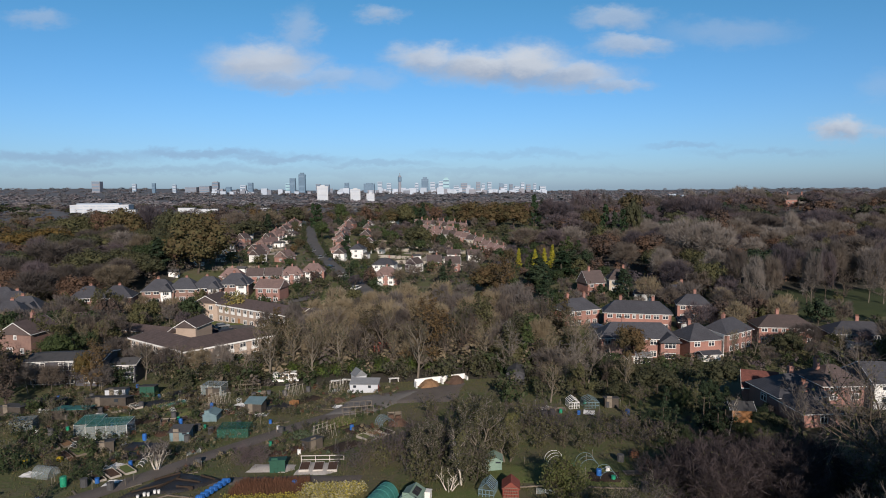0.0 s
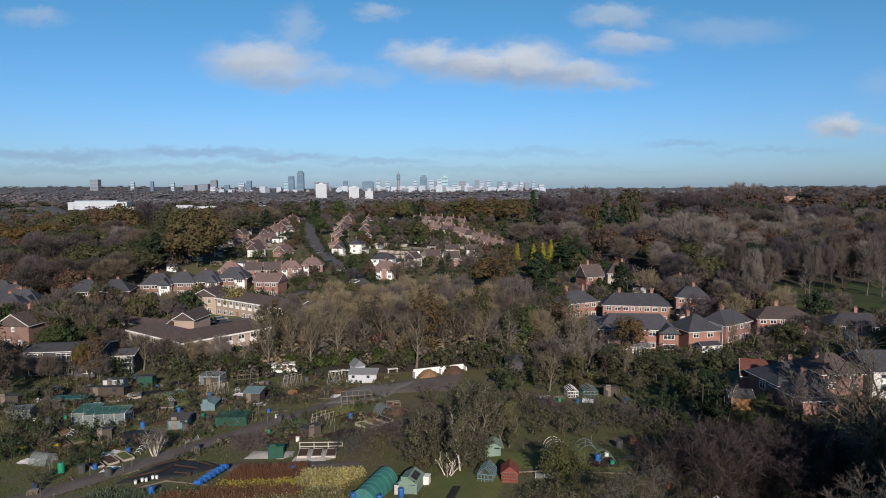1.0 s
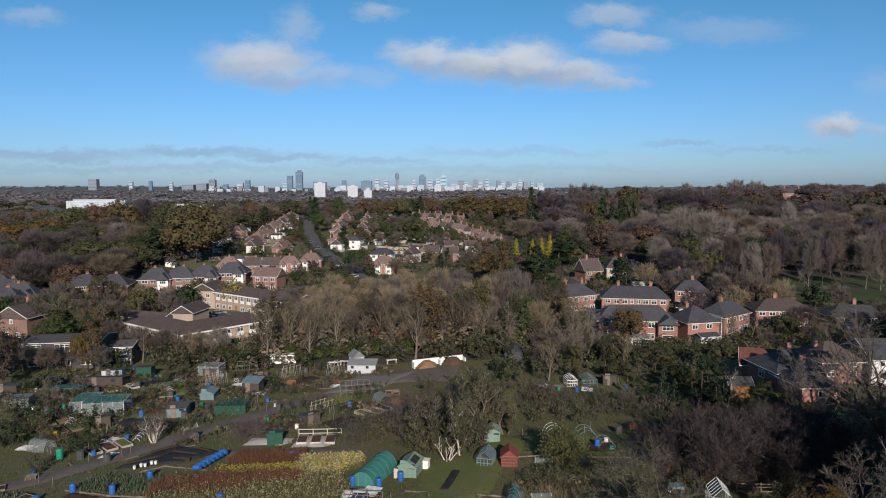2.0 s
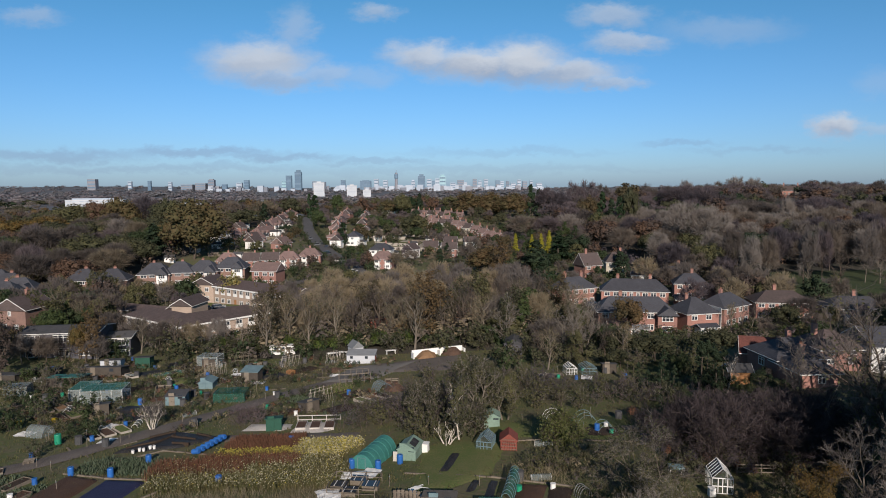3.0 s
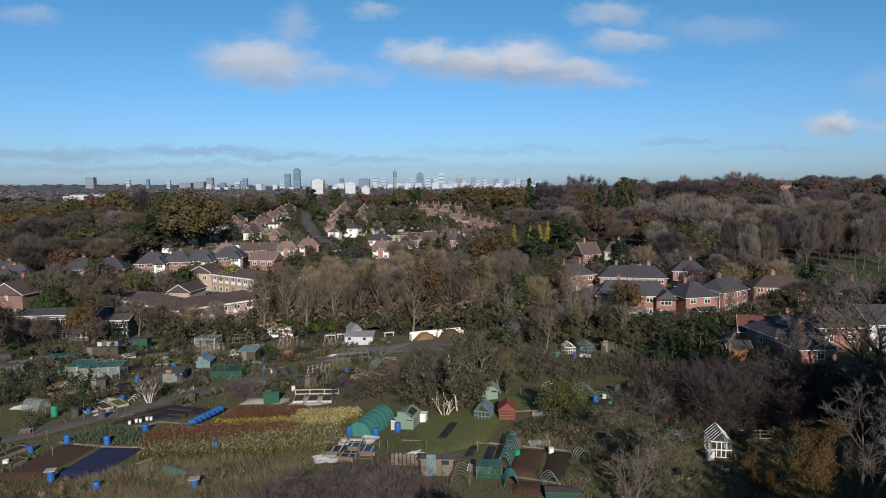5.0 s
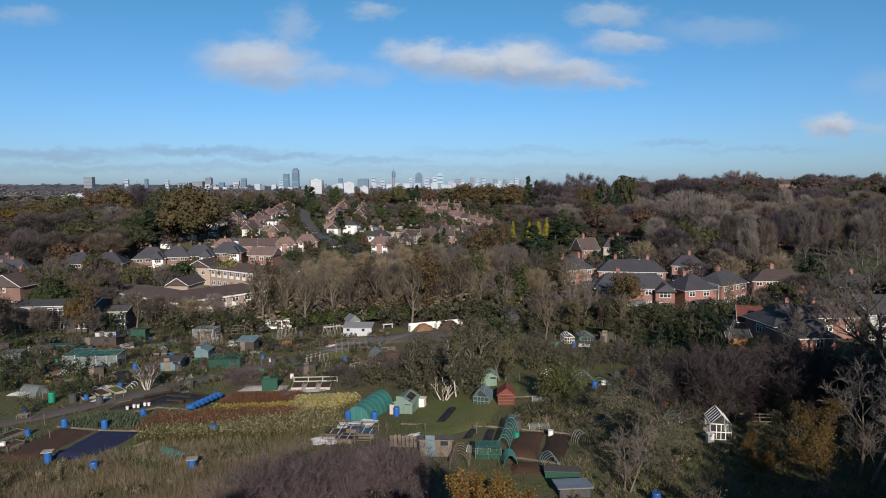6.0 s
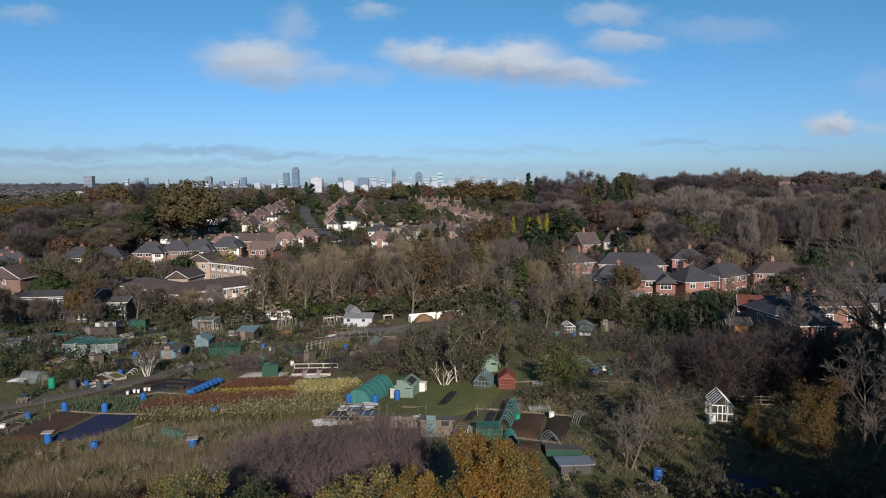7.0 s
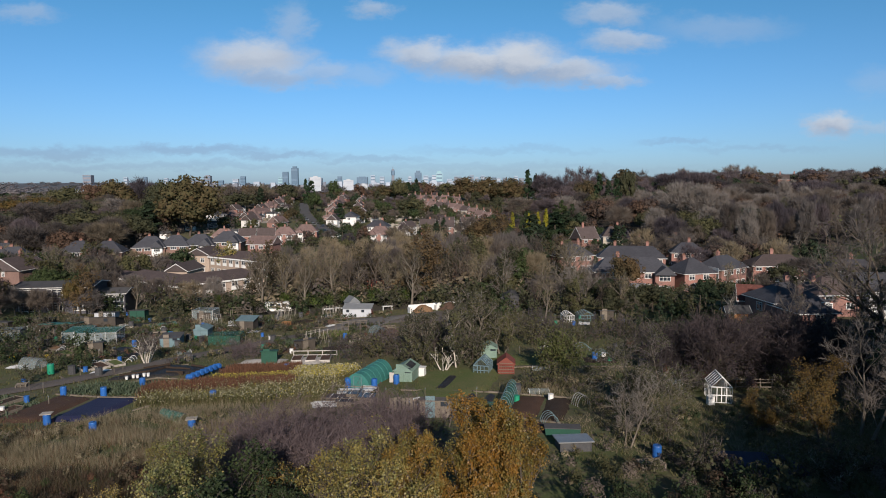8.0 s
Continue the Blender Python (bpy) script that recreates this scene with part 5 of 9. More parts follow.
# gardens of the suburb
r = random.Random(77)
for k in range(44):
    x, y = r.uniform(-40, 14) if k % 3 else r.uniform(-104, -70), r.uniform(262, 400)
    w, l, a = r.uniform(4, 8), r.uniform(7, 15), radians(r.choice((-12, -8, 74, 6)))
    c, s = math.cos(a), math.sin(a)
    tagged(new("garden_lawn", patch([(x + u * c - v * s, y + u * s + v * c) for u, v in ((-w / 2, -l / 2), (w / 2, -l / 2), (w / 2, l / 2), (-w / 2, l / 2))], M["park" if k % 4 else "creamstone"], 0.5, 3.0)),
           "small green back garden lawn" if k % 4 else "pale paved garden terrace", "garden", "gardens on the hill")


def garden_fence(x, y, L, a, k):
    n, t = max(3, int(L / 2.4)), radians(a)
    ob = empty("garden_fence", x, y, None, a, "pale panelled garden fence on the hill" if k % 3 else "panelled timber garden fence on the hill", "fence", "garden fences")
    for i in range(n):
        u = (i + 0.5) / n * L - L / 2
        dz = float(ground(x + u * math.cos(t), y + u * math.sin(t)) - ground(x, y))
        part("fence_panel", Mesh().box((u, 0, dz + 0.6), (L / n - 0.05, 0.12, 1.6 + 0.12 * (i % 2))), M["palefence" if k % 3 else "timber"], ob)


for k, (x, y, L, a) in enumerate(((-80, 258, 17, 8), (-12, 285, 16, -4), (-20, 300, 18, -6), (-8, 312, 14, -8), (-24, 322, 16, -4), (-14, 336, 15, -6), (-30, 345, 14, 0), (6, 282, 10, -6), (-2, 326, 12, -8), (-100, 330, 12, 70))):
    garden_fence(x, y, L, a, k)
for k in range(22):
    garden_fence(r.uniform(-38, 10) if k % 3 else r.uniform(-104, -76), r.uniform(262, 395), r.uniform(6, 13), r.choice((-10, 74, 80, -6)), k)
white_store = None
for k in range(26):   # garages and sheds in the back gardens
    x, y, a = (r.uniform(-42, 16) if k % 2 else r.uniform(-100, -74)), r.uniform(244, 390), r.choice((-10, 74, 6, 30))
    if not off_road(x, y, 4.5):
        continue
    if white_store is None:
        white_store = empty("garden_shed", 0, 0, 0, 0, "small pale garden shed on the hill", "shed", "garden sheds on the hill")
        part("wall", wall_mesh(3.4, 2.6, 2.0, 0.7, True), M["whitewall"], white_store)
        part("roof", roof_mesh(3.4, 2.6, 2.0, 0.7, 0, 0.2, 0.06), M["felt"], white_store)
        white_store.matrix_world = pose(x, y, float(ground(x, y)), 0, 0, a)
    else:
        copy_thing(white_store, pose(x, y, float(ground(x, y)), 0, 0, a))


# ---- woods ----
def kinds_of_tree(limbs, subs, twigs, sprays, few, many, size, w, needles):
    """The kinds of tree that the woods are made of, at one degree of detail."""
    n = (limbs, subs, twigs, sprays)
    leafy = (limbs, max(3, subs - 1), max(2, twigs - 1), 2)
    return dict(
        bare_a=broadleaf(11, 11, 3.4, 0.22, *n, few, size * 0.6, "bark", "twig", "russet", w=w),
        bare_b=broadleaf(12, 10, 3.0, 0.18, *n, few // 2, size * 0.6, "palebark", "greytwig", "oak", w=w),
        bare_c=broadleaf(13, 12, 2.8, 0.25, *n, few, size * 0.6, "bark", "twig", "olive", up=0.25, w=w),
        bare_d=broadleaf(14, 9, 3.4, 0.15, limbs // 2 + 1, *n[1:], few, size * 0.6, "palebark", "purpletwig", "russet", stems=2, w=w),
        bare_e=broadleaf(15, 11, 3.3, 0.2, *n, few, size * 0.6, "palebark", "goldtwig", "olive", up=0.2, w=w),
        oak_a=broadleaf(21, 12, 4.4, 0.16, *leafy, many, size, "bark", "twig", "oak", w=w),
        oak_b=broadleaf(22, 11, 4.2, 0.14, *leafy, many, size, "bark", "twig", "olive", w=w),
        oak_c=broadleaf(23, 11, 4.0, 0.14, *leafy, many, size, "bark", "twig", "russet", w=w),
        oak_d=broadleaf(24, 10, 3.8, 0.12, *leafy, many, size, "bark", "twig", "green", w=w),
        oak_e=broadleaf(25, 9, 3.4, 0.12, *leafy, many, size, "bark", "twig", "yellow", w=w),
        poplar=broadleaf(31, 14, 1.6, 0.12, limbs + 5, *n[1:], 0, 0.3, "palebark", "greytwig", None, up=0.55, w=w),
        cone_a=conifer(41, 13, 2.6, needles, size * 1.1, "dark", 0.75),
        cone_b=conifer(42, 11, 3.0, needles, size * 1.1, "green", 0.7),
        gold=conifer(43, 8, 1.7, needles, size * 0.8, "golden", 0.6),
        pine=broadleaf(44, 13, 3.4, 0.40, *leafy, many, size, "bark", "twig", "dark", w=w))


PROTO = kinds_of_tree(11, 5, 5, 4, 320, 2000, 0.33, 0.020, 1300)


def wood_kinds(seed, lobes, per, size, w):
    """The broad trees of the woods, 14 m tall and 12 m across, by look."""
    leafy = dict(oak="oak", olive="olive", russet="russet", green="green", amber="amber", yellow="yellow")
    bare = dict(brown=("twig", "bark"), grey=("greytwig", "palebark"), purple=("purpletwig", "bark"), straw=("goldtwig", "palebark"))
    kinds = {k: dome(seed + i, lobes=lobes, per=per, size=size, leafmat=m) for i, (k, m) in enumerate(leafy.items())}
    kinds.update({k: dome(seed + 20 + i, lobes=lobes + 4, per=int(per * 1.5), crown=m, wood=wd, w=w) for i, (k, (m, wd)) in enumerate(bare.items())})
    kinds["greatoak"] = dome(seed + 30, base=0.05, lobes=lobes + 8, per=per, size=size, leafmat="greatoak")
    kinds["cedar"] = dome(seed + 40, base=0.3, lobes=lobes, per=per, size=size, leafmat="dark")
    kinds["poplar"] = dome(seed + 41, base=0.1, lobes=lobes + 6, per=int(per * 1.3), crown="greytwig", wood="palebark", w=w)
    return kinds


WOOD = wood_kinds(400, 24, 84, 0.46, 0.050)
WOODFAR = wood_kinds(500, 15, 40, 0.75, 0.080)
PROTO["gold"] = conifer(43, 8, 1.45, 3200, 0.22, "golden", 0.85)
LIGHT = dict(   # bushes of distant hedges
    bush_a=broadleaf(55, 2.8, 1.6, 0.05, 3, 3, 3, 1, 80, 0.24, "bark", "twig", "olive", stems=3, thick=0.016, w=0.03),
    bush_b=broadleaf(56, 2.5, 1.5, 0.05, 3, 3, 2, 1, 190, 0.30, "bark", "greytwig", "olive", stems=3, thick=0.016, w=0.03),
    bush_c=broadleaf(57, 2.9, 1.6, 0.05, 3, 3, 3, 1, 50, 0.2, "bark", "purpletwig", "olive", stems=3, thick=0.014, w=0.03),
    bush_d=broadleaf(58, 2.3, 1.5, 0.03, 3, 2, 2, 1, 240, 0.36, "bark", "twig", "green", stems=3, thick=0.016, w=0.02))
PROTO.update(
    bush_a=broadleaf(51, 2.8, 1.6, 0.05, 4, 4, 3, 2, 130, 0.17, "bark", "twig", "olive", stems=4, thick=0.016, w=0.018),
    bush_b=broadleaf(52, 2.5, 1.5, 0.05, 4, 3, 3, 2, 360, 0.20, "bark", "greytwig", "olive", stems=4, thick=0.016, w=0.018),
    bush_c=broadleaf(53, 2.9, 1.6, 0.05, 4, 4, 3, 3, 50, 0.16, "bark", "purpletwig", "olive", stems=4, thick=0.014, w=0.016),
    bush_d=broadleaf(54, 2.3, 1.5, 0.03, 4, 3, 2, 1, 760, 0.21, "bark", "twig", "green", stems=4, thick=0.016, w=0.014))
LABELS = dict(
    bare_a="bare brown tree with a few russet leaves", bare_b="bare grey tree with pale bark", bare_c="tall bare tree with thin olive leaves", bare_e="bare tree with straw-coloured twigs", bare_d="low spreading bare tree with purplish twigs",
    oak_a="oak in brown autumn leaf", oak_b="broad tree in olive green leaf", oak_c="beech tree in russet autumn leaf", oak_d="broad tree still in green leaf", oak_e="tree in yellow autumn leaf",
    poplar="narrow bare poplar with upright branches", cone_a="tall dark green conifer tree", cone_b="broad green cypress evergreen tree", gold="slim golden yellow cypress tree", pine="dark pine with bare lower trunk",
    bush_a="leafless brown bush with arching stems", bush_b="scrubby olive bush with grey stems", bush_c="dense purplish bare thicket", bush_d="rounded leafy evergreen garden bush")
# round each house: x, y, radius kept free of trees
keep_out = [(27, 252, 8), (34, 250, 9), (41, 250, 9), (48, 248, 8), (25, 238, 7), (31, 236, 8), (37, 236, 8), (42, 236, 7), (28, 224, 6), (34, 224, 6), (48, 167, 11), (34, 171, 8), (60, 165, 4), (66, 178, 7), (69, 199, 7), (60, 201, 6), (47, 213, 6), (57, 219, 6), (40, 138, 10), (52, 138, 7), (61, 144, 8), (76, 150, 9), (91, 146, 9)]
keep_out += [(47, 96, 10), (57, 101, 7), (66, 100, 8), (-46, 147, 12), (-61, 146, 12), (-50, 184, 17), (-60, 163, 8), (-67, 196, 7), (-74, 168, 9), (-96, 177, 6), (-88, 144, 7), (-68, 123, 8), (-60, 132, 5), (-48, 137, 9), (-40, 142, 7), (-57, 128, 6), (22, 285, 9), (15, 300, 9), (26, 272, 7), (50, 93, 7), (41, 92, 4), (38, 131, 8), (46, 130, 6)]
placed = []
BACK = []     # trees among the far houses
HEDGES = []   # bushes too far off to count, joined at the end


def free(x, y, gap):
    if any((x - a) ** 2 + (y - b) ** 2 < r * r for a, b, r in keep_out):
        return False
    if any((x - a) ** 2 + (y - b) ** 2 < gap * gap for a, b in placed[-400:]):
        return False
    placed.append((x, y))
    return True


def stand(seed, inside, box, count, kinds, smin, smax, gap, group):
    """Trees scattered where inside(x, y) holds."""
    r = random.Random(seed)
    names = [k for k, n in kinds for _ in range(n)]
    done = tries = 0
    while done < count and tries < count * 40:
        tries += 1
        x, y = r.uniform(box[0], box[1]), r.uniform(box[2], box[3])
        if inside(x, y) and free(x, y, gap):
            k = r.choice(names)
            bush = k.startswith("bush")
            if bush and y > 104:
                HEDGES.append((k, x, y, r.uniform(0, 6.28), r.uniform(smin, smax)))
                done += 1
                continue
            if y > 150:
                BACK.append((k, x, y, r.uniform(0, 6.28), r.uniform(smin, smax)))
                done += 1
                continue
            plant("bush" if bush else "tree", PROTO[k], x, y, r.uniform(0, 360), r.uniform(smin, smax), LABELS[k], "bush" if bush else "tree", group)
            done += 1


def join_trees(name, spots, source, label):
    """Trees at (look, x, y, turn, height, radius), joined into one mesh a material."""
    got = {}
    for k, x, y, a, h, r in spots:
        c, q, z, sz = math.cos(a) * r / 6, math.sin(a) * r / 6, float(ground(x, y)), h / 14
        for me in source[k].values():
            V, F = RAW[me.name]
            got.setdefault(me.materials[0].name, []).append((np.stack([V[:, 0] * c - V[:, 1] * q + x, V[:, 0] * q + V[:, 1] * c + y, V[:, 2] * sz + z], 1), F))
    for m, pairs in got.items():
        tagged(new(name, mesh_np(name, *join(*pairs), bpy.data.materials[m])), label, "woodland", kind="stuff")


GROWN = []   # x, y, radius of the broad trees


def grove(name, seed, count, pick, looks, tall, wide, source, label, pack=0.78):
    """A wood too dense to count: trees where pick() says, kept apart by their crowns."""
    rng = np.random.default_rng(seed)
    names = [k for k, n in looks for _ in range(n)]
    spots, tries = [], 0
    while len(spots) < count and tries < count * 25:
        tries += 1
        p = pick(rng)
        h, r, k, a = rng.uniform(*tall), rng.uniform(*wide), names[rng.integers(len(names))], rng.random() * 6.28
        if p is None or any((p[0] - x) ** 2 + (p[1] - y) ** 2 < (pack * (r + q)) ** 2 for x, y, q in GROWN) or any((p[0] - x) ** 2 + (p[1] - y) ** 2 < (g + r * 0.6) ** 2 for x, y, g in keep_out):
            continue
        GROWN.append((p[0], p[1], r))
        spots.append((k, p[0], p[1], a, h, r))
    join_trees(name, spots, source, label)


def join_plants(name, spots, source, label):
    """Plants at (kind, x, y, turn, scale), joined into one mesh a material."""
    got = {}
    for k, x, y, a, sc in spots:
        c, s, z = math.cos(a) * sc, math.sin(a) * sc, float(ground(x, y))
        for me in source[k].values():
            V, F = RAW[me.name]
            W = np.stack([V[:, 0] * c - V[:, 1] * s + x, V[:, 0] * s + V[:, 1] * c + y, V[:, 2] * sc + z], 1)
            got.setdefault(me.materials[0].name, []).append((W, F))
    for m, pairs in got.items():
        tagged(new(name, mesh_np(name, *join(*pairs), bpy.data.materials[m])), label, "woodland", kind="stuff")


def one(k, x, y, s=1.0, rz=0, group="", label=""):
    placed.append((x, y))
    bush = k.startswith("bush")
    plant("bush" if bush else "tree", PROTO[k], x, y, rz, s, label or LABELS[k], "bush" if bush else "tree", group)


# trees that stand out in the woods: x, y, height, radius of the crown, look
RIGHT_TREES = [(140, 400, 14.8, 12.2, "purple"), (147, 372, 15.5, 11.6, "purple"), (149, 399, 15.7, 12.3, "purple"), (96, 262, 17.7, 7.6, "grey"), (104, 256, 16.7, 7.0, "grey"), (148, 330, 11.8, 7.4, "brown"), (154, 320, 12.0, 7.3, "brown"), (160, 343, 11.4, 7.8, "brown"), (155, 300, 16.4, 3.1, "poplar"), (108, 228, 11.2, 8.1, "cedar"), (129, 238, 12.8, 6.2, "grey"), (159, 275, 9.2, 7.0, "oak"), (178, 327, 12.4, 8.7, "purple"), (192, 330, 11.1, 8.9, "purple"), (192, 340, 11.8, 9.1, "purple"), (147, 236, 12.5, 9.9, "brown"), (243, 380, 9.5, 11.5, "cedar"), (223, 374, 9.3, 4.4, "olive"), (83, 268, 12.2, 6.4, "russet"), (98, 221, 9.6, 3.1, "olive"), (88, 263, 8.6, 5.2, "brown"), (140, 214, 9.2, 5.6, "amber"), (111, 220, 9.5, 5.0, "brown")]
RIDGE_TREES = [(218, 495, 16.5, 6.4, "grey"), (231, 495, 15.2, 6.0, "grey"), (208, 500, 13.3, 6.4, "brown"), (185, 505, 16.1, 4.6, "grey"), (199, 505, 12.2, 7.4, "brown"), (168, 500, 13.0, 8.0, "purple"), (87, 440, 20.5, 4.9, "purple"), (97, 440, 21.0, 7.6, "purple"), (109, 450, 17.5, 5.5, "brown"), (122, 440, 18.1, 9.3, "oak"), (136, 450, 16.0, 7.2, "brown"), (262, 480, 10.1, 7.4, "cedar"), (246, 425, 10.7, 8.3, "brown"), (250, 408, 11.0, 8.9, "brown"), (253, 505, 10.0, 6.7, "brown"), (281, 434, 9.2, 7.0, "brown")]
MIDDLE_TREES = [(78, 350, 15.1, 6.1, "oak"), (66, 276, 12.2, 7.7, "russet"), (19, 410, 14.1, 10.1, "greatoak"), (31, 408, 14.3, 8.3, "greatoak"), (43, 404, 14.0, 9.6, "greatoak"), (65, 410, 16.4, 7.0, "purple"), (71, 400, 14.8, 6.2, "purple"), (41, 323, 10.5, 8.3, "brown"), (52, 318, 10.1, 7.1, "purple"), (62, 322, 10.1, 6.7, "grey"), (15, 210, 9.3, 6.1, "greatoak"), (93, 330, 20.4, 4.6, "olive"), (54, 265, 9.6, 4.6, "brown"), (-32, 420, 9.5, 7.1, "greatoak"), (-22, 400, 14.5, 5.1, "olive"), (-11, 330, 10.9, 6.7, "olive"), (-66, 440, 14.1, 4.5, "green"), (-63, 350, 10.8, 3.9, "green")]
LEFT_TREES = [(-92, 252, 21.2, 11.4, "greatoak"), (-163, 345, 18.4, 9.1, "greatoak"), (-186, 345, 15.9, 10.6, "olive"), (-185, 320, 12.1, 9.4, "amber"), (-177, 350, 17.1, 8.0, "russet"), (-157, 360, 18.3, 8.0, "purple"), (-138, 292, 11.7, 7.7, "grey"), (-190, 300, 11.9, 9.0, "amber"), (-140, 241, 13.1, 9.9, "brown"), (-123, 238, 11.6, 8.2, "olive"), (-109, 227, 10.5, 6.0, "brown"), (-116, 262, 9.6, 5.8, "green"), (-139, 340, 17.9, 6.9, "olive"), (-151, 240, 10.5, 8.2, "green"), (-127, 230, 8.9, 6.7, "olive"), (-124, 205, 10.0, 6.9, "brown"), (-128, 330, 17.2, 5.4, "olive"), (-112, 360, 14.2, 6.4, "brown")]
EVERGREENS = [(-109.1, 258, 12.6, 4.7), (56.4, 415, 19.6, 3.5), (60.9, 412, 17.0, 3.2), (76.8, 318, 20.7, 3.3), (79.8, 312, 17.9, 3.3), (86.4, 322, 17.7, 3.1), (31.2, 219, 10.6, 4.9), (42.6, 241, 10.2, 4.6), (47.8, 248, 9.9, 4.3), (-42.8, 300, 9.8, 3.3), (-98.7, 380, 12.5, 3.3), (-80.9, 420, 15.9, 2.5), (-0.0, 214, 8.2, 2.2), (31.1, 200, 7.8, 3.4), (57.5, 214, 7.8, 3.2), (-79.2, 430, 14.9, 3.7), (-12.3, 420, 13.6, 3.2), (-17.1, 410, 12.3, 3.1)]
WOODLABEL = dict(oak="broad oak in brown autumn leaf", greatoak="great oak turning olive and orange", olive="broad tree in olive green leaf", russet="beech tree in russet autumn leaf", green="broad tree still in green leaf", amber="tree in amber autumn leaf",
                 brown="bare brown tree with a domed crown", grey="tall pale grey leafless tree", purple="bare purplish tree with a domed crown", cedar="dark green cedar with a flat crown", poplar="narrow bare poplar with upright twigs", straw="bare tree with straw-coloured twigs", yellow="tree in yellow autumn leaf")
for group, row, source in (("trees above the park", RIGHT_TREES, WOOD), ("trees on the ridge", RIDGE_TREES, WOODFAR), ("trees round the suburb", MIDDLE_TREES, WOOD), ("trees of the western wood", LEFT_TREES, WOOD)):
    for n, (x, y, h, w, k) in enumerate(row):
        ob = plant("tree", source[k], x, y, 57 * n, 1.0, WOODLABEL[k], "tree", group)
        ob.scale = (w / 6, w / 6, h / 14)
        GROWN.append((x, y, w))
        placed.append((x, y))
FIRS = [conifer(47, 14, 3.4, 1500, 0.55, "dark", 0.7), conifer(48, 14, 3.8, 1500, 0.55, "evergreen", 0.55)]
for n, (x, y, h, w) in enumerate(EVERGREENS):
    ob = plant("tree", FIRS[n % 2], x, y, 71 * n, 1.0, "tall dark green conifer tree", "tree", "evergreens among the woods")
    ob.scale = (w / 3.4, w / 3.4, h / 14)
    GROWN.append((x, y, w))
for x, s in ((29.9, 1.15), (36.3, 1.1), (39.9, 1.15), (43.0, 1.28)):
    one("gold", x, 264, s, x * 40, "row of golden cypresses")
for x, y, s in ((49, 262, 1.25), (46.2, 261, 1.1), (53, 263, 1.1), (33, 258, 0.7)):
    one("cone_b", x, y, s, x * 33, "dark cypresses")
for x, y, h, w, k in ((-24.5, 226, 6.0, 2.6, "russet"), (-44, 232, 4.6, 2.2, "russet"), (-33, 252, 5.0, 1.8, "green"), (-12, 246, 5.5, 2.4, "purple"), (-30, 262, 4.5, 2.4, "olive"), (-36.5, 232, 4.6, 2.6, "brown"), (-29, 223, 4.5, 2.6, "purple"), (-48, 226, 4.2, 2.6, "brown"), (-41, 224, 4.0, 2.4, "olive"), (-10, 232, 5.5, 2.8, "brown"), (2, 240, 5.5, 2.8, "brown"), (10, 250, 6.0, 3.0, "brown"), (-4, 252, 5.0, 2.4, "olive"), (-14, 222, 6.0, 3.0, "straw"), (0, 226, 6.5, 3.2, "straw"), (10, 232, 7.0, 3.4, "brown"), (20, 240, 6.5, 3.4, "purple"), (-72, 266, 4.5, 2.6, "olive"), (-84, 268, 5.5, 3.0, "olive"), (-60, 262, 4.0, 2.2, "green")):
    ob = plant("tree", WOODFAR[k], x, y, 31 * x, 1.0, "small " + WOODLABEL[k] if not WOODLABEL[k].startswith("tall") else WOODLABEL[k], "tree", "garden trees at the foot of the hill")
    ob.scale = (w / 6, w / 6, h / 14)
    GROWN.append((x, y, w))
GARDEN_TREES = [(26.7, 170, 0.95, "cone_a"), (29, 172, 0.7, "cone_b"), (51.8, 187, 0.8, "cone_a"), (-32, 230, 0.95, "cone_a"), (2.4, 225, 0.7, "cone_a"), (-28, 240, 0.6, "cone_b"), (16.6, 193, 0.95, "oak_a"), (20, 190, 0.7, "oak_d"), (-58.8, 191, 0.95, "oak_e"), (-62, 118, 0.6, "oak_a"), (-73, 112, 0.8, "oak_a"), (-69, 106, 0.6, "oak_c"), (-86, 150, 0.6, "cone_a"), (-82, 147, 0.7, "cone_b"), (-96, 196, 0.7, "oak_b"), (-100, 190, 0.75, "oak_b"), (67, 282, 0.8, "oak_a")]
PARK_TREES = [(20.5, 112, 0.72, "bare_b"), (12, 122, 0.85, "bare_b"), (23.5, 118, 0.5, "bare_b"), (16, 128, 0.8, "cone_b"), (22, 132, 0.5, "oak_b"), (92, 190, 0.7, "bare_b"), (101, 186, 0.7, "bare_a"), (112, 188, 0.75, "bare_a"), (121, 184, 0.7, "bare_b"), (131, 189, 0.8, "bare_a"), (143, 186, 0.75, "bare_b")]
for x, y, s, k in GARDEN_TREES + PARK_TREES:
    one(k, x, y, s, x * 17 + y)
brown = [("bare_e", 4), ("bare_a", 3), ("bare_b", 3), ("bare_c", 3), ("bare_d", 2)]
stand(1, lambda x, y: abs(x + 4) < 34 - (y - 122) * 0.15, (-40, 32, 122, 186), 95, [("bare_e", 8), ("bare_b", 4), ("bare_c", 2), ("bare_a", 2), ("oak_b", 1), ("oak_a", 1)], 0.62, 0.95, 3.0, "brown trees behind the allotments")
stand(2, lambda x, y: x > 12 + (y - 100) * 0.2, (12, 30, 104, 134), 15, brown + [("oak_d", 3), ("oak_b", 6), ("bush_d", 4)], 0.35, 0.55, 3.0, "trees below the brick houses")
stand(6, lambda x, y: x < -0.2 * y and (x < -72 or y < 165 or (x + y) % 3 < 1), (-140, -34, 120, 212), 105, brown + [("oak_b", 3), ("bush_b", 7), ("bush_d", 6), ("bush_a", 4)], 0.45, 0.85, 3.0, "garden trees round the flats")
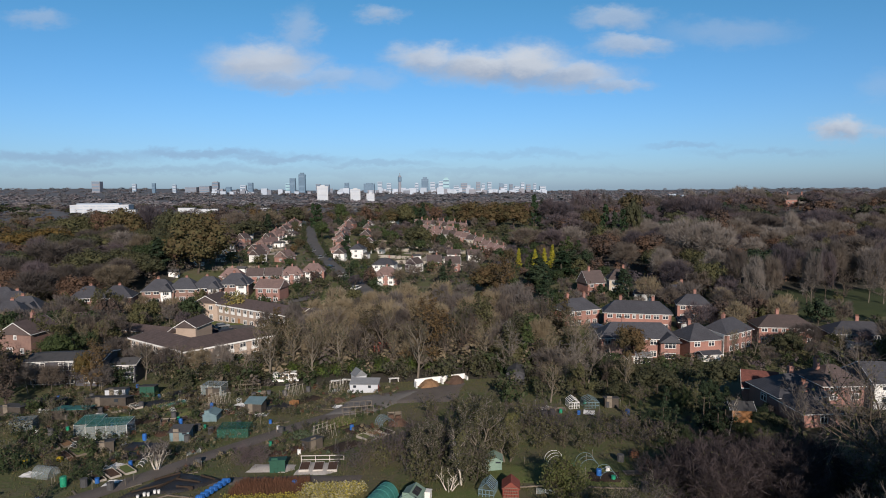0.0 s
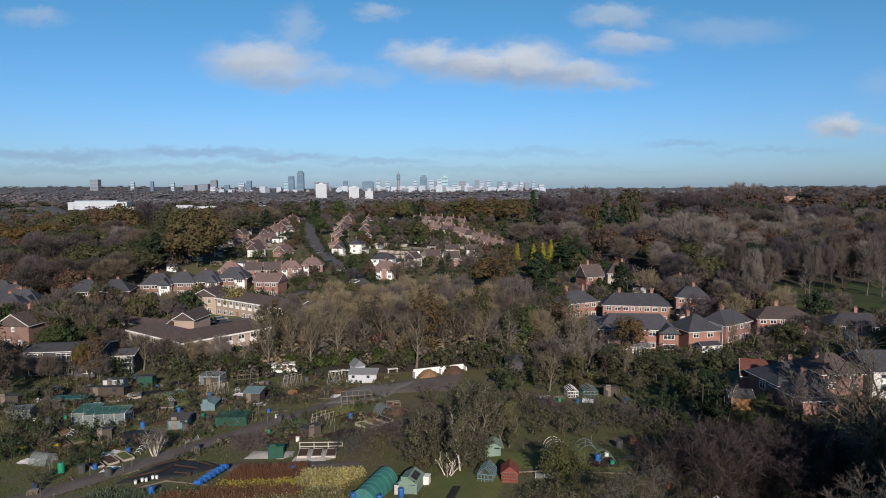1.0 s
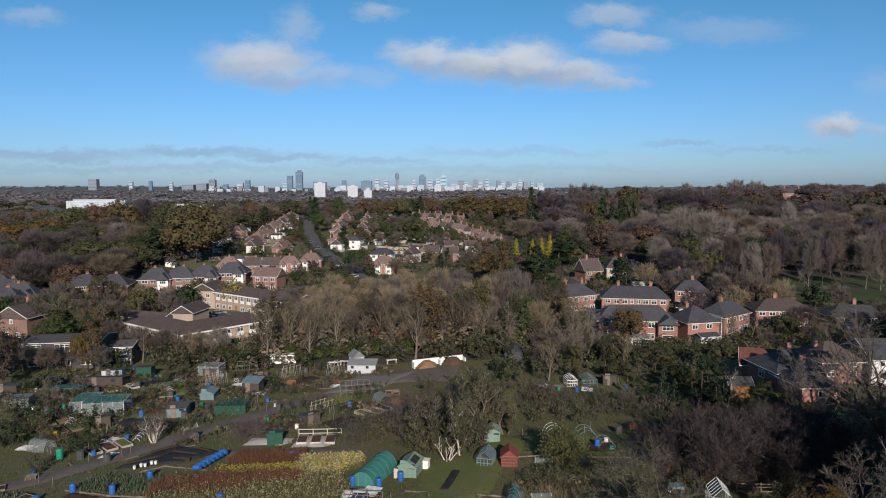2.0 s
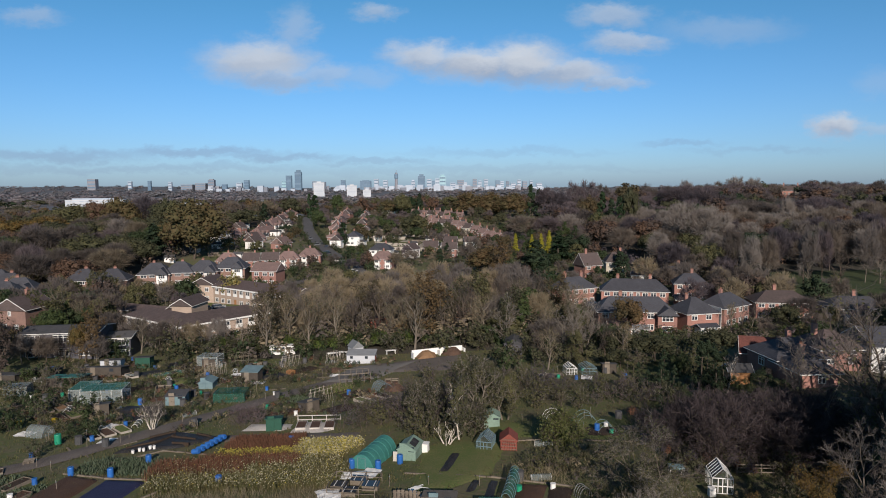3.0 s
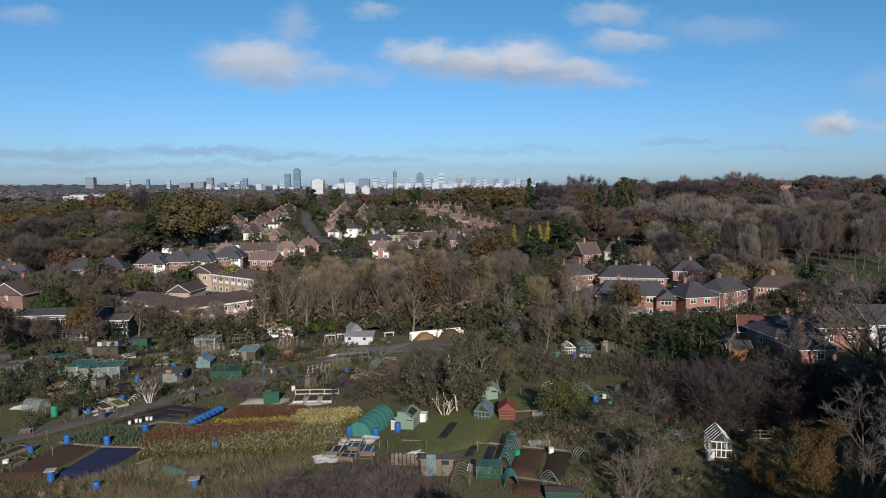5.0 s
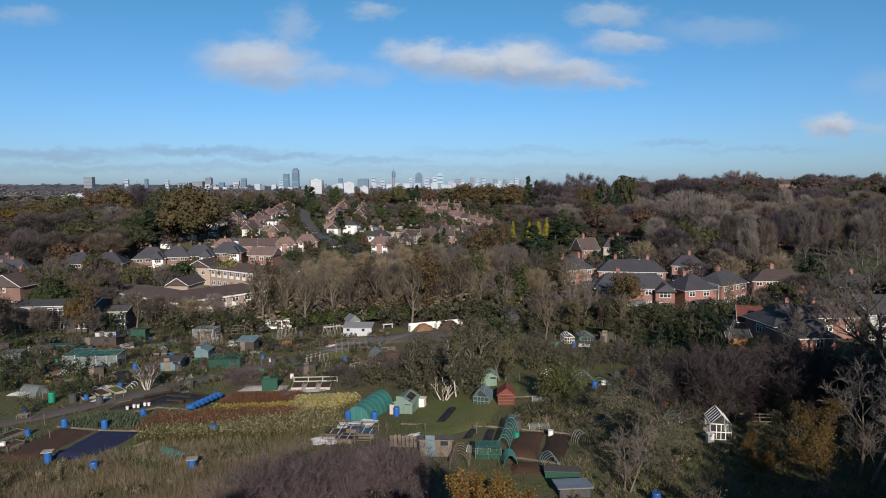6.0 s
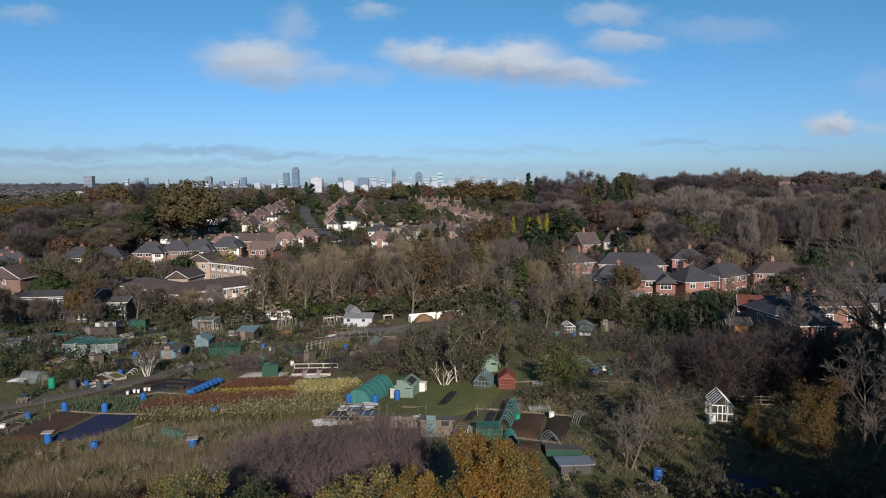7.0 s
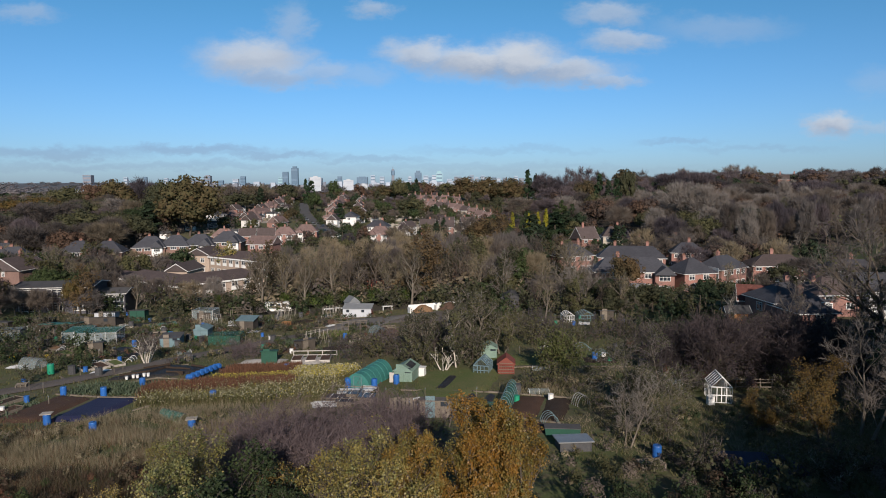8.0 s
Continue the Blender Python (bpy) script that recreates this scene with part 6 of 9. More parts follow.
stand(7, lambda x, y: x > 28, (28, 120, 120, 208), 56, brown + [("oak_b", 4), ("bush_d", 8), ("bush_b", 9), ("bush_a", 3)], 0.35, 0.6, 2.6, "garden trees round the brick houses")


def far_trees(name, seed, n, where, tall, clump, per, material, label, far=False, full=True):
    """A wood too far off to count: domes of leaf sprays, in one mesh."""
    rng = np.random.default_rng(seed)
    pts = []
    while len(pts) < n:
        p = where(rng)
        if p is not None:
            pts.append(p)
    C0 = np.array(pts)
    h = tall[0] + (tall[1] - tall[0]) * rng.random(n)
    r = h * (0.28 + 0.14 * rng.random(n))
    q = rng.normal(size=(n, per, 3))
    q = unit(q) * (0.55 + 0.5 * rng.random((n, per, 1)))
    q[..., 2] = np.abs(q[..., 2]) * 1.25 - 0.35
    z = ground(C0[:, 0], C0[:, 1])
    centre = np.stack([C0[:, 0], C0[:, 1], z + h * 0.55], 1)
    P = centre[:, None] + q * np.stack([r, r, h * 0.45], 1)[:, None]
    lo = centre - np.array([0, 0, 1.0]) * (h * 0.2)[:, None]
    V, F = leaves(rng, P.reshape(-1, 3), np.repeat(clump * h / 12 * np.clip(C0[:, 1] / 1300, 0.42, 1.7) if far else clump * h / 12, per)[:, None] * np.ones((n * per, 1)), np.repeat(lo, per, 0), 2.6, 1.4)
    if full:   # boughs that close the crown
        th, ph = np.radians([12, 40, 68, 96, 124]), np.arange(9) / 9 * 2 * np.pi
        d = np.stack([np.sin(th)[:, None] * np.cos(ph), np.sin(th)[:, None] * np.sin(ph), np.cos(th)[:, None] + 0 * ph], -1).reshape(-1, 3)
        B = centre[:, None] + d * (0.26 + 0.36 * rng.random((n, len(d), 1))) * np.stack([r, r, h * 0.45], 1)[:, None]
        i, j = np.arange(4)[:, None], np.arange(9)[None, :]
        f = np.stack([i * 9 + j, (i + 1) * 9 + j, (i + 1) * 9 + (j + 1) % 9, i * 9 + (j + 1) % 9], -1).reshape(-1, 4)
        V, F = join((V, F), (B.reshape(-1, 3), (f[None] + (np.arange(n) * len(d))[:, None, None]).reshape(-1, 4)))
    me = mesh_np(name, V, F, M[material])
    me.polygons.foreach_set("use_smooth", np.ones(len(F), bool))
    tagged(new(name, me), label, "woodland", kind="stuff")


def band(x0, x1, y0, y1, ok=lambda x, y: True):
    def pick(rng):
        y = y0 + (y1 - y0) * rng.random()
        x = (x0 + (x1 - x0) * rng.random()) * y
        return (x, y) if ok(x, y) else None
    return pick


left = band(-0.72, -0.20, 300, 520, lambda x, y: x < -100)
right = band(0.08, 0.72, 300, 580, lambda x, y: x > 62 and not (abs(x / y - 0.517) < 0.036 and 350 < y < 530))
crest = band(-0.30, 0.12, 430, 640, lambda x, y: y > 470 or abs(x + 76) > 12)


def r_any(x, y):
    """True on an open half of the slope's plots."""
    return int(x * 0.31 + y * 0.17) % 3 == 0


beyond = band(-0.74, 0.74, 640, 1250)
grove("wood_beyond", 606, 420, beyond, [("brown", 5), ("olive", 4), ("purple", 5), ("russet", 1), ("cedar", 1), ("grey", 3)], (9, 13), (8, 13), wood_kinds(540, 8, 16, 1.9, 0.16), "far woodland in olive and brown below the city", 0.62)
garden = band(-0.26, 0.1, 300, 440, lambda x, y: -85 < x < 60 and off_road(x, y, 7.0) and (abs(x + 15) < 24 or r_any(x, y)))
near_left = band(-0.72, -0.30, 204, 330, lambda x, y: x < -104 - 0.02 * (y - 200))
near_right = band(0.22, 0.74, 202, 340, lambda x, y: x > 70 and not (84 < x < 168 and y < 217))
grove("wood_left", 600, 95, near_left, [("olive", 7), ("brown", 4), ("russet", 2), ("green", 2), ("straw", 2), ("oak", 3), ("purple", 1)], (8, 12), (4.5, 7.5), WOOD, "autumn wood of brown and olive trees")
grove("wood_left", 601, 150, left, [("olive", 6), ("brown", 4), ("russet", 2), ("oak", 3), ("purple", 2), ("straw", 2)], (9, 14), (5.5, 9), WOODFAR, "autumn wood in brown and olive on the far hillside")
grove("wood_right", 602, 110, near_right, [("brown", 5), ("grey", 4), ("purple", 4), ("olive", 2), ("russet", 2), ("cedar", 1)], (8, 12), (4.0, 6.5), WOOD, "tall leafless wood above the park")
grove("wood_right", 603, 260, right, [("purple", 7), ("brown", 5), ("russet", 3), ("grey", 2), ("olive", 1), ("oak", 1), ("cedar", 1)], (9, 13), (5.5, 9), WOODFAR, "brown leafless wood climbing the ridge")
grove("wood_crest", 604, 190, crest, [("olive", 4), ("green", 3), ("purple", 2), ("straw", 3), ("brown", 2), ("oak", 3), ("russet", 2)], (7, 11), (4, 7), WOODFAR, "trees along the crest of the suburb")

HOMES = [(o.location.x, o.location.y) for o in bpy.data.objects if o.parent is None and o.name.startswith(("house", "flats", "bungalow", "garage"))]


def open_ground(x, y, gap=6.5):
    return off_road(x, y, 5.0) and all((x - a) ** 2 + (y - b) ** 2 > gap * gap for a, b in HOMES)


grove("garden_trees", 605, 120, lambda rng: (lambda p: p if p and open_ground(p[0], p[1], 5.5) else None)(garden(rng)), [("olive", 4), ("green", 3), ("brown", 4), ("purple", 2), ("oak", 1), ("cedar", 1)], (4.0, 7.5), (1.8, 3.6), WOODFAR, "garden trees between distant houses", 0.7)
west = band(-0.72, -0.30, 208, 420, lambda x, y: x < -95)
east = band(0.16, 0.74, 200, 520, lambda x, y: x > 64 and not (84 < x < 168 and y < 214))
belt = band(-0.3, 0.2, 126, 190, lambda x, y: abs(x + 4) < 32)
street = band(0.15, 0.72, 118, 215, lambda x, y: x > 24 and open_ground(x, y, 8.0) and not (84 < x < 166 and 166 < y < 214) and abs(y - 158) > 4)
estate = band(-0.70, -0.18, 120, 222, lambda x, y: open_ground(x, y, 8.0) and not (-68 < x < -48 and 168 < y < 190))
slope = band(-0.36, 0.24, 205, 430, lambda x, y: open_ground(x, y, 6.0))
for k, (m, n, pick, tall) in enumerate((("twig", 420, west, (3.0, 5.5)), ("olive", 200, west, (3.0, 5.5)), ("russet", 160, west, (3.0, 5.5)),
                                       ("purpletwig", 520, east, (3.0, 5.5)), ("russet", 260, east, (3.0, 5.5)), ("olive", 160, east, (3.0, 5.5)),
                                       ("goldtwig", 240, belt, (3.0, 5.5)), ("olive", 110, belt, (2.5, 4.5)), ("twig", 160, belt, (3.0, 6.0)),
                                       ("olive", 300, street, (1.2, 2.6)), ("twig", 200, street, (1.2, 2.8)), ("green", 220, street, (1.2, 2.6)), ("purpletwig", 100, street, (1.2, 2.6)),
                                       ("olive", 420, estate, (1.4, 3.4)), ("goldtwig", 180, estate, (1.6, 3.6)), ("green", 200, estate, (1.2, 3.2)), ("twig", 120, estate, (1.6, 3.4)),
                                       ("olive", 620, slope, (1.0, 2.8)), ("green", 560, slope, (1.0, 3.0)), ("twig", 420, slope, (1.2, 3.4)), ("purpletwig", 260, slope, (1.2, 3.4)), ("russet", 120, slope, (1.2, 3.0)))):
    far_trees("undergrowth", 200 + k, n, pick, tall, 1.6, 34, m, "brown and green undergrowth of hedges and shrubs", full=False)
stand(8, lambda x, y: open_ground(x, y, 7.0), (-128, -70, 148, 190), 46, [("oak_b", 4), ("bare_a", 4), ("bare_c", 3), ("oak_c", 1), ("bare_b", 3), ("oak_d", 1)], 0.62, 0.9, 3.4, "trees in front of the tiled houses")
stand(10, lambda x, y: open_ground(x, y, 6.5), (56, 84, 150, 206), 22, brown + [("oak_c", 2), ("oak_b", 2)], 0.6, 0.9, 4.0, "trees round the upper brick houses")
for x, y, s, k in ((-71.5, 118.0, 0.42, "bare_d"), (-66.5, 118.5, 0.40, "bare_d"), (-73, 119, 1.2, "bush_c"), (-70, 118.5, 1.3, "bush_c"), (-66.2, 119, 1.2, "bush_c"), (-62, 121, 1.2, "bush_a"), (-58.5, 121.5, 1.2, "bush_d")):
    one(k, x, y, s, x * 29, "bare trees before the grey terrace")
for (ax, ay), (bx, by) in zip(ROAD[:-1], ROAD[1:]):
    d = math.hypot(bx - ax, by - ay)
    for k in range(int(d / 3.2)):
        for e in (-4.3, 4.3):
            if (k * 7 + int(ax)) % 5:
                q = k * 3.2 / d
                HEDGES.append((("bush_d", "bush_b", "bush_d", "bush_a")[k % 4], ax + q * (bx - ax) - e * (by - ay) / d, ay + q * (by - ay) + e * (bx - ax) / d, k * 1.7, 0.55 + 0.08 * (k % 5)))
r = random.Random(62)
for a, b in HOMES:
    if b > 185:
        for k in range(2 if a < -45 and b < 235 else 1):
            HEDGES.append((r.choice(("bush_d", "bush_b", "bush_a", "bush_d")), a + r.uniform(-4, 4), b - r.uniform(6.0, 8.5), r.uniform(0, 6.28), r.uniform(0.9, 1.5)))
for x, y, s, k in ((-99, 193, 0.5, "oak_b"), (-93, 198, 0.42, "oak_d"), (-84, 201, 0.45, "bare_a"), (-78, 203, 0.4, "oak_b"), (-70, 205, 0.46, "oak_d"), (-63, 210, 0.4, "bare_a"), (-56, 217, 0.42, "oak_b"), (-48, 221, 0.4, "oak_d"), (-109, 188, 0.6, "oak_a"), (-117, 178, 0.6, "oak_b"), (-95, 168, 0.7, "oak_c"), (-79, 138, 0.5, "cone_b"), (-76, 142, 0.6, "cone_b"), (-97, 138, 0.7, "oak_a"),
                   (74, 118, 0.6, "bare_a"), (82, 124, 0.62, "oak_b"), (70, 126, 0.5, "bare_c"), (88, 130, 0.6, "bare_a"), (78, 134, 0.5, "oak_b"), (94, 124, 0.66, "bare_b"), (66, 117, 0.5, "oak_d"), (86, 137, 0.45, "bare_d"), (60, 124, 0.45, "bare_a"), (97, 134, 0.6, "oak_c")):
    BACK.append((k, x, y, x, s))
r = random.Random(61)
for k in range(34):
    x, y = r.uniform(10, 60), r.uniform(196, 246)
    if open_ground(x, y, 8.0):
        BACK.append((r.choice(("oak_b", "oak_d", "cone_b", "cone_a", "bare_a", "oak_c", "oak_d")), x, y, r.uniform(0, 6.28), r.uniform(0.34, 0.56)))
for x, y, s, k in ((82, 160, 0.75, "bare_b"), (88, 157, 0.8, "pine"), (95, 160, 0.7, "bare_a"), (108, 158, 0.7, "bare_a"), (78, 166, 0.7, "oak_c")):
    BACK.append((k, x, y, x, s))
for k in range(46):
    x, y = r.uniform(14, 64), r.uniform(268, 340)
    if open_ground(x, y, 8.0):
        BACK.append((r.choice(("oak_b", "oak_d", "cone_b", "bare_a", "bare_d", "oak_c", "bare_c", "oak_a")), x, y, r.uniform(0, 6.28), r.uniform(0.5, 0.85)))
for x, y, s, k in ((22, 244, 0.62, "oak_d"), (27, 247, 0.5, "cone_b"), (33, 246, 0.45, "oak_d"), (38, 248, 0.5, "cone_b"), (45, 250, 0.7, "cone_b"), (50, 247, 0.7, "oak_b"), (18, 236, 0.6, "bare_a"), (56, 244, 0.75, "oak_c"), (24, 228, 0.5, "oak_b"), (40, 232, 0.5, "oak_d"), (54, 256, 0.9, "cone_a")):
    BACK.append((k, x, y, x, s))
LOOK = dict(bare_a="brown", bare_b="grey", bare_c="brown", bare_d="purple", bare_e="straw", oak_a="oak", oak_b="olive", oak_c="russet", oak_d="green", oak_e="yellow", poplar="poplar", pine="cedar", cone_a="cedar", cone_b="green")
join_trees("back_trees", [(LOOK[k], x, y, a, 9.5 * s, 3.8 * s * (0.35 if k == "poplar" else 1.0)) for k, x, y, a, s in BACK], WOODFAR, "mixed bare and leafy trees among the houses")
r = random.Random(77)
THIN = []
for k in range(54):
    y = r.uniform(128, 184)
    x = r.uniform(-34, 24) - (y - 128) * 0.08
    if free(x, y, 2.4):
        THIN.append((r.choice(("straw", "straw", "grey", "brown")), x, y, r.uniform(0, 6.28), r.uniform(6.0, 8.6), r.uniform(2.0, 3.0)))
join_trees("belt_saplings", THIN, WOOD, "slender straw-brown saplings filling the belt of trees")
ob = plant("tree", WOOD["amber"], -64.0, 119.5, 30, 1.0, "small upright tree in gold leaf", "tree")
ob.scale = (1.75 / 6, 1.75 / 6, 6.3 / 14)
for x, y, s, k in ((-56.2, 126.4, 0.56, "bare_e"), (-55.0, 129.0, 0.5, "bare_d")):
    one(k, x, y, s, x * 29, "bare trees before the grey terrace")


def deep(rng):
    y = 1150 * (4800 / 1150) ** rng.random()
    return (rng.uniform(-0.74, 0.74) * y, y)


# clumps in the haze-tinted colours
CLUMP = dict(clump=dome(560, base=0.0, lobes=7, per=12, size=1.7, leafmat="farwood"), bare=dome(561, base=0.0, lobes=7, per=12, size=1.7, leafmat="hazebare"))
grove("woodland_distance", 607, 1250, deep, [("clump", 1), ("bare", 1)], (9, 15), (12, 26), CLUMP, "haze-tinted brown woodland reaching to the horizon", 0.5)


# ---- allotments: cover of the ground ----
def tufts(name, seed, n, spots, height, width, material, label, spread=0.25, blades=7, lean=0.35, rough=-9.0):
    """Grass or stalks too many to count, as bent blades in one mesh. spots: boxes (x0, x1, y0, y1)."""
    rng = np.random.default_rng(seed)
    area = np.array([(b[1] - b[0]) * (b[3] - b[2]) for b in spots], float)
    pick = rng.choice(len(spots), n, p=area / area.sum())
    B = np.array(spots, float)[pick]
    x = B[:, 0] + (B[:, 1] - B[:, 0]) * rng.random(n)
    y = B[:, 2] + (B[:, 3] - B[:, 2]) * rng.random(n)
    keep = np.ones(n, bool)
    for a, b, r in clear_spots:
        keep &= (x - a) ** 2 + (y - b) ** 2 > r * r
    for (ax, ay), (bx, by) in zip(TRACK[:-1], TRACK[1:]):
        t = np.clip(((x - ax) * (bx - ax) + (y - ay) * (by - ay)) / ((bx - ax) ** 2 + (by - ay) ** 2), 0, 1)
        keep &= (x - ax - t * (bx - ax)) ** 2 + (y - ay - t * (by - ay)) ** 2 > 2.6
    patchy = np.sin(x * 0.9 + 1.3 * np.sin(y * 0.7)) + np.sin(y * 1.1 + 1.7 * np.sin(x * 0.5))
    keep &= patchy > rough - 2.2 * rng.random(n)
    x, y = x[keep], y[keep]
    x, y = np.repeat(x, blades) + rng.normal(0, spread, len(x) * blades), np.repeat(y, blades) + rng.normal(0, spread, len(y) * blades)
    P = np.stack([x, y, ground(x, y) - 0.03], 1)
    h = height * (0.5 + 0.8 * rng.random(len(x)))
    D = np.stack([rng.normal(0, lean, len(x)), rng.normal(0, lean, len(x)), np.ones(len(x))], 1)
    Q = P + unit(D) * h[:, None]
    V, F = slivers(rng, P, Q, width, width * 0.35)
    ob = tagged(new(name, mesh_np(name, V, F, M[material])), label, "grass", kind="stuff")
    return Q


def heads(name, seed, Q, size, share, material, label):
    rng = np.random.default_rng(seed)
    C = Q[rng.random(len(Q)) < share]
    V, F = leaves(rng, C, size, np.array([0, 300.0, 0]), 0.5, 1.3)
    tagged(new(name, mesh_np(name, V, F, M[material])), label, "plants", kind="stuff")


TRACK = [(-62, 55), (-48, 64.5), (-41, 69.5), (-34.5, 78.5), (-29.7, 85.7), (-21.5, 97.7), (-16.2, 104.3)]
clear_spots = [(-7, 67.5, 3.2), (-3.5, 68.5, 2.2), (7, 70, 1.8), (4.6, 71, 1.6), (5.9, 78, 1.4), (24, 59, 2.4), (0.8, 66, 2.2), (3.5, 59, 2.2), (7.6, 56.5, 3.6), (-30, 61, 3.4)]
tufts("rough_grass", 1, 8000, [(-62, 45, 42, 122)], 0.28, 0.03, "greengrass", "rough tussocky grass between the plots")
tufts("dry_grass", 2, 9000, [(-36, -15, 42, 54), (-30, -22, 46, 57), (-40, -30, 45, 52), (-20, -12, 46, 58)], 0.50, 0.009, "straw", "tall bleached dry grass", 0.22, 11, 0.35, 0.9)
tufts("dead_stems", 7, 1500, [(-38, -14, 41, 56)], 0.55, 0.012, "stalk", "brown dead weed stems in the meadow", 0.4, 7, 0.5, 0.9)
tufts("dark_bents", 9, 3000, [(-40, -16, 34, 44.5)], 0.75, 0.012, "bramble", "dark brown bents below the meadow", 0.3, 9, 0.5, -1.0)
tufts("pale_plumes", 8, 900, [(-28, -19, 52, 58), (-22, -15, 47, 51), (-34, -27, 47, 50)], 0.8, 0.010, "straw", "pale feathery grass plumes", 0.3, 12, 0.4, 0.6)
tufts("green_tussocks", 3, 3000, [(-40, -13, 38, 56)], 0.36, 0.020, "greengrass", "green grass among the dry stems", 0.4, 9, 0.6, 0.6)
tufts("dry_reeds", 4, 620, [(-20, -8, 57, 60.5), (-26, -18, 56, 60), (-4.2, -1.6, 52, 55), (-14, -10, 56, 60), (6.5, 11, 60.5, 64), (8, 13, 62, 66), (13, 15, 55, 60)], 0.62, 0.012, "straw", "straw-coloured canes and stalks", 0.35, 8, 0.4)
tufts("path_weeds", 5, 1500, [(-60, -15, 80, 120)], 0.35, 0.018, "straw", "faded weeds along the plots", 0.4, 8, 0.8, 0.4)
tufts("scrub_weeds", 6, 2600, [(10, 34, 42, 78)], 0.42, 0.014, "straw", "tangled dead weeds", 0.5, 8, 0.8, 0.4)
# the flower field
q = tufts("flower_stalks", 10, 2600, [(-27.5, -9.2, 60.5, 68)], 0.75, 0.030, "greengrass", "grey-green plants in seed", 0.25, 6, 0.2)
heads("seed_heads", 11, q, 0.075, 0.5, "cream", "pale dry seed heads over the field")
heads("field_flowers", 19, q, 0.08, 0.10, "bloom", "yellow flowers scattered through the field")
q = tufts("yellow_plants", 12, 1500, [(-15, -8.6, 68, 73)], 0.75, 0.03, "greengrass", "leafy plants with yellow flowers", 0.25, 7, 0.2)
heads("yellow_flowers", 13, q, 0.10, 0.5, "bloom", "yellow flowers in full bloom")
heads("pale_flowers", 14, q, 0.10, 0.5, "cream", "cream flowers among the yellow")
q = tufts("red_stalks", 15, 1500, [(-22.6, -15, 70.8, 75)], 0.85, 0.035, "stalk", "rows of red-brown withered stalks", 0.2, 7, 0.12)
q = tufts("row_flowers", 16, 700, [(-23, -15, 68, 70.5)], 0.7, 0.03, "greengrass", "plants with ochre flowers", 0.2, 7, 0.2)
heads("ochre_flowers", 17, q, 0.10, 0.6, "bloom", "ochre flowers in a row")
q = tufts("dark_stalks", 18, 1700, [(-28, -19, 64, 67.5), (-24, -14, 66, 68.5)], 0.9, 0.03, "stalk", "withered brown flower stems", 0.25, 7, 0.15)
tufts("leeks", 20, 300, [(-36, -30.5, 66, 70), (-31.5, -28.4, 65.5, 69.5)], 0.5, 0.05, "leek", "rows of blue-green leeks and cabbages", 0.22, 8, 0.5)
tufts("cabbages", 21, 260, [(-45, -36, 58, 63), (-46, -40, 62, 66)], 0.4, 0.07, "leek", "low cabbages under nets", 0.25, 8, 0.8)



def weeds(name, seed, n, box, tall, material, label, ok=lambda x, y: True):
    """Low leafy clumps on the plots, joined."""
    def pick(rng):
        x, y = rng.uniform(box[0], box[1]), rng.uniform(box[2], box[3])
        near_track = any(math.hypot(x - ax - t * (bx - ax), y - ay - t * (by - ay)) < 2.0 for (ax, ay), (bx, by) in zip(TRACK[:-1], TRACK[1:]) for t in (0, 0.25, 0.5, 0.75, 1))
        clump = math.sin(x * 0.55 + 1.1 * math.sin(y * 0.43)) + math.sin(y * 0.61 + 1.4 * math.sin(x * 0.37)) > 0.15 - 0.5 * rng.random()
        return (x, y) if clump and ok(x, y) and not near_track and all((x - a) ** 2 + (y - b) ** 2 > q * q for a, b, q in clear_spots) else None
    far_trees(name, seed, n, pick, tall, 1.5, 44, material, label, full=False)


for k, (mt, n) in enumerate((("olive", 420), ("green", 330), ("straw", 300), ("twig", 260), ("leek", 160), ("stalk", 140))):
    weeds("plot_weeds", 300 + k, n, (-68, -8, 79, 121), (0.35, 1.1), mt, "weeds and old crops on the western plots", lambda x, y: not (x > -27 and y < 84))
for k, (mt, n) in enumerate((("twig", 80), ("olive", 70), ("goldtwig", 90), ("green", 40))):
    weeds("plot_brambles", 330 + k, n, (-68, -10, 79, 121), (0.6, 1.3), mt, "brambles and overgrown fruit bushes on the plots", lambda x, y: not (x > -29 and y < 85))
for k, (mt, n) in enumerate((("olive", 220), ("twig", 200), ("straw", 120), ("green", 120))):
    weeds("plot_weeds", 310 + k, n, (6, 34, 40, 82), (0.3, 1.0), mt, "weeds and brambles on the eastern plots", lambda x, y: not (x < 12 and 49 < y < 62) and not (3 < x < 23 and 69 < y < 82))
for k, (mt, n) in enumerate((("olive", 40), ("straw", 150), ("green", 20))):
    weeds("plot_weeds", 320 + k, n, (-46, -12, 38, 57), (0.3, 0.9), mt, "tussocks and weeds in the dry grass", lambda x, y: not (x < -30 and y > 56))
def brambles(name, seed, n, box, tall, material, label, per=300):
    """Mounds of bramble in one mesh."""
    far_trees(name, seed, n, lambda rng: (rng.uniform(box[0], box[1]), rng.uniform(box[2], box[3])), tall, 0.70, per, material, label, full=False)


for k, (mt, n) in enumerate((("bramble", 46), ("green", 12), ("stalk", 24), ("olive", 14))):
    brambles("bramble_bank", 340 + k, n, (-40, -17.5, 33, 43.0), (0.8, 1.7), mt, "dark tangle of brambles along the meadow's edge")
for k, (mt, n) in enumerate((("bramble", 60), ("olive", 50), ("twig", 40))):
    brambles("bramble_bank", 346 + k, n, (8, 34, 31, 43), (0.8, 1.9), mt, "dark tangle of brambles below the plots")
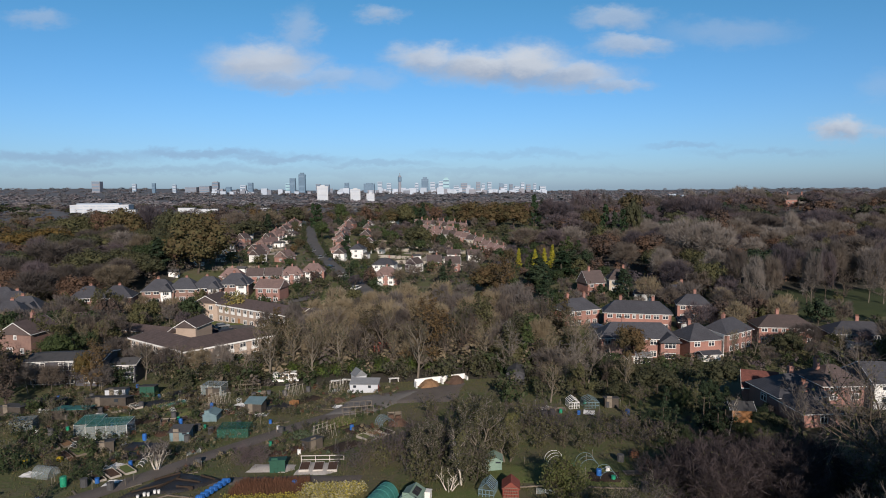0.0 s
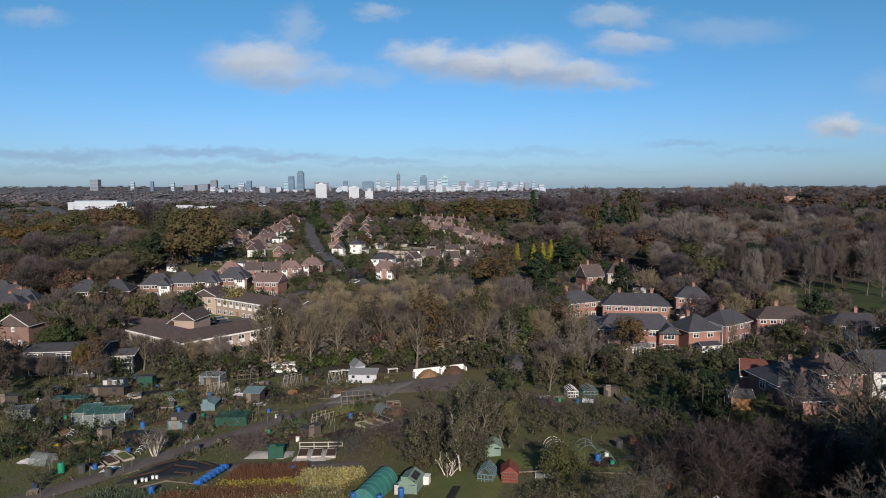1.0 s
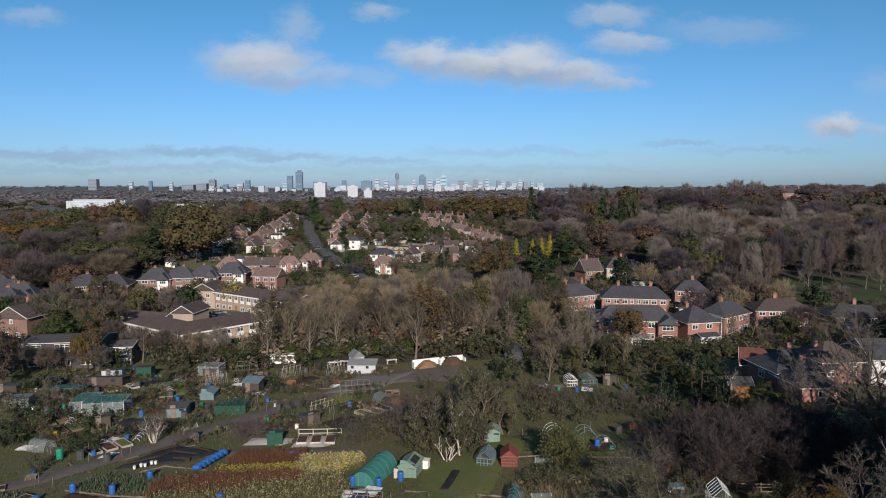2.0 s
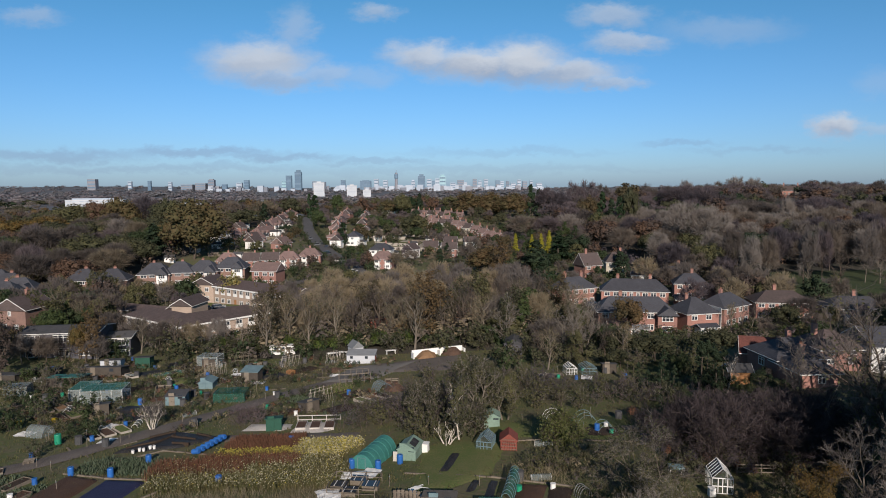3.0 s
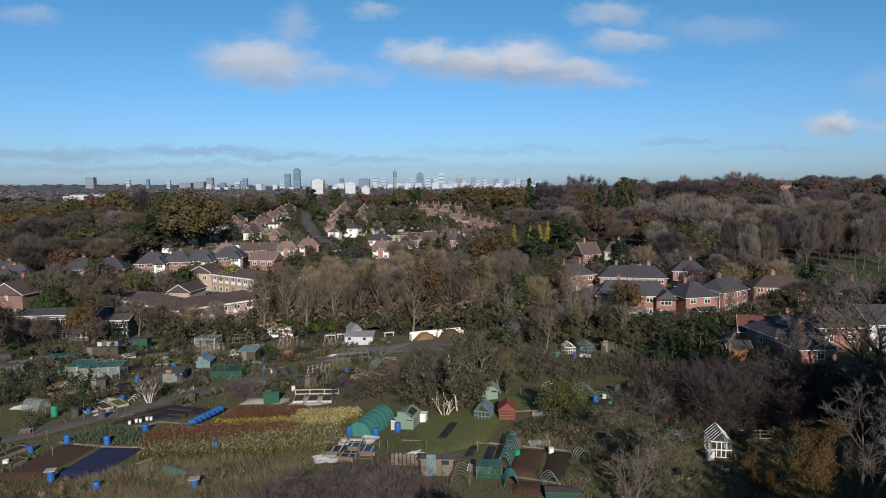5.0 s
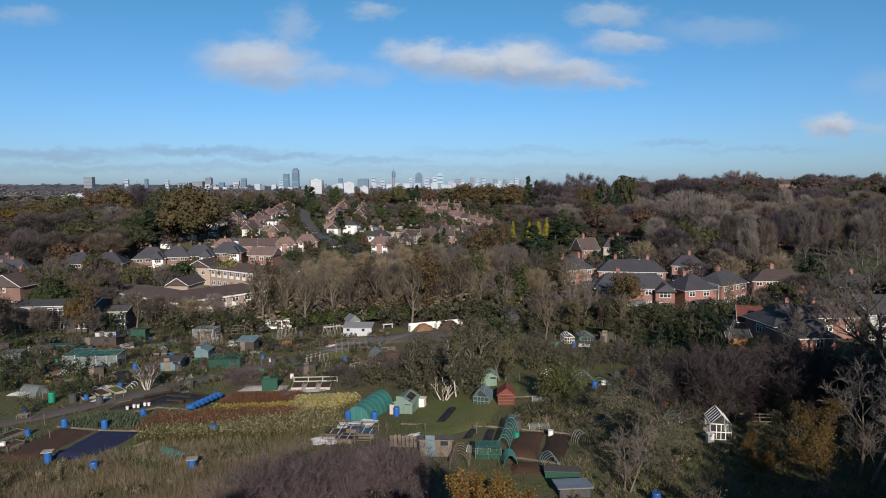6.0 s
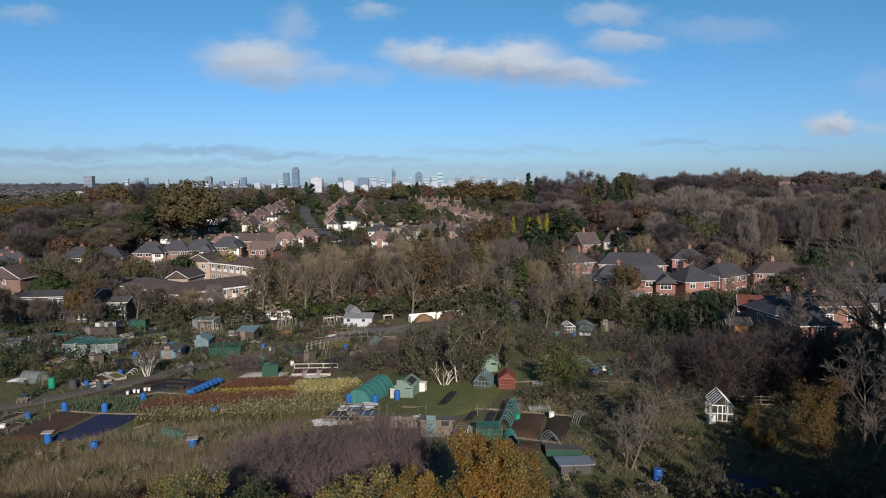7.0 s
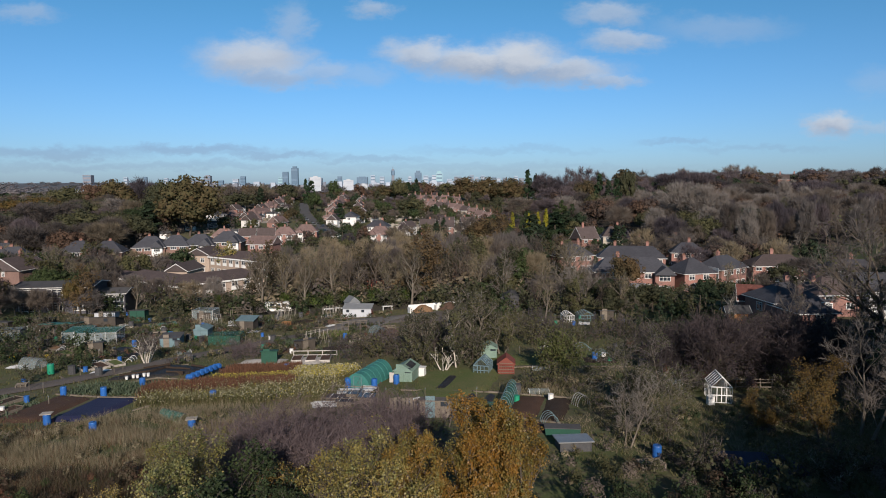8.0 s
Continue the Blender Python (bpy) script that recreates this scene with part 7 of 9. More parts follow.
for k, (mt, n) in enumerate((("bramble", 36), ("twig", 40), ("purpletwig", 60), ("stalk", 24))):
    brambles("thicket_floor", 350 + k, n, (22, 46, 60, 80), (0.9, 1.9), mt, "dim purplish thicket in the shaded gardens")
# dark cover hides sunlit grass where the hollow should lie in shade
for k, (mt, n) in enumerate((("dark", 90), ("twig", 24), ("purpletwig", 30))):
    brambles("thicket_floor", 360 + k, n, (26, 46, 79, 96), (0.7, 1.6), mt, "dark ivy and brambles standing in for shade on the garden floor")
for k, (mt, n) in enumerate((("hedgegreen", 46), ("green", 26), ("olive", 22))):
    brambles("green_hedge", 354 + k, n, (-42, -2, 126.6, 130), (2.0, 3.8), mt, "bright green bramble hedge behind the plots", 330)
plots = "dug and sown allotment plots"
structure("soil_strip", patch([(-27, 75.2), (-9, 74.2), (-9, 77.2), (-26, 78.0)], M["track"], 0.14, wander=0.08), "strip of bare brown earth")
structure("lawn_plot", patch([(-3.2, 56.5), (4.5, 62.3), (8, 74.0), (-1.5, 72)], M["lawn"], 0.13), "mown grass between the sheds")
structure("lawn_strip", patch([(4, 74), (21, 71), (22, 80), (6, 79)], M["lawn"], 0.13), "mown grass round the hoops")


def bed(corners, material, label, lift=0.20, rough=0.4, name="plot"):
    ob = new(name, patch(corners, M[material], lift, 0.6, 0.1 * rough, int(abs(corners[0][0]) * 10), rough))
    return tagged(ob, label, "plot", plots)


def sheet(corners, material, label):
    return bed(corners, material, label, 0.26, 0.14, name="ground_sheet")


sheet([(-32.6, 57.0), (-28.6, 56.6), (-27.6, 63.6), (-32.0, 64.4)], "bluesheet", "dark blue weed sheet stretched over a plot")
sheet([(-0.6, 63.0), (0.9, 63.0), (2.3, 68.5), (0.9, 68.6)], "black", "black weed membrane edged with stones")
sheet([(3.3, 56.4), (4.3, 56.3), (5.2, 61.0), (4.3, 61.1)], "black", "narrow black membrane over a bed")
sheet([(2.0, 58.6), (2.9, 58.5), (3.6, 61.3), (2.8, 61.4)], "black", "short black membrane over a bed")
sheet([(-35.2, 72.0), (-28.6, 73.4), (-24.8, 76.6), (-31.8, 79.8)], "black", "black plastic spread over dug ground")
sheet([(-43.5, 88.0), (-38.0, 87.0), (-37.0, 90.5), (-42.5, 91.0)], "black", "creased black tarpaulin over a plot")
sheet([(-42.5, 84.2), (-37.5, 84.0), (-37.5, 86.8), (-42.5, 87.0)], "black", "black tarpaulin weighed down with boards")
sheet([(-56, 68.5), (-49, 69.5), (-50, 73.5), (-57, 72.5)], "bluesheet", "navy sheet beside the track")
bed([(5.0, 54.4), (7.7, 53.6), (9.4, 59.8), (7.1, 60.3)], "redsoil", "freshly dug red-brown soil")
bed([(7.9, 53.4), (9.6, 52.6), (11.6, 59.0), (9.6, 59.7)], "soil", "dug dark soil with planks")
bed([(5.4, 50.4), (8.2, 50.2), (8.2, 52.6), (5.6, 53.2)], "redsoil", "small dug bed of red soil")
bed([(-37.5, 57.5), (-33.2, 56.8), (-32.6, 64.6), (-36.4, 66.0)], "redsoil", "bare ridged soil beside the blue sheet")
bed([(-48, 55), (-41, 54), (-39, 60), (-47, 61)], "soil", "dug dark vegetable bed")
bed([(15.5, 72.5), (19.5, 72.0), (20.0, 75.5), (15.8, 76)], "soil", "dark bed under low hoops")
# the western plots lie in strips along the track
STRIP = radians(47)
PLOTS = []
r = random.Random(8)


def on_plot(u, v):
    """Plan of the strips: u along the track, v across it."""
    return -35.0 + u * math.cos(STRIP) - v * math.sin(STRIP), 92.0 + u * math.sin(STRIP) + v * math.cos(STRIP)


def oblong(u, v, l, w):
    return [on_plot(u + a * l / 2, v + b * w / 2) for a, b in ((-1, -1), (1, -1), (1, 1), (-1, 1))]


BUILT = [(-36, 92.8, 3.2), (-35.3, 102.4, 2.8), (-29.7, 106.2, 2.8), (-56.5, 102.6, 4.0), (-63, 107, 4), (-54.5, 109.5, 4.5), (-66, 103.5, 3.5), (-55.6, 114.4, 3), (-50.9, 116, 2.4), (-46.4, 94.4, 4.6), (-49.6, 95.6, 4), (-29.3, 94.4, 3.6), (-13.7, 117.4, 4), (-13.2, 103.4, 3.5), (-46.5, 78.4, 2.6), (-40.2, 117.8, 3), (-34.5, 119.4, 3), (-60, 96, 2.6), (-21, 80.4, 6.5), (-14, 80, 4.5), (-29, 76.5, 5.5), (-40, 89, 3.5), (-40, 85.5, 3.5), (-58.5, 79.5, 3.5), (-15, 108, 6.5)]
for u in range(-36, 44, 6):
    for v in (-27.0, -22.8, -18.6, -14.4, -10.2, -6.0, 5.5, 9.7, 13.9, 18.1, 22.3, 26.5, 30.7):
        x, y = on_plot(u, v)
        near_track = any(math.hypot(x - ax - t * (bx - ax), y - ay - t * (by - ay)) < 3.4 for (ax, ay), (bx, by) in zip(TRACK[:-1], TRACK[1:]) for t in (0, 0.2, 0.4, 0.6, 0.8, 1))
        if x < -0.56 * y - 4 or x > -8 or y < 79 or y > 119 or near_track or any((x - a) ** 2 + (y - b) ** 2 < (q * 0.85) ** 2 for a, b, q in BUILT) or (x > -24 and y < 86):
            continue
        PLOTS.append((u + r.uniform(-0.4, 0.4), v + r.uniform(-0.3, 0.3), r.choice(("soil", "redsoil", "beds", "beds", "crops", "crops", "black", "lawn", "canes", "weeds", "soil"))))
for u, v, kind in PLOTS:
    if kind in ("soil", "redsoil", "black", "lawn"):
        bed(oblong(u, v, r.uniform(4.2, 5.4), r.uniform(2.6, 3.6)), kind, {"soil": "dug dark soil plot on the allotments", "redsoil": "raked brown soil plot on the allotments", "lawn": "mown grass plot on the allotments", "black": "plot covered by black plastic sheet"}[kind], 0.17)
    elif kind == "crops":
        bed(oblong(u, v, 5.2, 3.4), "soil", "dark soil plot with rows of winter crops", 0.15)


def crop_rows(name, seed, wanted, height, width, material, label):
    """Rows of crops along the strips, joined."""
    rng = np.random.default_rng(seed)
    some = [p for p in PLOTS if p[2] in wanted]
    pts = [on_plot(u + a, v + b) for n, (u, v, kind) in enumerate(some) if n % 3 == seed % 3 for b in (-1.3, -0.65, 0.0, 0.65, 1.3) for a in np.arange(-2.4, 2.5, 0.34)]
    P = np.repeat(np.array(pts), 9, 0) + rng.normal(0, 0.10, (len(pts) * 9, 2))
    P = np.column_stack([P, ground(P[:, 0], P[:, 1]) + 0.08])
    D = np.column_stack([rng.normal(0, 0.55, (len(P), 2)), np.ones(len(P))])
    tagged(new(name, mesh_np(name, *slivers(rng, P, P + unit(D) * (height * (0.5 + 0.8 * rng.random((len(P), 1)))), width, width * 0.4), M[material])), label, "crops", kind="stuff")


crop_rows("cabbage_rows", 3, ("crops",), 0.45, 0.06, "leek", "rows of blue-green cabbages and leeks")
crop_rows("kale_rows", 4, ("crops",), 0.55, 0.05, "hedgegreen", "rows of bright green kale")
crop_rows("spent_rows", 5, ("crops", "soil"), 0.6, 0.03, "straw", "rows of withered pale stalks")


# ---- allotments: things ----
def gz(x, y):
    return float(ground(x, y))


def see_through(name, base, alpha, rough=0.4):
    m = mat(name, base, None, 0.8, rough, spec=0.4)
    m.node_tree.nodes["Principled BSDF"].inputs["Alpha"].default_value = alpha
    return m


M["pane"] = see_through("greenhouse pane", (0.22, 0.27, 0.28), 0.10, 0.12)
M["roofpane"] = see_through("dirty roof pane", (0.085, 0.095, 0.105), 0.6, 0.2)
M["net"] = see_through("fine teal net", (0.055, 0.20, 0.170), 0.45, 0.7)
M["greynet"] = see_through("fine grey net", (0.24, 0.28, 0.28), 0.42, 0.7)
M["gnet"] = see_through("fine green net", (0.025, 0.12, 0.085), 0.32, 0.7)


def barrel(x, y, s=1.0, material="blue", lid=None, label="", tilt=0.0):
    ob = empty("barrel", x, y, None, 0, label or "upright blue plastic water barrel in the grass", "barrel", "blue barrels")
    part("drum", Mesh().lathe((0, 0, 0), [(0.26, 0), (0.29, 0.04), (0.29, 0.28), (0.305, 0.30), (0.29, 0.32), (0.29, 0.60), (0.305, 0.62), (0.29, 0.64), (0.29, 0.86), (0.26, 0.92), (0.22, 0.92)], 18), M[material], ob)
    if lid:
        part("lid", Mesh().box((0, 0, 0.95), (0.85, 0.75, 0.05), 12), M["palefence"], ob, "pale board laid on top")
    else:
        part("bung", Mesh().lathe((0.1, 0, 0.92), [(0.05, 0), (0.05, 0.03)], 8), M["tyre"], ob)
    ob.scale = (s, s, s)
    return ob


for x, y, lid in ((-36.0, 65.9, None), (-31.8, 65.2, None), (-29.7, 68.8, None), (-32.0, 56.3, "timber"), (-26.7, 53.3, None), (-19.0, 53.1, "timber"), (-20.4, 62.2, None), (17.2, 74.3, None), (14.3, 45.0, None),
                  (-12.9, 94.7, None), (-8.6, 65.4, None), (-6.0, 64.7, None), (-16.3, 73.6, None), (-53.0, 71.0, None), (-39.0, 99.5, None), (-37.5, 108.5, None), (26.5, 96.5, None), (-4.0, 66.2, None), (-41.0, 92.0, None)):
    barrel(x, y, 1.0, "blue", lid, "blue water barrel with a grey board on top" if lid else "")
barrel(-42.9, 75.8, 1.25, "greenplastic", None, "tall bright green plastic compost bin")
for k in range(7):
    ob = barrel(-26.3 + 0.26 * k, 70.9 + 0.72 * k, 0.88, "blue", None, "blue barrel lying on its side in a tight row")
    ob.matrix_world = pose(-26.0 + 0.24 * k, 70.9 + 0.66 * k, gz(-26.0, 71) + 0.42, 78, 0, 68) @ Matrix.Scale(0.95, 4)
for k in range(5):
    ob = empty("bucket", -32.6 + 0.42 * k, 71.6 + 0.34 * k + 0.3 * (k % 2), gz(-32.9 + 0.55 * k, 71.4 + 0.34 * k) + 0.16, 40 * k, "white plastic bucket on the black sheet", "bucket", "white buckets")
    part("pail", Mesh().lathe((0, 0, 0), [(0.13, 0), (0.165, 0.34), (0.15, 0.34)], 12), M["white"], ob)
    part("handle", Mesh().tube([(0.165, 0, 0.32), (0.11, 0, 0.43), (0, 0, 0.47), (-0.11, 0, 0.43), (-0.165, 0, 0.32)], 0.012, 4), M["metal"], ob)


def shed(x, y, rz, w, d, eave, rise, wall, roof, label, flat=False, door="timber", win=True, group="", name="shed"):
    ob = empty(name, x, y, None, rz, label, "shed", group)
    if flat:
        hx, hy = w / 2, d / 2
        part("wall", Mesh().add([(-hx, -hy, -0.3), (hx, -hy, -0.3), (hx, hy, -0.3), (-hx, hy, -0.3), (-hx, -hy, eave), (hx, -hy, eave), (hx, hy, eave - rise), (-hx, hy, eave - rise)],
                               [(0, 1, 5, 4), (1, 2, 6, 5), (2, 3, 7, 6), (3, 0, 4, 7), (4, 5, 6, 7)]), M[wall], ob)
        o = 0.18
        top = [(-hx - o, -hy - o, eave + 0.02), (hx + o, -hy - o, eave + 0.02), (hx + o, hy + o, eave - rise + 0.02), (-hx - o, hy + o, eave - rise + 0.02)]
        part("roof", Mesh().add(top + [(a, b, c + 0.07) for a, b, c in top], [(3, 2, 1, 0), (4, 5, 6, 7), (0, 1, 5, 4), (1, 2, 6, 5), (2, 3, 7, 6), (3, 0, 4, 7)]), M[roof], ob)
    else:
        part("wall", wall_mesh(w, d, eave, rise, True), M[wall], ob).matrix_local = pose(0, 0, 0, 0, 0, 90)
        part("roof", roof_mesh(w, d, eave, rise, 0, 0.15, 0.06), M[roof], ob).matrix_local = pose(0, 0, 0, 0, 0, 90)
        w, d = d, w
    if door:
        dr = part("door", Mesh().box((0, 0, 0.92), (0.75, 0.06, 1.8)).box((0, -0.04, 0.5), (0.7, 0.03, 0.08)).box((0, -0.04, 1.4), (0.7, 0.03, 0.08)), M[door], ob)
        dr.matrix_local = pose(-w * 0.18, -d / 2 - 0.03, 0)
    if win:
        part("window", Mesh().box((w * 0.27, -d / 2 - 0.02, 1.25), (0.6, 0.05, 0.5)), M["glass"], ob)
    for s in (-1, 1):
        part("corner_post", Mesh().box((s * w / 2, -d / 2, eave / 2), (0.08, 0.08, eave)), M[wall], ob)
    return ob


left_sheds = "sheds of the western plots"
gs = shed(-3.1, 68.2, -14, 2.5, 1.8, 1.2, 0.52, "palegreen", "palegreen", "pale green timber shed with panels on its roof", door="palegreen", win=True)
for k in range(2):
    part("solar_panel", Mesh().box((0, 0, 0), (0.7, 0.75, 0.05)), M["black"], gs).matrix_local = pose(0.5, -0.5 + 0.82 * k, 1.56, 0, 30, 0)
part("side_hatch", Mesh().box((-1.05, -1.6, 0.55), (0.45, 0.06, 1.0)), M["concrete"], gs)
box = empty("storage_box", -1.7, 69.6, None, -14, "white plastic storage box behind the shed", "box")
part("body", Mesh().box((0, 0, 0.42), (0.9, 0.8, 0.84), 0, 0.94), M["white"], box)
part("lid", Mesh().box((0, 0, 0.88), (0.96, 0.86, 0.08)), M["white"], box)
red = shed(7.05, 70.1, -6, 1.85, 1.6, 1.15, 0.6, "redpaint", "redpaint", "small red summerhouse with open trellis front", door="", win=False)
for k in range(6):
    part("lattice_bar", Mesh().tube([(-0.78 + 0.31 * k, -1.09, 0.05), (-0.45 + 0.18 * k, -1.09, 1.3)], 0.03, 4), M["redpaint"], red)
for k in range(4):
    part("lattice_rail", Mesh().box((0, -1.10, 0.25 + 0.32 * k), (1.6 - 0.1 * k, 0.05, 0.05)), M["timber"], red)
shed(5.9, 77.9, -4, 1.8, 1.7, 1.3, 0.45, "palegreen", "palegreen", "pale green shed with a felted gable roof", door="", win=True)
ob = shed(-19.6, 79.6, 8, 1.7, 1.4, 1.5, 0.25, "greenpaint", "greenpaint", "dark green metal shed with a pent roof", True, "greenpaint", False)
shed(-0.1, 55.4, -4, 2.5, 2.0, 1.4, 0.45, "timber", "timber", "weathered grey timber shed with pale door", True, "bluegrey", True)
shed(-36.2, 92.8, 6, 2.5, 2.2, 1.3, -0.25, "bluegrey", "felt", "black roofed timber hut with an open side", True, "timber", True, left_sheds)
shed(-35.3, 102.4, 2, 2.6, 2.0, 1.05, 0.4, "bluegrey", "bluegrey", "blue grey ribbed metal shed", False, "bluegrey", False, left_sheds)
shed(-29.7, 106.2, -6, 2.6, 2.2, 1.7, -0.4, "darkwood", "bluegrey", "lean-to shelter with a pale sheet roof", True, "timber", False, left_sheds)
shed(-56.5, 102.6, 4, 5.0, 3.0, 1.6, 0.4, "darkwood", "tealnet", "long shed under a green sheet roof", True, "timber", True, left_sheds)
shed(-63.0, 107.0, 4, 4.6, 3.0, 1.6, 0.5, "darkwood", "felt", "grey felted shed on the plots", True, "timber", True, left_sheds)
shed(-54.5, 109.5, 2, 6.5, 3.2, 1.7, 0.7, "darkwood", "felt", "wide weathered shed with a grey felt roof", True, "timber", True, left_sheds)
shed(-66.0, 103.5, -6, 3.6, 2.6, 1.5, 0.4, "darkwood", "felt", "low dark timber shed", True, "timber", False, left_sheds)
shed(-55.6, 114.4, 6, 3.2, 2.2, 1.6, 0.3, "slabwhite", "felt", "white painted shed with a felt roof", True, "timber", True, left_sheds)
shed(-50.9, 116.0, 3, 2.4, 2.0, 1.9, 0.3, "greenpaint", "felt", "dull green shed by the hedge", True, "greenpaint", False, left_sheds)
shed(13.0, 118.8, -10, 4.5, 3.0, 2.1, 0.8, "greywall", "felt", "black timber shed under the trees", False, "timber", False)
shed(9.2, 47.0, 4, 2.1, 1.5, 0.7, 0.15, "felt", "metal", "low shed roofed with pale corrugated sheet", True, "", False)
shed(25.4, 101.6, -4, 2.0, 1.6, 1.5, 0.3, "darkwood", "felt", "small brown timber store", True, "timber", False)
hut = shed(-13.7, 117.4, -3, 4.8, 2.4, 1.5, -0.45, "slabwhite", "slabgrey", "pale grey site cabin with two small windows", True, "", False, name="site_cabin")
for u in (-1.6, 1.0):
    part("window", Mesh().box((u, -1.22, 1.15), (0.5, 0.05, 0.45)), M["glass"], hut)
part("door", Mesh().box((2.43, 0, 0.8), (0.06, 0.9, 1.5)), M["redpaint"], hut)
van = empty("van", -29.6, 125.4, None, 12, "white van parked beyond the hedge", "van")
part("body", Mesh().box((0, 0, 1.15), (4.6, 1.9, 1.5), 0, 0.95).box((1.9, 0, 0.75), (1.2, 1.85, 0.8)), M["white"], van)
for u in (-1.5, 1.5):
    for v in (-0.95, 0.95):
        part("wheel", Mesh().tube([(u, v - 0.1, 0.33), (u, v + 0.1, 0.33)], 0.33, 14), M["tyre"], van)
for u in (-0.9, 0.2, 1.3):
    part("window", Mesh().box((u, -0.95, 1.5), (0.8, 0.06, 0.5)), M["glass"], van)
wall = empty("bay_wall", -0.6, 120.6, None, 22, "white painted wall of the tipping bays", "wall")
for k in range(3):
    part("panel", Mesh().box((-3.2 + 3.25 * k, 0, 0.4), (3.2, 0.22, 1.5)), M["white"], wall)
for u in (-4.85, 0.1, 4.9):
    part("divider", Mesh().box((u, -0.7, 0.3), (0.2, 1.3, 1.1)), M["white"], wall)


def heap(x, y, r, h, material, label):
    rng = np.random.default_rng(int(abs(x * 7 + y)))
    m = Mesh()
    prof = [(r, -0.2), (r * 0.95, 0.05), (r * 0.7, h * 0.5), (r * 0.4, h * 0.85), (r * 0.1, h)]
    m.lathe((0, 0, 0), prof, 18)
    m.v = [(a * (1 + rng.normal(0, 0.08)), b * (1 + rng.normal(0, 0.08)), c + rng.normal(0, 0.05)) for a, b, c in m.v]
    ob = part("mound", m, M[material])
    ob.matrix_world = pose(x, y, gz(x, y))
    return tagged(ob, label, "heap")


heap(-2.4, 118.6, 1.9, 1.2, "chips", "heap of orange wood chippings against the wall")
heap(2.2, 120.2, 1.9, 1.2, "compost", "dark brown compost heap against the wall")
heap(-6.6, 97.2, 1.6, 0.9, "compost", "mound of brown rotting compost")
heap(-17.5, 111.5, 1.4, 0.6, "compost", "low heap of earth by the yard")


def arches(x, y, rz, w, l, n, h, label, material="white", net=None, name="hoop_tunnel", ends=False, bar=0.022):
    """A row of hoops, with or without a cover."""
    ob = empty(name, x, y, None, rz, label, "hoop tunnel", "hoops over beds")
    arc = [(math.cos(math.pi * k / 12) * w / 2, math.sin(math.pi * k / 12) * h) for k in range(13)]
    for i in range(n):
        v = -l / 2 + l * i / max(1, n - 1)
        part("hoop", Mesh().tube([(a, v, b) for a, b in arc], bar, 5), M[material], ob)
    if net:
        c = Mesh()
        rows = [(-l / 2 + l * i / 8, 0.995 + (0.0 if i % 2 else 0.02)) for i in range(9)]
        c.add([(a * s, v, b * s) for v, s in rows for a, b in arc], [(i * 13 + j, i * 13 + j + 1, (i + 1) * 13 + j + 1, (i + 1) * 13 + j) for i in range(8) for j in range(12)])
        part("cover", c, M[net], ob)
        if ends:
            for v in (-l / 2, l / 2):
                part("end_panel", Mesh().add([(a, v, b) for a, b in arc], [tuple(range(13))]), M[net], ob)
    return ob


tunnel = arches(-6.7, 67.6, -20, 2.5, 5.4, 7, 1.55, "teal netted polytunnel with hoops showing through", "tealnet", "tealnet", "polytunnel", True, 0.045)
part("door_frame", Mesh().tube([(-0.4, -2.74, 0), (-0.4, -2.74, 1.25), (0.4, -2.74, 1.25), (0.4, -2.74, 0)], 0.035, 5), M["bluegrey"], tunnel)
arches(13.2, 79.2, 4, 2.2, 1.6, 3, 1.15, "pale hoops standing over a bed")
arches(16.7, 78.0, 4, 2.2, 2.0, 3, 1.1, "blue grey hoops standing over a bed", "bluegrey")
arches(18.0, 74.2, 4, 2.0, 1.8, 3, 1.1, "pale hoops over a dark bed", "bluegrey")
arches(6.0, 58.6, -14, 1.1, 5.6, 9, 1.15, "hooped cage draped in torn teal net", "bluegrey", "net")
arches(8.5, 52.2, 8, 1.2, 1.1, 4, 0.9, "grey hoops set close together", "bluegrey", bar=0.018)
arches(12.0, 57.4, 20, 1.2, 0.9, 4, 0.95, "pale hoops in the grass", "metal", bar=0.018)
arches(5.5, 52.4, 0, 1.1, 1.3, 4, 1.0, "small teal cloche tunnel", "tealnet", "tealnet")
arches(1.7, 52.8, -6, 1.5, 2.0, 5, 1.25, "bare arched greenhouse frame", "timber")
arches(-21.6, 56.2, 60, 1.0, 2.6, 6, 0.75, "low hoops with bunched teal net", "timber", "net")
arches(-42.5, 61.0, 70, 1.3, 3.4, 5, 0.7, "low teal netted hoops over cabbages", "tealnet", "net")
arches(-40.5, 57.5, 70, 1.3, 3.0, 5, 0.6, "low netted hoops over greens", "tealnet", "net")
arches(-58.5, 79.5, 20, 2.6, 4.5, 6, 1.9, "dark green polytunnel among bushes", "greennet", "greennet", "polytunnel", True, 0.04)
arches(-8.4, 97.0, 30, 2.2, 2.4, 5, 1.3, "wire hoops over a compost bay", "bluegrey", "greynet")


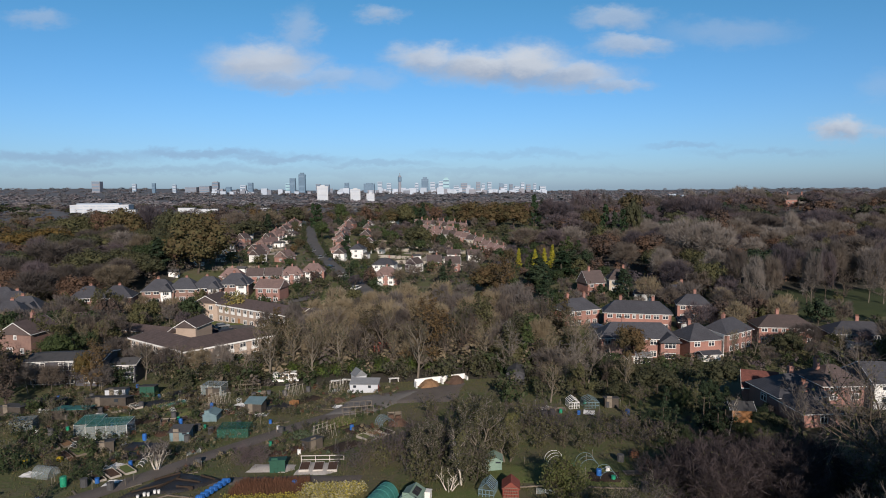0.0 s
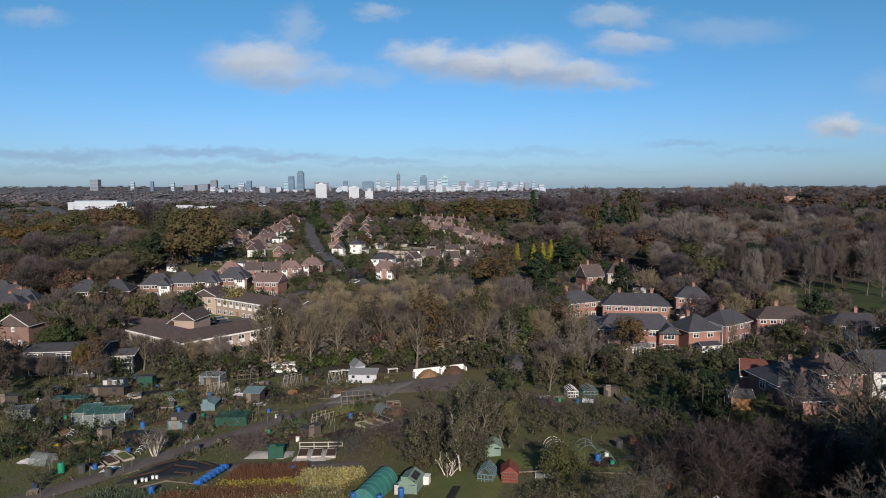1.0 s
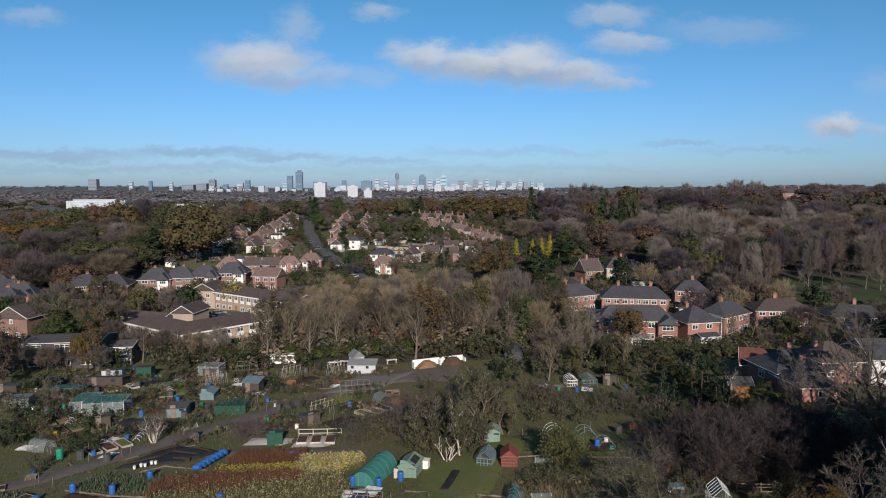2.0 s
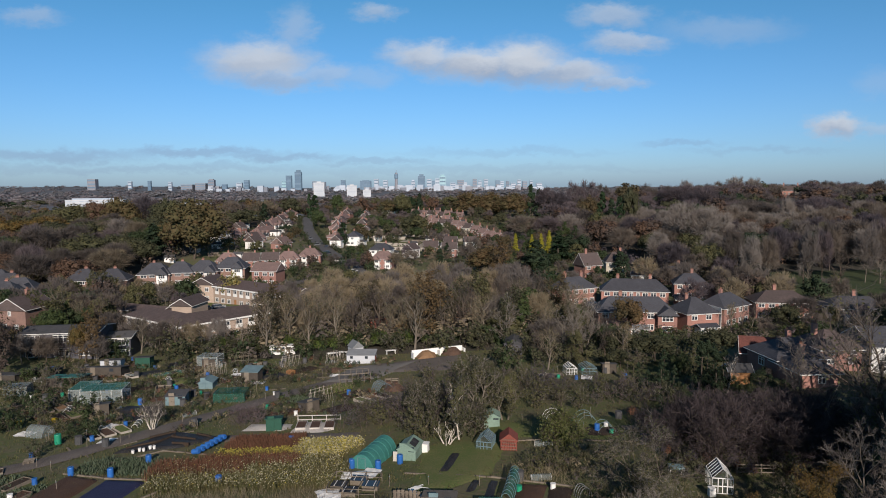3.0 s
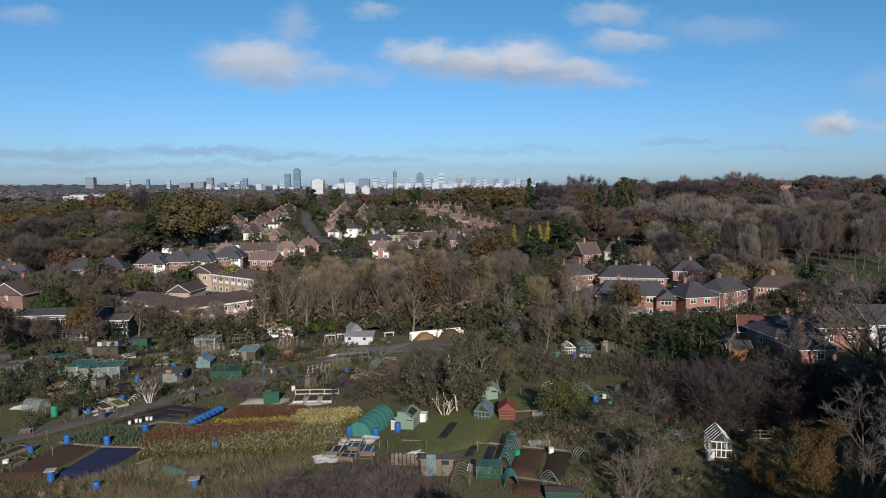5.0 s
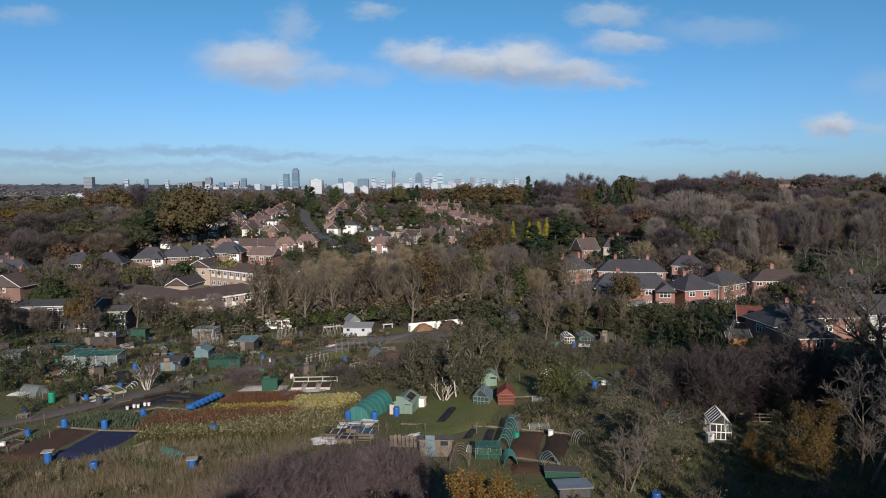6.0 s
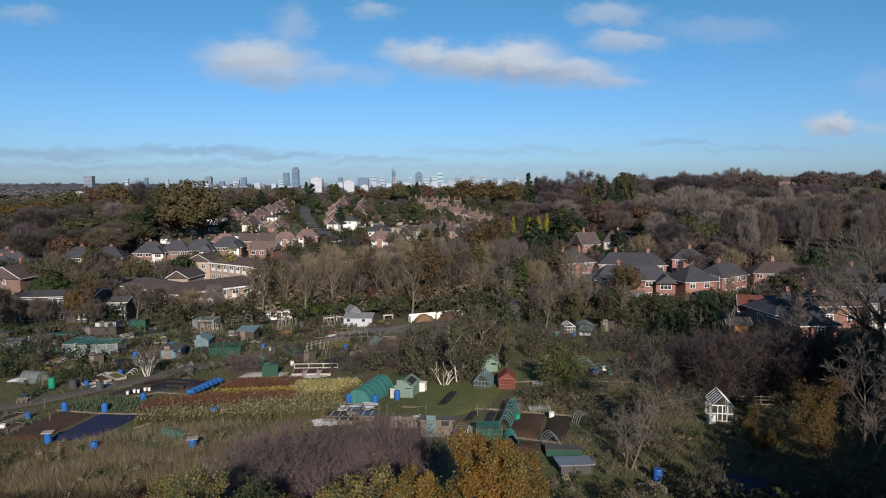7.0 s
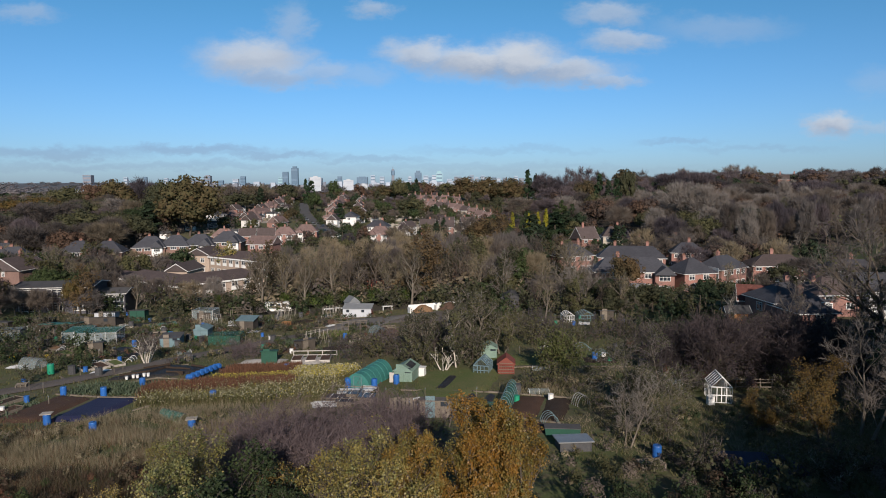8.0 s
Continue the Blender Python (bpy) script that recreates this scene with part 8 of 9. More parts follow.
def cage(x, y, rz, w, d, h, label, bar="timber", net=None, cols=3, rows=2, t=0.06):
    """An upright frame of posts and rails, with net panels."""
    ob = empty("fruit_cage", x, y, None, rz, label, "fruit cage", "cages")
    for i in range(cols + 1):
        for v in (-d / 2, d / 2):
            part("post", Mesh().box((-w / 2 + w * i / cols, v, h / 2 - 0.1), (t, t, h + 0.2)), M[bar], ob)
    for v in (-d / 2, d / 2):
        for z in (h - t, h * 0.5)[:rows]:
            part("rail", Mesh().box((0, v, z), (w - t, t * 0.8, t * 0.8)), M[bar], ob)
    for i in range(cols + 1):
        part("cross_rail", Mesh().box((-w / 2 + w * i / cols, 0, h + t * 0.1), (t * 0.8, d - t, t * 0.8)), M[bar], ob)
    if net:
        for i in range(cols):
            u = -w / 2 + w * (i + 0.5) / cols
            part("net_panel", Mesh().box((u, -d / 2 - t * 0.6, h / 2), (w / cols - 0.02, 0.012, h)), M[net[0]], ob)
            part("roof_net", Mesh().box((u, 0, h + t * 0.8), (w / cols - 0.02, d, 0.012)), M[net[1]], ob)
        for s in (-1, 1):
            part("side_net", Mesh().box((s * (w / 2 + t * 0.6), 0, h / 2), (0.012, d, h)), M[net[0]], ob)
    return ob


cage(-46.8, 94.4, 8, 5.4, 3.6, 1.9, "tall fruit cage of grey and teal net", "white", ("greynet", "net"), 4)
cage(-50.2, 95.6, 8, 3.0, 4.2, 1.8, "fruit cage roofed with teal net", "white", ("greynet", "net"), 2)
cage(-29.3, 94.4, 3, 4.2, 2.8, 1.35, "cage of green mesh panels", "greenpaint", ("gnet", "gnet"), 4)
arches(-46.7, 78.8, 76, 1.9, 2.3, 4, 1.25, "small rounded tunnel covered in cloudy film", "metal", "greynet", "polytunnel", True, 0.03)
cage(-7.6, 59.8, -6, 4.2, 3.4, 0.95, "low timber frames over raised beds", "timber", None, 3)
cage(4.0, 54.4, -4, 2.0, 1.6, 0.9, "low cage with a teal net top", "timber", ("gnet", "net"), 2)
cage(-34.5, 119.4, 10, 3.4, 2.6, 1.8, "frame of poles for climbing beans", "timber", None, 3)
cage(-40.2, 117.8, -6, 3.6, 2.8, 1.9, "netted frame of white poles", "white", ("greynet", "greynet"), 3)
cage(-13.2, 103.4, 12, 4.6, 2.6, 1.7, "pergola of thin rustic posts", "timber", None, 5)
cage(-60.0, 96.0, 12, 3.0, 2.4, 1.6, "grey net frame by the bushes", "timber", ("greynet", "greynet"), 2)


def greenhouse(x, y, rz, w, l, eave, ridge, bar, label, bays=4, glazed=True):
    ob = empty("greenhouse", x, y, None, rz, label, "greenhouse", "greenhouses")
    t = 0.045
    for i in range(bays + 1):
        v = -l / 2 + l * i / bays
        rib = Mesh()
        for s in (-1, 1):
            rib.tube([(s * w / 2, v, -0.1), (s * w / 2, v, eave), (0, v, ridge)], t / 2, 4)
        part("rib", rib, M[bar], ob)
    for u, z in ((-w / 2, eave), (w / 2, eave), (0, ridge)):
        part("rail", Mesh().box((u, 0, z), (t, l, t)), M[bar], ob)
    for k in (-1, 0, 1):
        part("front_bar", Mesh().box((k * w * 0.22, -l / 2 - 0.03, eave / 2), (0.06, 0.05, eave)), M[bar], ob)
    for z in (0.05, eave * 0.5, eave):
        part("front_rail", Mesh().box((0, -l / 2 - 0.03, z), (w, 0.05, 0.07)), M[bar], ob)
    if glazed:
        for i in range(bays):
            v0, v1 = -l / 2 + l * i / bays + 0.05, -l / 2 + l * (i + 1) / bays - 0.05
            for s in (-1, 1):
                part("pane", Mesh().add([(s * w / 2, v0, 0), (s * w / 2, v1, 0), (s * w / 2, v1, eave), (s * w / 2, v0, eave)], [(0, 1, 2, 3)]), M["pane"], ob)
                part("roof_pane", Mesh().add([(s * w / 2, v0, eave), (s * w / 2, v1, eave), (0, v1, ridge), (0, v0, ridge)], [(0, 1, 2, 3)]), M["roofpane"], ob)
        for v in (-l / 2, l / 2):
            part("end_pane", Mesh().add([(-w / 2, v, 0), (w / 2, v, 0), (w / 2, v, eave), (0, v, ridge), (-w / 2, v, eave)], [(0, 1, 2, 3, 4)]), M["pane"], ob)
    return ob


greenhouse(24.2, 58.9, -10, 1.7, 2.4, 1.4, 2.25, "white", "white framed greenhouse with slatted roof and door", 5)
tank = empty("water_butt", 22.9, 57.3, None, 0, "white water butt beside the greenhouse", "water butt")
part("body", Mesh().box((0, 0, 0.35), (0.55, 0.5, 0.7), 0, 0.92), M["white"], tank)
part("rim", Mesh().box((0, 0, 0.72), (0.56, 0.52, 0.05)), M["white"], tank)
greenhouse(19.7, 102.2, 4, 1.6, 2.2, 1.0, 1.5, "white", "white framed glazed greenhouse by the hedge")
greenhouse(22.3, 102.0, 4, 2.2, 2.4, 1.0, 1.5, "bluegrey", "blue grey glazed greenhouse by the hedge")
greenhouse(4.7, 70.4, -16, 1.6, 2.2, 0.95, 1.65, "bluegrey", "small blue grey greenhouse with slatted roof", 6)
bench = empty("cold_frame", 21.4, 61.6, None, -6, "pale blue cold frame raised on legs", "cold frame")
part("tray", Mesh().box((0, 0, 0.85), (1.3, 0.9, 0.22)), M["bluegrey"], bench)
for u in (-0.58, 0.58):
    for v in (-0.38, 0.38):
        part("leg", Mesh().box((u, v, 0.36), (0.07, 0.07, 0.76)), M["white"], bench)
trough = empty("water_trough", 9.0, 49.8, None, -6, "dark green water trough", "trough")
part("basin", Mesh().box((0, 0, 0.3), (2.4, 0.9, 0.6), 0, 1.06), M["greenpaint"], trough)
part("rim", Mesh().box((0, 0, 0.62), (2.6, 1.02, 0.05)), M["felt"], trough)


def stack(x, y, rz, n, label, w=1.2, material="timber", name="pallet_stack"):
    ob = empty(name, x, y, None, rz, label, "pallets", "stacked timber")
    for k in range(n):
        for u in (-0.45, 0, 0.45):
            part("bearer", Mesh().box((u * w, 0, 0.16 * k + 0.05), (0.1, 1.0, 0.09)), M[material], ob)
        for v in range(5):
            part("board", Mesh().box((0, -0.42 + 0.21 * v, 0.16 * k + 0.115), (w, 0.12, 0.03)), M[material], ob)
    return ob


stack(13.4, 43.4, 6, 3, "grey pallets stacked by the barrel", 1.6)
stack(-42.3, 69.6, 20, 3, "broken brown pallets beside the track", 1.0)
stack(21.0, 74.8, 4, 2, "pale boards stacked on the grass", 1.8)
stack(-24.6, 110.5, -20, 4, "brown pallets leaning on the plot", 1.2, "orangewood")
stack(-38.5, 110.2, 10, 2, "old pallets among the weeds", 1.4)
for x, y in ((17.5, 100.8), (15.6, 101.4)):
    stack(x, y, 8, 2, "grey timber benches by the hedge", 1.8)


def plank(x0, y0, x1, y1, label, w=0.15, h=0.18, material="timber"):
    n = max(2, int(math.hypot(x1 - x0, y1 - y0) / 1.5))
    m = Mesh()
    a = math.degrees(math.atan2(y1 - y0, x1 - x0))
    L = math.hypot(x1 - x0, y1 - y0) / n
    for k in range(n):
        x, y = x0 + (x1 - x0) * (k + 0.5) / n, y0 + (y1 - y0) * (k + 0.5) / n
        m.box((x, y, gz(x, y) + h / 2 - 0.05), (L, w, h), a)
    return tagged(part("edging", m, M[material]), label, "edging", "timber bed edgings")


for p in ((-3.4, 63.4, 4.6, 61.9), (4.6, 61.9, 11.6, 59.4), (5.0, 54.3, 9.4, 52.3), (-37.0, 66.4, -32.4, 65.0), (-32.2, 64.8, -27.4, 64.0), (-36.2, 67.0, -29.8, 72.6), (-29.8, 72.6, -24.6, 71.0), (12.0, 78.2, 16.0, 77.6), (15.4, 71.4, 20.4, 70.8),
          (-46, 63.0, -39, 62.0), (-48.5, 66.2, -42, 67.6), (5.2, 71.6, 11, 72.2), (-26.5, 59.5, -24, 63.0), (-44, 58, -38, 56.5)):
    plank(*p, "grey timber board edging a bed")
for p in ((-34.0, 73.0, -31.2, 75.2), (-30.6, 76.8, -27.4, 75.6), (-29.6, 74.4, -27.6, 74.0), (-33.0, 76.6, -30.8, 78.6), (-31.6, 74.0, -30.4, 77.4), (-28.0, 77.6, -26.0, 76.4)):
    plank(*p, "timber batten weighing down the black plastic", 0.12, 0.5, "soil")
slab = new("slab", patch([(-23.4, 79.2), (-17.6, 78.6), (-17.6, 81.6), (-23.0, 82.0)], M["concrete"], 0.2))
tagged(slab, "pale concrete slab round the green shed", kind="structure")
slab = new("slab_beds", patch([(-17.4, 77.8), (-12.2, 77.4), (-12.6, 81.6), (-17.4, 82.4)], M["concrete"], 0.2))
tagged(slab, "pale gravel under the raised beds", kind="structure")
for k in range(3):
    ob = empty("raised_bed", -16.4 + 1.65 * k, 79.6, gz(-15, 79.6) + 0.1, 4, "pale edged raised bed of dark soil", "raised bed", "raised beds")
    part("soil", Mesh().box((0, 0, 0.2), (1.05, 2.2, 0.26)), M["redsoil"], ob)
    for s in (-1, 1):
        part("side_board", Mesh().box((s * 0.56, 0, 0.2), (0.06, 2.3, 0.30)), M["concrete"], ob)
        part("end_board", Mesh().box((0, s * 1.14, 0.2), (1.06, 0.06, 0.30)), M["concrete"], ob)
rail = empty("rail_fence", -14.8, 82.4, None, 2, "pale rail fence behind the raised beds", "fence")
for k in range(4):
    part("post", Mesh().box((-2.6 + 1.73 * k, 0, 0.35), (0.1, 0.1, 0.9)), M["concrete"], rail)
for z in (0.25, 0.75):
    part("rail", Mesh().box((0, -0.06, z), (5.3, 0.05, 0.09)), M["concrete"], rail)
fence = empty("wattle_fence", -2.0, 56.8, None, -8, "grey wattle fence beside the old shed", "fence")
for k in range(12):
    part("slat", Mesh().box((-1.9 + 0.34 * k, 0, 0.45), (0.27, 0.04, 1.0 + 0.08 * (k % 3))), M["timber"], fence)
for z in (0.25, 0.75):
    part("rail", Mesh().box((0, 0.05, z), (4.2, 0.05, 0.08)), M["timber"], fence)
frame_ = empty("timber_frame", 28.6, 61.5, None, -4, "low weathered timber rails in the shade", "frame")
for z in (0.3, 0.7, 1.0):
    part("rail", Mesh().box((0, 0, z), (3.4, 0.08, 0.08)), M["timber"], frame_)
for k in range(4):
    part("post", Mesh().box((-1.6 + 1.07 * k, 0.06, 0.5), (0.08, 0.06, 1.2)), M["timber"], frame_)

# beds, canes, bays and tunnels on the western strips
def timber_bed(x, y, rz, l, w, fill, label, board="timber"):
    ob = empty("raised_bed", x, y, None, rz, label, "raised bed", "timber beds on the strips")
    m = Mesh()
    for e in (-1, 1):
        m.box((0, e * w / 2, 0.14), (l, 0.05, 0.36)).box((e * (l / 2 - 0.025), 0, 0.14), (0.05, w - 0.05, 0.36))
    part("board_frame", m, M[board], ob)
    part("soil", Mesh().box((0, 0, 0.10), (l - 0.1, w - 0.1, 0.32)), M[fill], ob)
    return ob


def bean_canes(x, y, rz, l, label):
    ob = empty("bean_canes", x, y, None, rz, label, "bean canes", "canes on the strips")
    n = max(3, int(l / 0.55))
    for k in range(n):
        u = -l / 2 + l * k / (n - 1)
        part("cane_pair", Mesh().tube([(u, -0.4, -0.1), (u, 0.05, 1.85)], 0.022, 4).tube([(u, 0.4, -0.1), (u, -0.05, 1.85)], 0.022, 4), M["palefence"], ob)
    part("ridge_cane", Mesh().tube([(-l / 2 - 0.2, 0, 1.72), (l / 2 + 0.2, 0, 1.74)], 0.022, 4), M["palefence"], ob)


def compost_bay(x, y, rz, label):
    ob = empty("compost_bay", x, y, None, rz, label, "compost bay", "compost bays")
    for e in (-1, 0, 1):
        part("divider", Mesh().box((e * 1.05, 0, 0.4), (0.06, 1.1, 0.9)), M["timber"], ob)
    for z in (0.15, 0.42, 0.69):
        part("slat", Mesh().box((0, 0.55, z), (2.15, 0.04, 0.18)), M["timber"], ob)
    part("compost", Mesh().box((-0.52, 0, 0.25), (0.95, 1.0, 0.6), 0, 0.7).box((0.52, 0, 0.15), (0.95, 1.0, 0.4), 0, 0.75), M["compost"], ob)


bed_labels = {"soil": "timber edged raised bed of dark soil", "redsoil": "timber edged raised bed of brown soil", "lawn": "timber edged bed grown over with grass", "chips": "timber edged bed mulched with bark"}
for n, (u, v, kind) in enumerate(PLOTS):
    turn = math.degrees(STRIP)
    if kind == "beds":
        for k in range(3):
            x, y = on_plot(u - 1.7 + 1.7 * k, v)
            fill = ("soil", "redsoil", "lawn", "chips", "soil")[(n + k) % 5]
            timber_bed(x, y, turn + 90, 2.8, 1.2, fill, bed_labels[fill], "timber" if n % 3 else "palefence")
    elif kind == "canes":
        x, y = on_plot(u, v)
        bean_canes(x, y, turn, 3.6, "long row of crossed bean canes")
        x, y = on_plot(u + 0.5, v + 1.5)
        bean_canes(x, y, turn, 2.2, "short row of crossed bean canes")
    elif kind == "crops" and n % 2 == 0:
        x, y = on_plot(u, v)
        arches(x, y, turn - 90, 1.4, 4.2, 5, 0.75, "low tunnel of pale net over crops" if n % 2 else "low tunnel of teal net over crops", "bluegrey", "greynet" if n % 2 else "net")
    elif kind == "weeds":
        x, y = on_plot(u + 1.2, v)
        compost_bay(x, y, turn - 40, "slatted timber compost bay half full")
    if n % 12 == 1:
        x, y = on_plot(u + 2.8, v - 1.6)
        shed(x, y, turn - 40 + 13 * (n % 5), 1.9 + 0.2 * (n % 3), 1.6, 1.5, 0.3, ("timber", "darkwood", "bluegrey", "palegreen")[n % 4 if n % 8 else 0], "felt" if n % 3 else "metal", "small plot shed with a pent roof", True, "timber", n % 2 == 0, left_sheds)
for x, y, rz, l, w, fill in ((-44.5, 66.5, 30, 2.6, 1.2, "soil"), (-47.5, 69.0, 30, 2.6, 1.2, "redsoil"), (-50.5, 66.0, 30, 2.6, 1.2, "soil"), (-46.0, 63.0, 28, 3.0, 1.2, "redsoil"), (-38.0, 60.0, 70, 3.2, 1.2, "redsoil"), (-40.0, 63.6, 70, 2.8, 1.2, "soil"), (-42.0, 54.0, 20, 3.0, 1.2, "soil")):
    timber_bed(x, y, rz, l, w, fill, bed_labels[fill])
shed(-15.3, 121.6, 30, 2.2, 2.0, 2.1, 0.9, "slabwhite", "metal", "tall pale hut with a steep roof behind the cabin", False, "", False)
box = empty("container", -12.6, 146.0, None, 6, "rusty red steel container among the trees", "container")
part("body", Mesh().box((0, 0, 1.25), (5.0, 2.3, 2.3)), M["redpaint"], box)
part("roof", Mesh().box((0, 0, 2.43), (5.06, 2.36, 0.08)), M["redtile"], box)
for k in range(9):
    part("corrugation", Mesh().box((-2.2 + 0.55 * k, -1.18, 1.25), (0.22, 0.07, 2.1)), M["redpaint"], box)
for x, y, rz, mt, lb in ((-18.0, 143.5, 20, "bluesheet", "blue tarpaulin heaped over scrap under the trees"), (-9.5, 145.0, -10, "bluesheet", "blue tarpaulin over stacked scrap"), (-6.0, 148.0, 30, "bluegrey", "grey blue sheeting over scrap")):
    ob = part("tarpaulin", Mesh().lathe((0, 0, 0), [(2.0, -0.2), (1.9, 0.7), (1.5, 1.4), (0.9, 1.8), (0.2, 1.9)], 9), M[mt])
    ob.matrix_world = pose(x, y, gz(x, y), 0, 0, rz) @ Matrix.Diagonal((1.2, 0.8, 0.8, 1))
    tagged(ob, lb, "tarpaulin")
for x, y, rz in ((-19.6, 122.6, 10), (-17.6, 123.0, -12), (-9.0, 122.4, 20)):
    ob = empty("picnic_bench", x, y, None, rz, "white slatted bench by the hedge", "bench", "benches by the hedge")
    part("seat", Mesh().box((0, 0, 0.75), (1.9, 0.7, 0.08)), M["white"], ob)
    for e in (-0.8, 0.8):
        part("leg", Mesh().box((e, 0, 0.33), (0.08, 0.6, 0.76)), M["white"], ob)

# small clutter between the plots
r = random.Random(21)
CLUTTER = {"plank": ("grey plank lying on a plot", "timber"), "crate": ("plastic crate lying on a plot", "blue"), "water_can": ("white plastic container on a plot", "white"), "post": ("thin timber stake standing in a plot", "timber"),
           "compost_bin": ("squat dark plastic compost bin", "felt"), "sheet": ("crumpled pale sheet on the soil", "white"), "tub": ("green plastic tub on a plot", "greenplastic"), "cloche": ("small cloudy cloche over seedlings", "greynet")}
MADE = {}
for k, (label, mt) in CLUTTER.items():
    ob = empty(k, 0, 0, 0, 0, label, k.replace("_", " "), "clutter of the plots")
    if k == "plank":
        part("board", Mesh().box((0, 0, 0.06), (2.4, 0.2, 0.06)), M[mt], ob)
        part("bearer", Mesh().box((0.7, 0, 0.0), (0.1, 0.3, 0.08)), M[mt], ob)
    elif k == "post":
        part("stake", Mesh().tube([(0, 0, -0.2), (0.03, 0.01, 0.6), (0.02, 0.05, 1.1)], 0.03, 5), M[mt], ob)
        part("tie", Mesh().tube([(0.02, 0.02, 0.9), (0.02, 0.03, 0.96)], 0.045, 6), M["bluegrey"], ob)
    elif k == "sheet":
        rr = np.random.default_rng(4)
        V = [(x * 0.5, y * 0.4, 0.05 + 0.12 * rr.random()) for y in range(-2, 3) for x in range(-2, 3)]
        part("film", Mesh().add(V, [(i + 5 * j, i + 1 + 5 * j, i + 6 + 5 * j, i + 5 + 5 * j) for j in range(4) for i in range(4)]), M[mt], ob)
    elif k == "cloche":
        arc = [(math.cos(math.pi * q / 8) * 0.4, math.sin(math.pi * q / 8) * 0.45) for q in range(9)]
        part("film", Mesh().add([(a, v, b) for v in (-0.9, 0.9) for a, b in arc], [(q, q + 1, q + 10, q + 9) for q in range(8)]), M[mt], ob)
        for v in (-0.9, 0, 0.9):
            part("hoop", Mesh().tube([(a, v, b) for a, b in arc], 0.02, 4), M["white"], ob)
    else:
        w = 0.7 if k == "compost_bin" else 0.42
        part("body", Mesh().lathe((0, 0, 0), [(w * 0.6, 0), (w * 0.55, w * 1.3), (w * 0.45, w * 1.4)], 10), M[mt], ob)
        part("rim", Mesh().lathe((0, 0, w * 1.3), [(w * 0.6, 0), (w * 0.6, 0.05)], 10), M[mt], ob)
    MADE[k] = ob
first = dict(MADE)
for k in range(250):
    if k >= 230:
        x, y = r.uniform(-64, -12), r.uniform(79, 120)
    elif k < 150:
        x, y = r.uniform(-66, -14), r.uniform(80, 121)
    elif k < 185:
        x, y = r.uniform(-50, -34), r.uniform(54, 80)
    else:
        x, y = r.choice(((r.uniform(-10, 11), r.uniform(50, 62)), (r.uniform(8, 24), r.uniform(70, 82)), (r.uniform(12, 28), r.uniform(96, 104))))
    if -28 < x < -11.5 and 76.5 < y < 84:
        x -= 14
    key = r.choice(("plank", "plank", "plank", "plank", "post", "post", "post", "post", "post", "crate", "water_can", "compost_bin", "compost_bin", "compost_bin", "sheet", "tub", "cloche"))
    m = pose(x, y, gz(x, y), 0, 0, r.uniform(0, 360))
    if key in first:
        first.pop(key).matrix_world = m
    else:
        copy_thing(MADE[key], m)
for key, ob in first.items():
    ob.matrix_world = pose(-30 + len(key), 100, gz(-30 + len(key), 100))
for x, y in ((-51.6, 82.8), (-47.9, 83.8)):
    ob = empty("yellow_tub", x, y, None, 0, "bright yellow plastic tub among bushes", "tub", "yellow tubs")
    part("body", Mesh().lathe((0, 0, 0), [(0.30, 0), (0.40, 0.42), (0.30, 0.56), (0.12, 0.6)], 12), M["yellowplastic"], ob)
    part("rim", Mesh().lathe((0, 0, 0.40), [(0.42, 0), (0.42, 0.06)], 12), M["yellowplastic"], ob)


# ---- parked cars ----
def car(x, y, rz, paint, label):
    ob = empty("car", x, y, float(ground(x, y)) + 0.12, rz, label, "car", "parked cars")
    body = Mesh().box((0, 0, 0.62), (4.2, 1.75, 0.62), 0, 0.97)
    part("body", body, M[paint], ob)
    part("cabin", Mesh().box((-0.2, 0, 1.16), (2.5, 1.6, 0.5), 0, 0.78), M["glass"], ob)
    part("roof_panel", Mesh().box((-0.2, 0, 1.43), (1.9, 1.25, 0.06)), M[paint], ob)
    for u in (-1.3, 1.3):
        for v in (-0.85, 0.85):
            part("wheel", Mesh().tube([(u, v - 0.09, 0.32), (u, v + 0.09, 0.32)], 0.32, 14), M["tyre"], ob)
    return ob


for x, y, rz, p, l in ((-62.5, 179.5, 40, "carpaint", "dark blue car in the car park"), (-60.0, 181.0, 40, "silver", "silver car in the car park"), (-60.8, 174.5, 70, "carpaint", "dark car parked by the flats"), (-57.5, 176.0, 50, "carpaint", "black car in the car park"),
                       (37.0, 163.5, 10, "carpaint", "dark car parked in the street"), (40.5, 160.5, 10, "silver", "silver car parked in the street"), (51.5, 158.5, -4, "carpaint", "dark car outside the terrace"), (67.0, 159.0, 0, "white", "white car outside the garage"),
                       (-44.0, 262.0, 70, "carpaint", "dark car on the hill road"), (-53.0, 290.0, 70, "silver", "silver car on the hill road"), (-36.5, 244.0, 65, "white", "white car on the hill road"), (-28.4, 219.5, 68, "white", "white car at the foot of the hill road"), (-26.6, 227.5, 68, "carpaint", "dark car at the foot of the hill road"), (-47.0, 283.0, 72, "carpaint", "dark car on the hill road"), (-60.5, 312.0, 74, "silver", "silver car on the hill road")):
    car(x, y, rz, p, l)

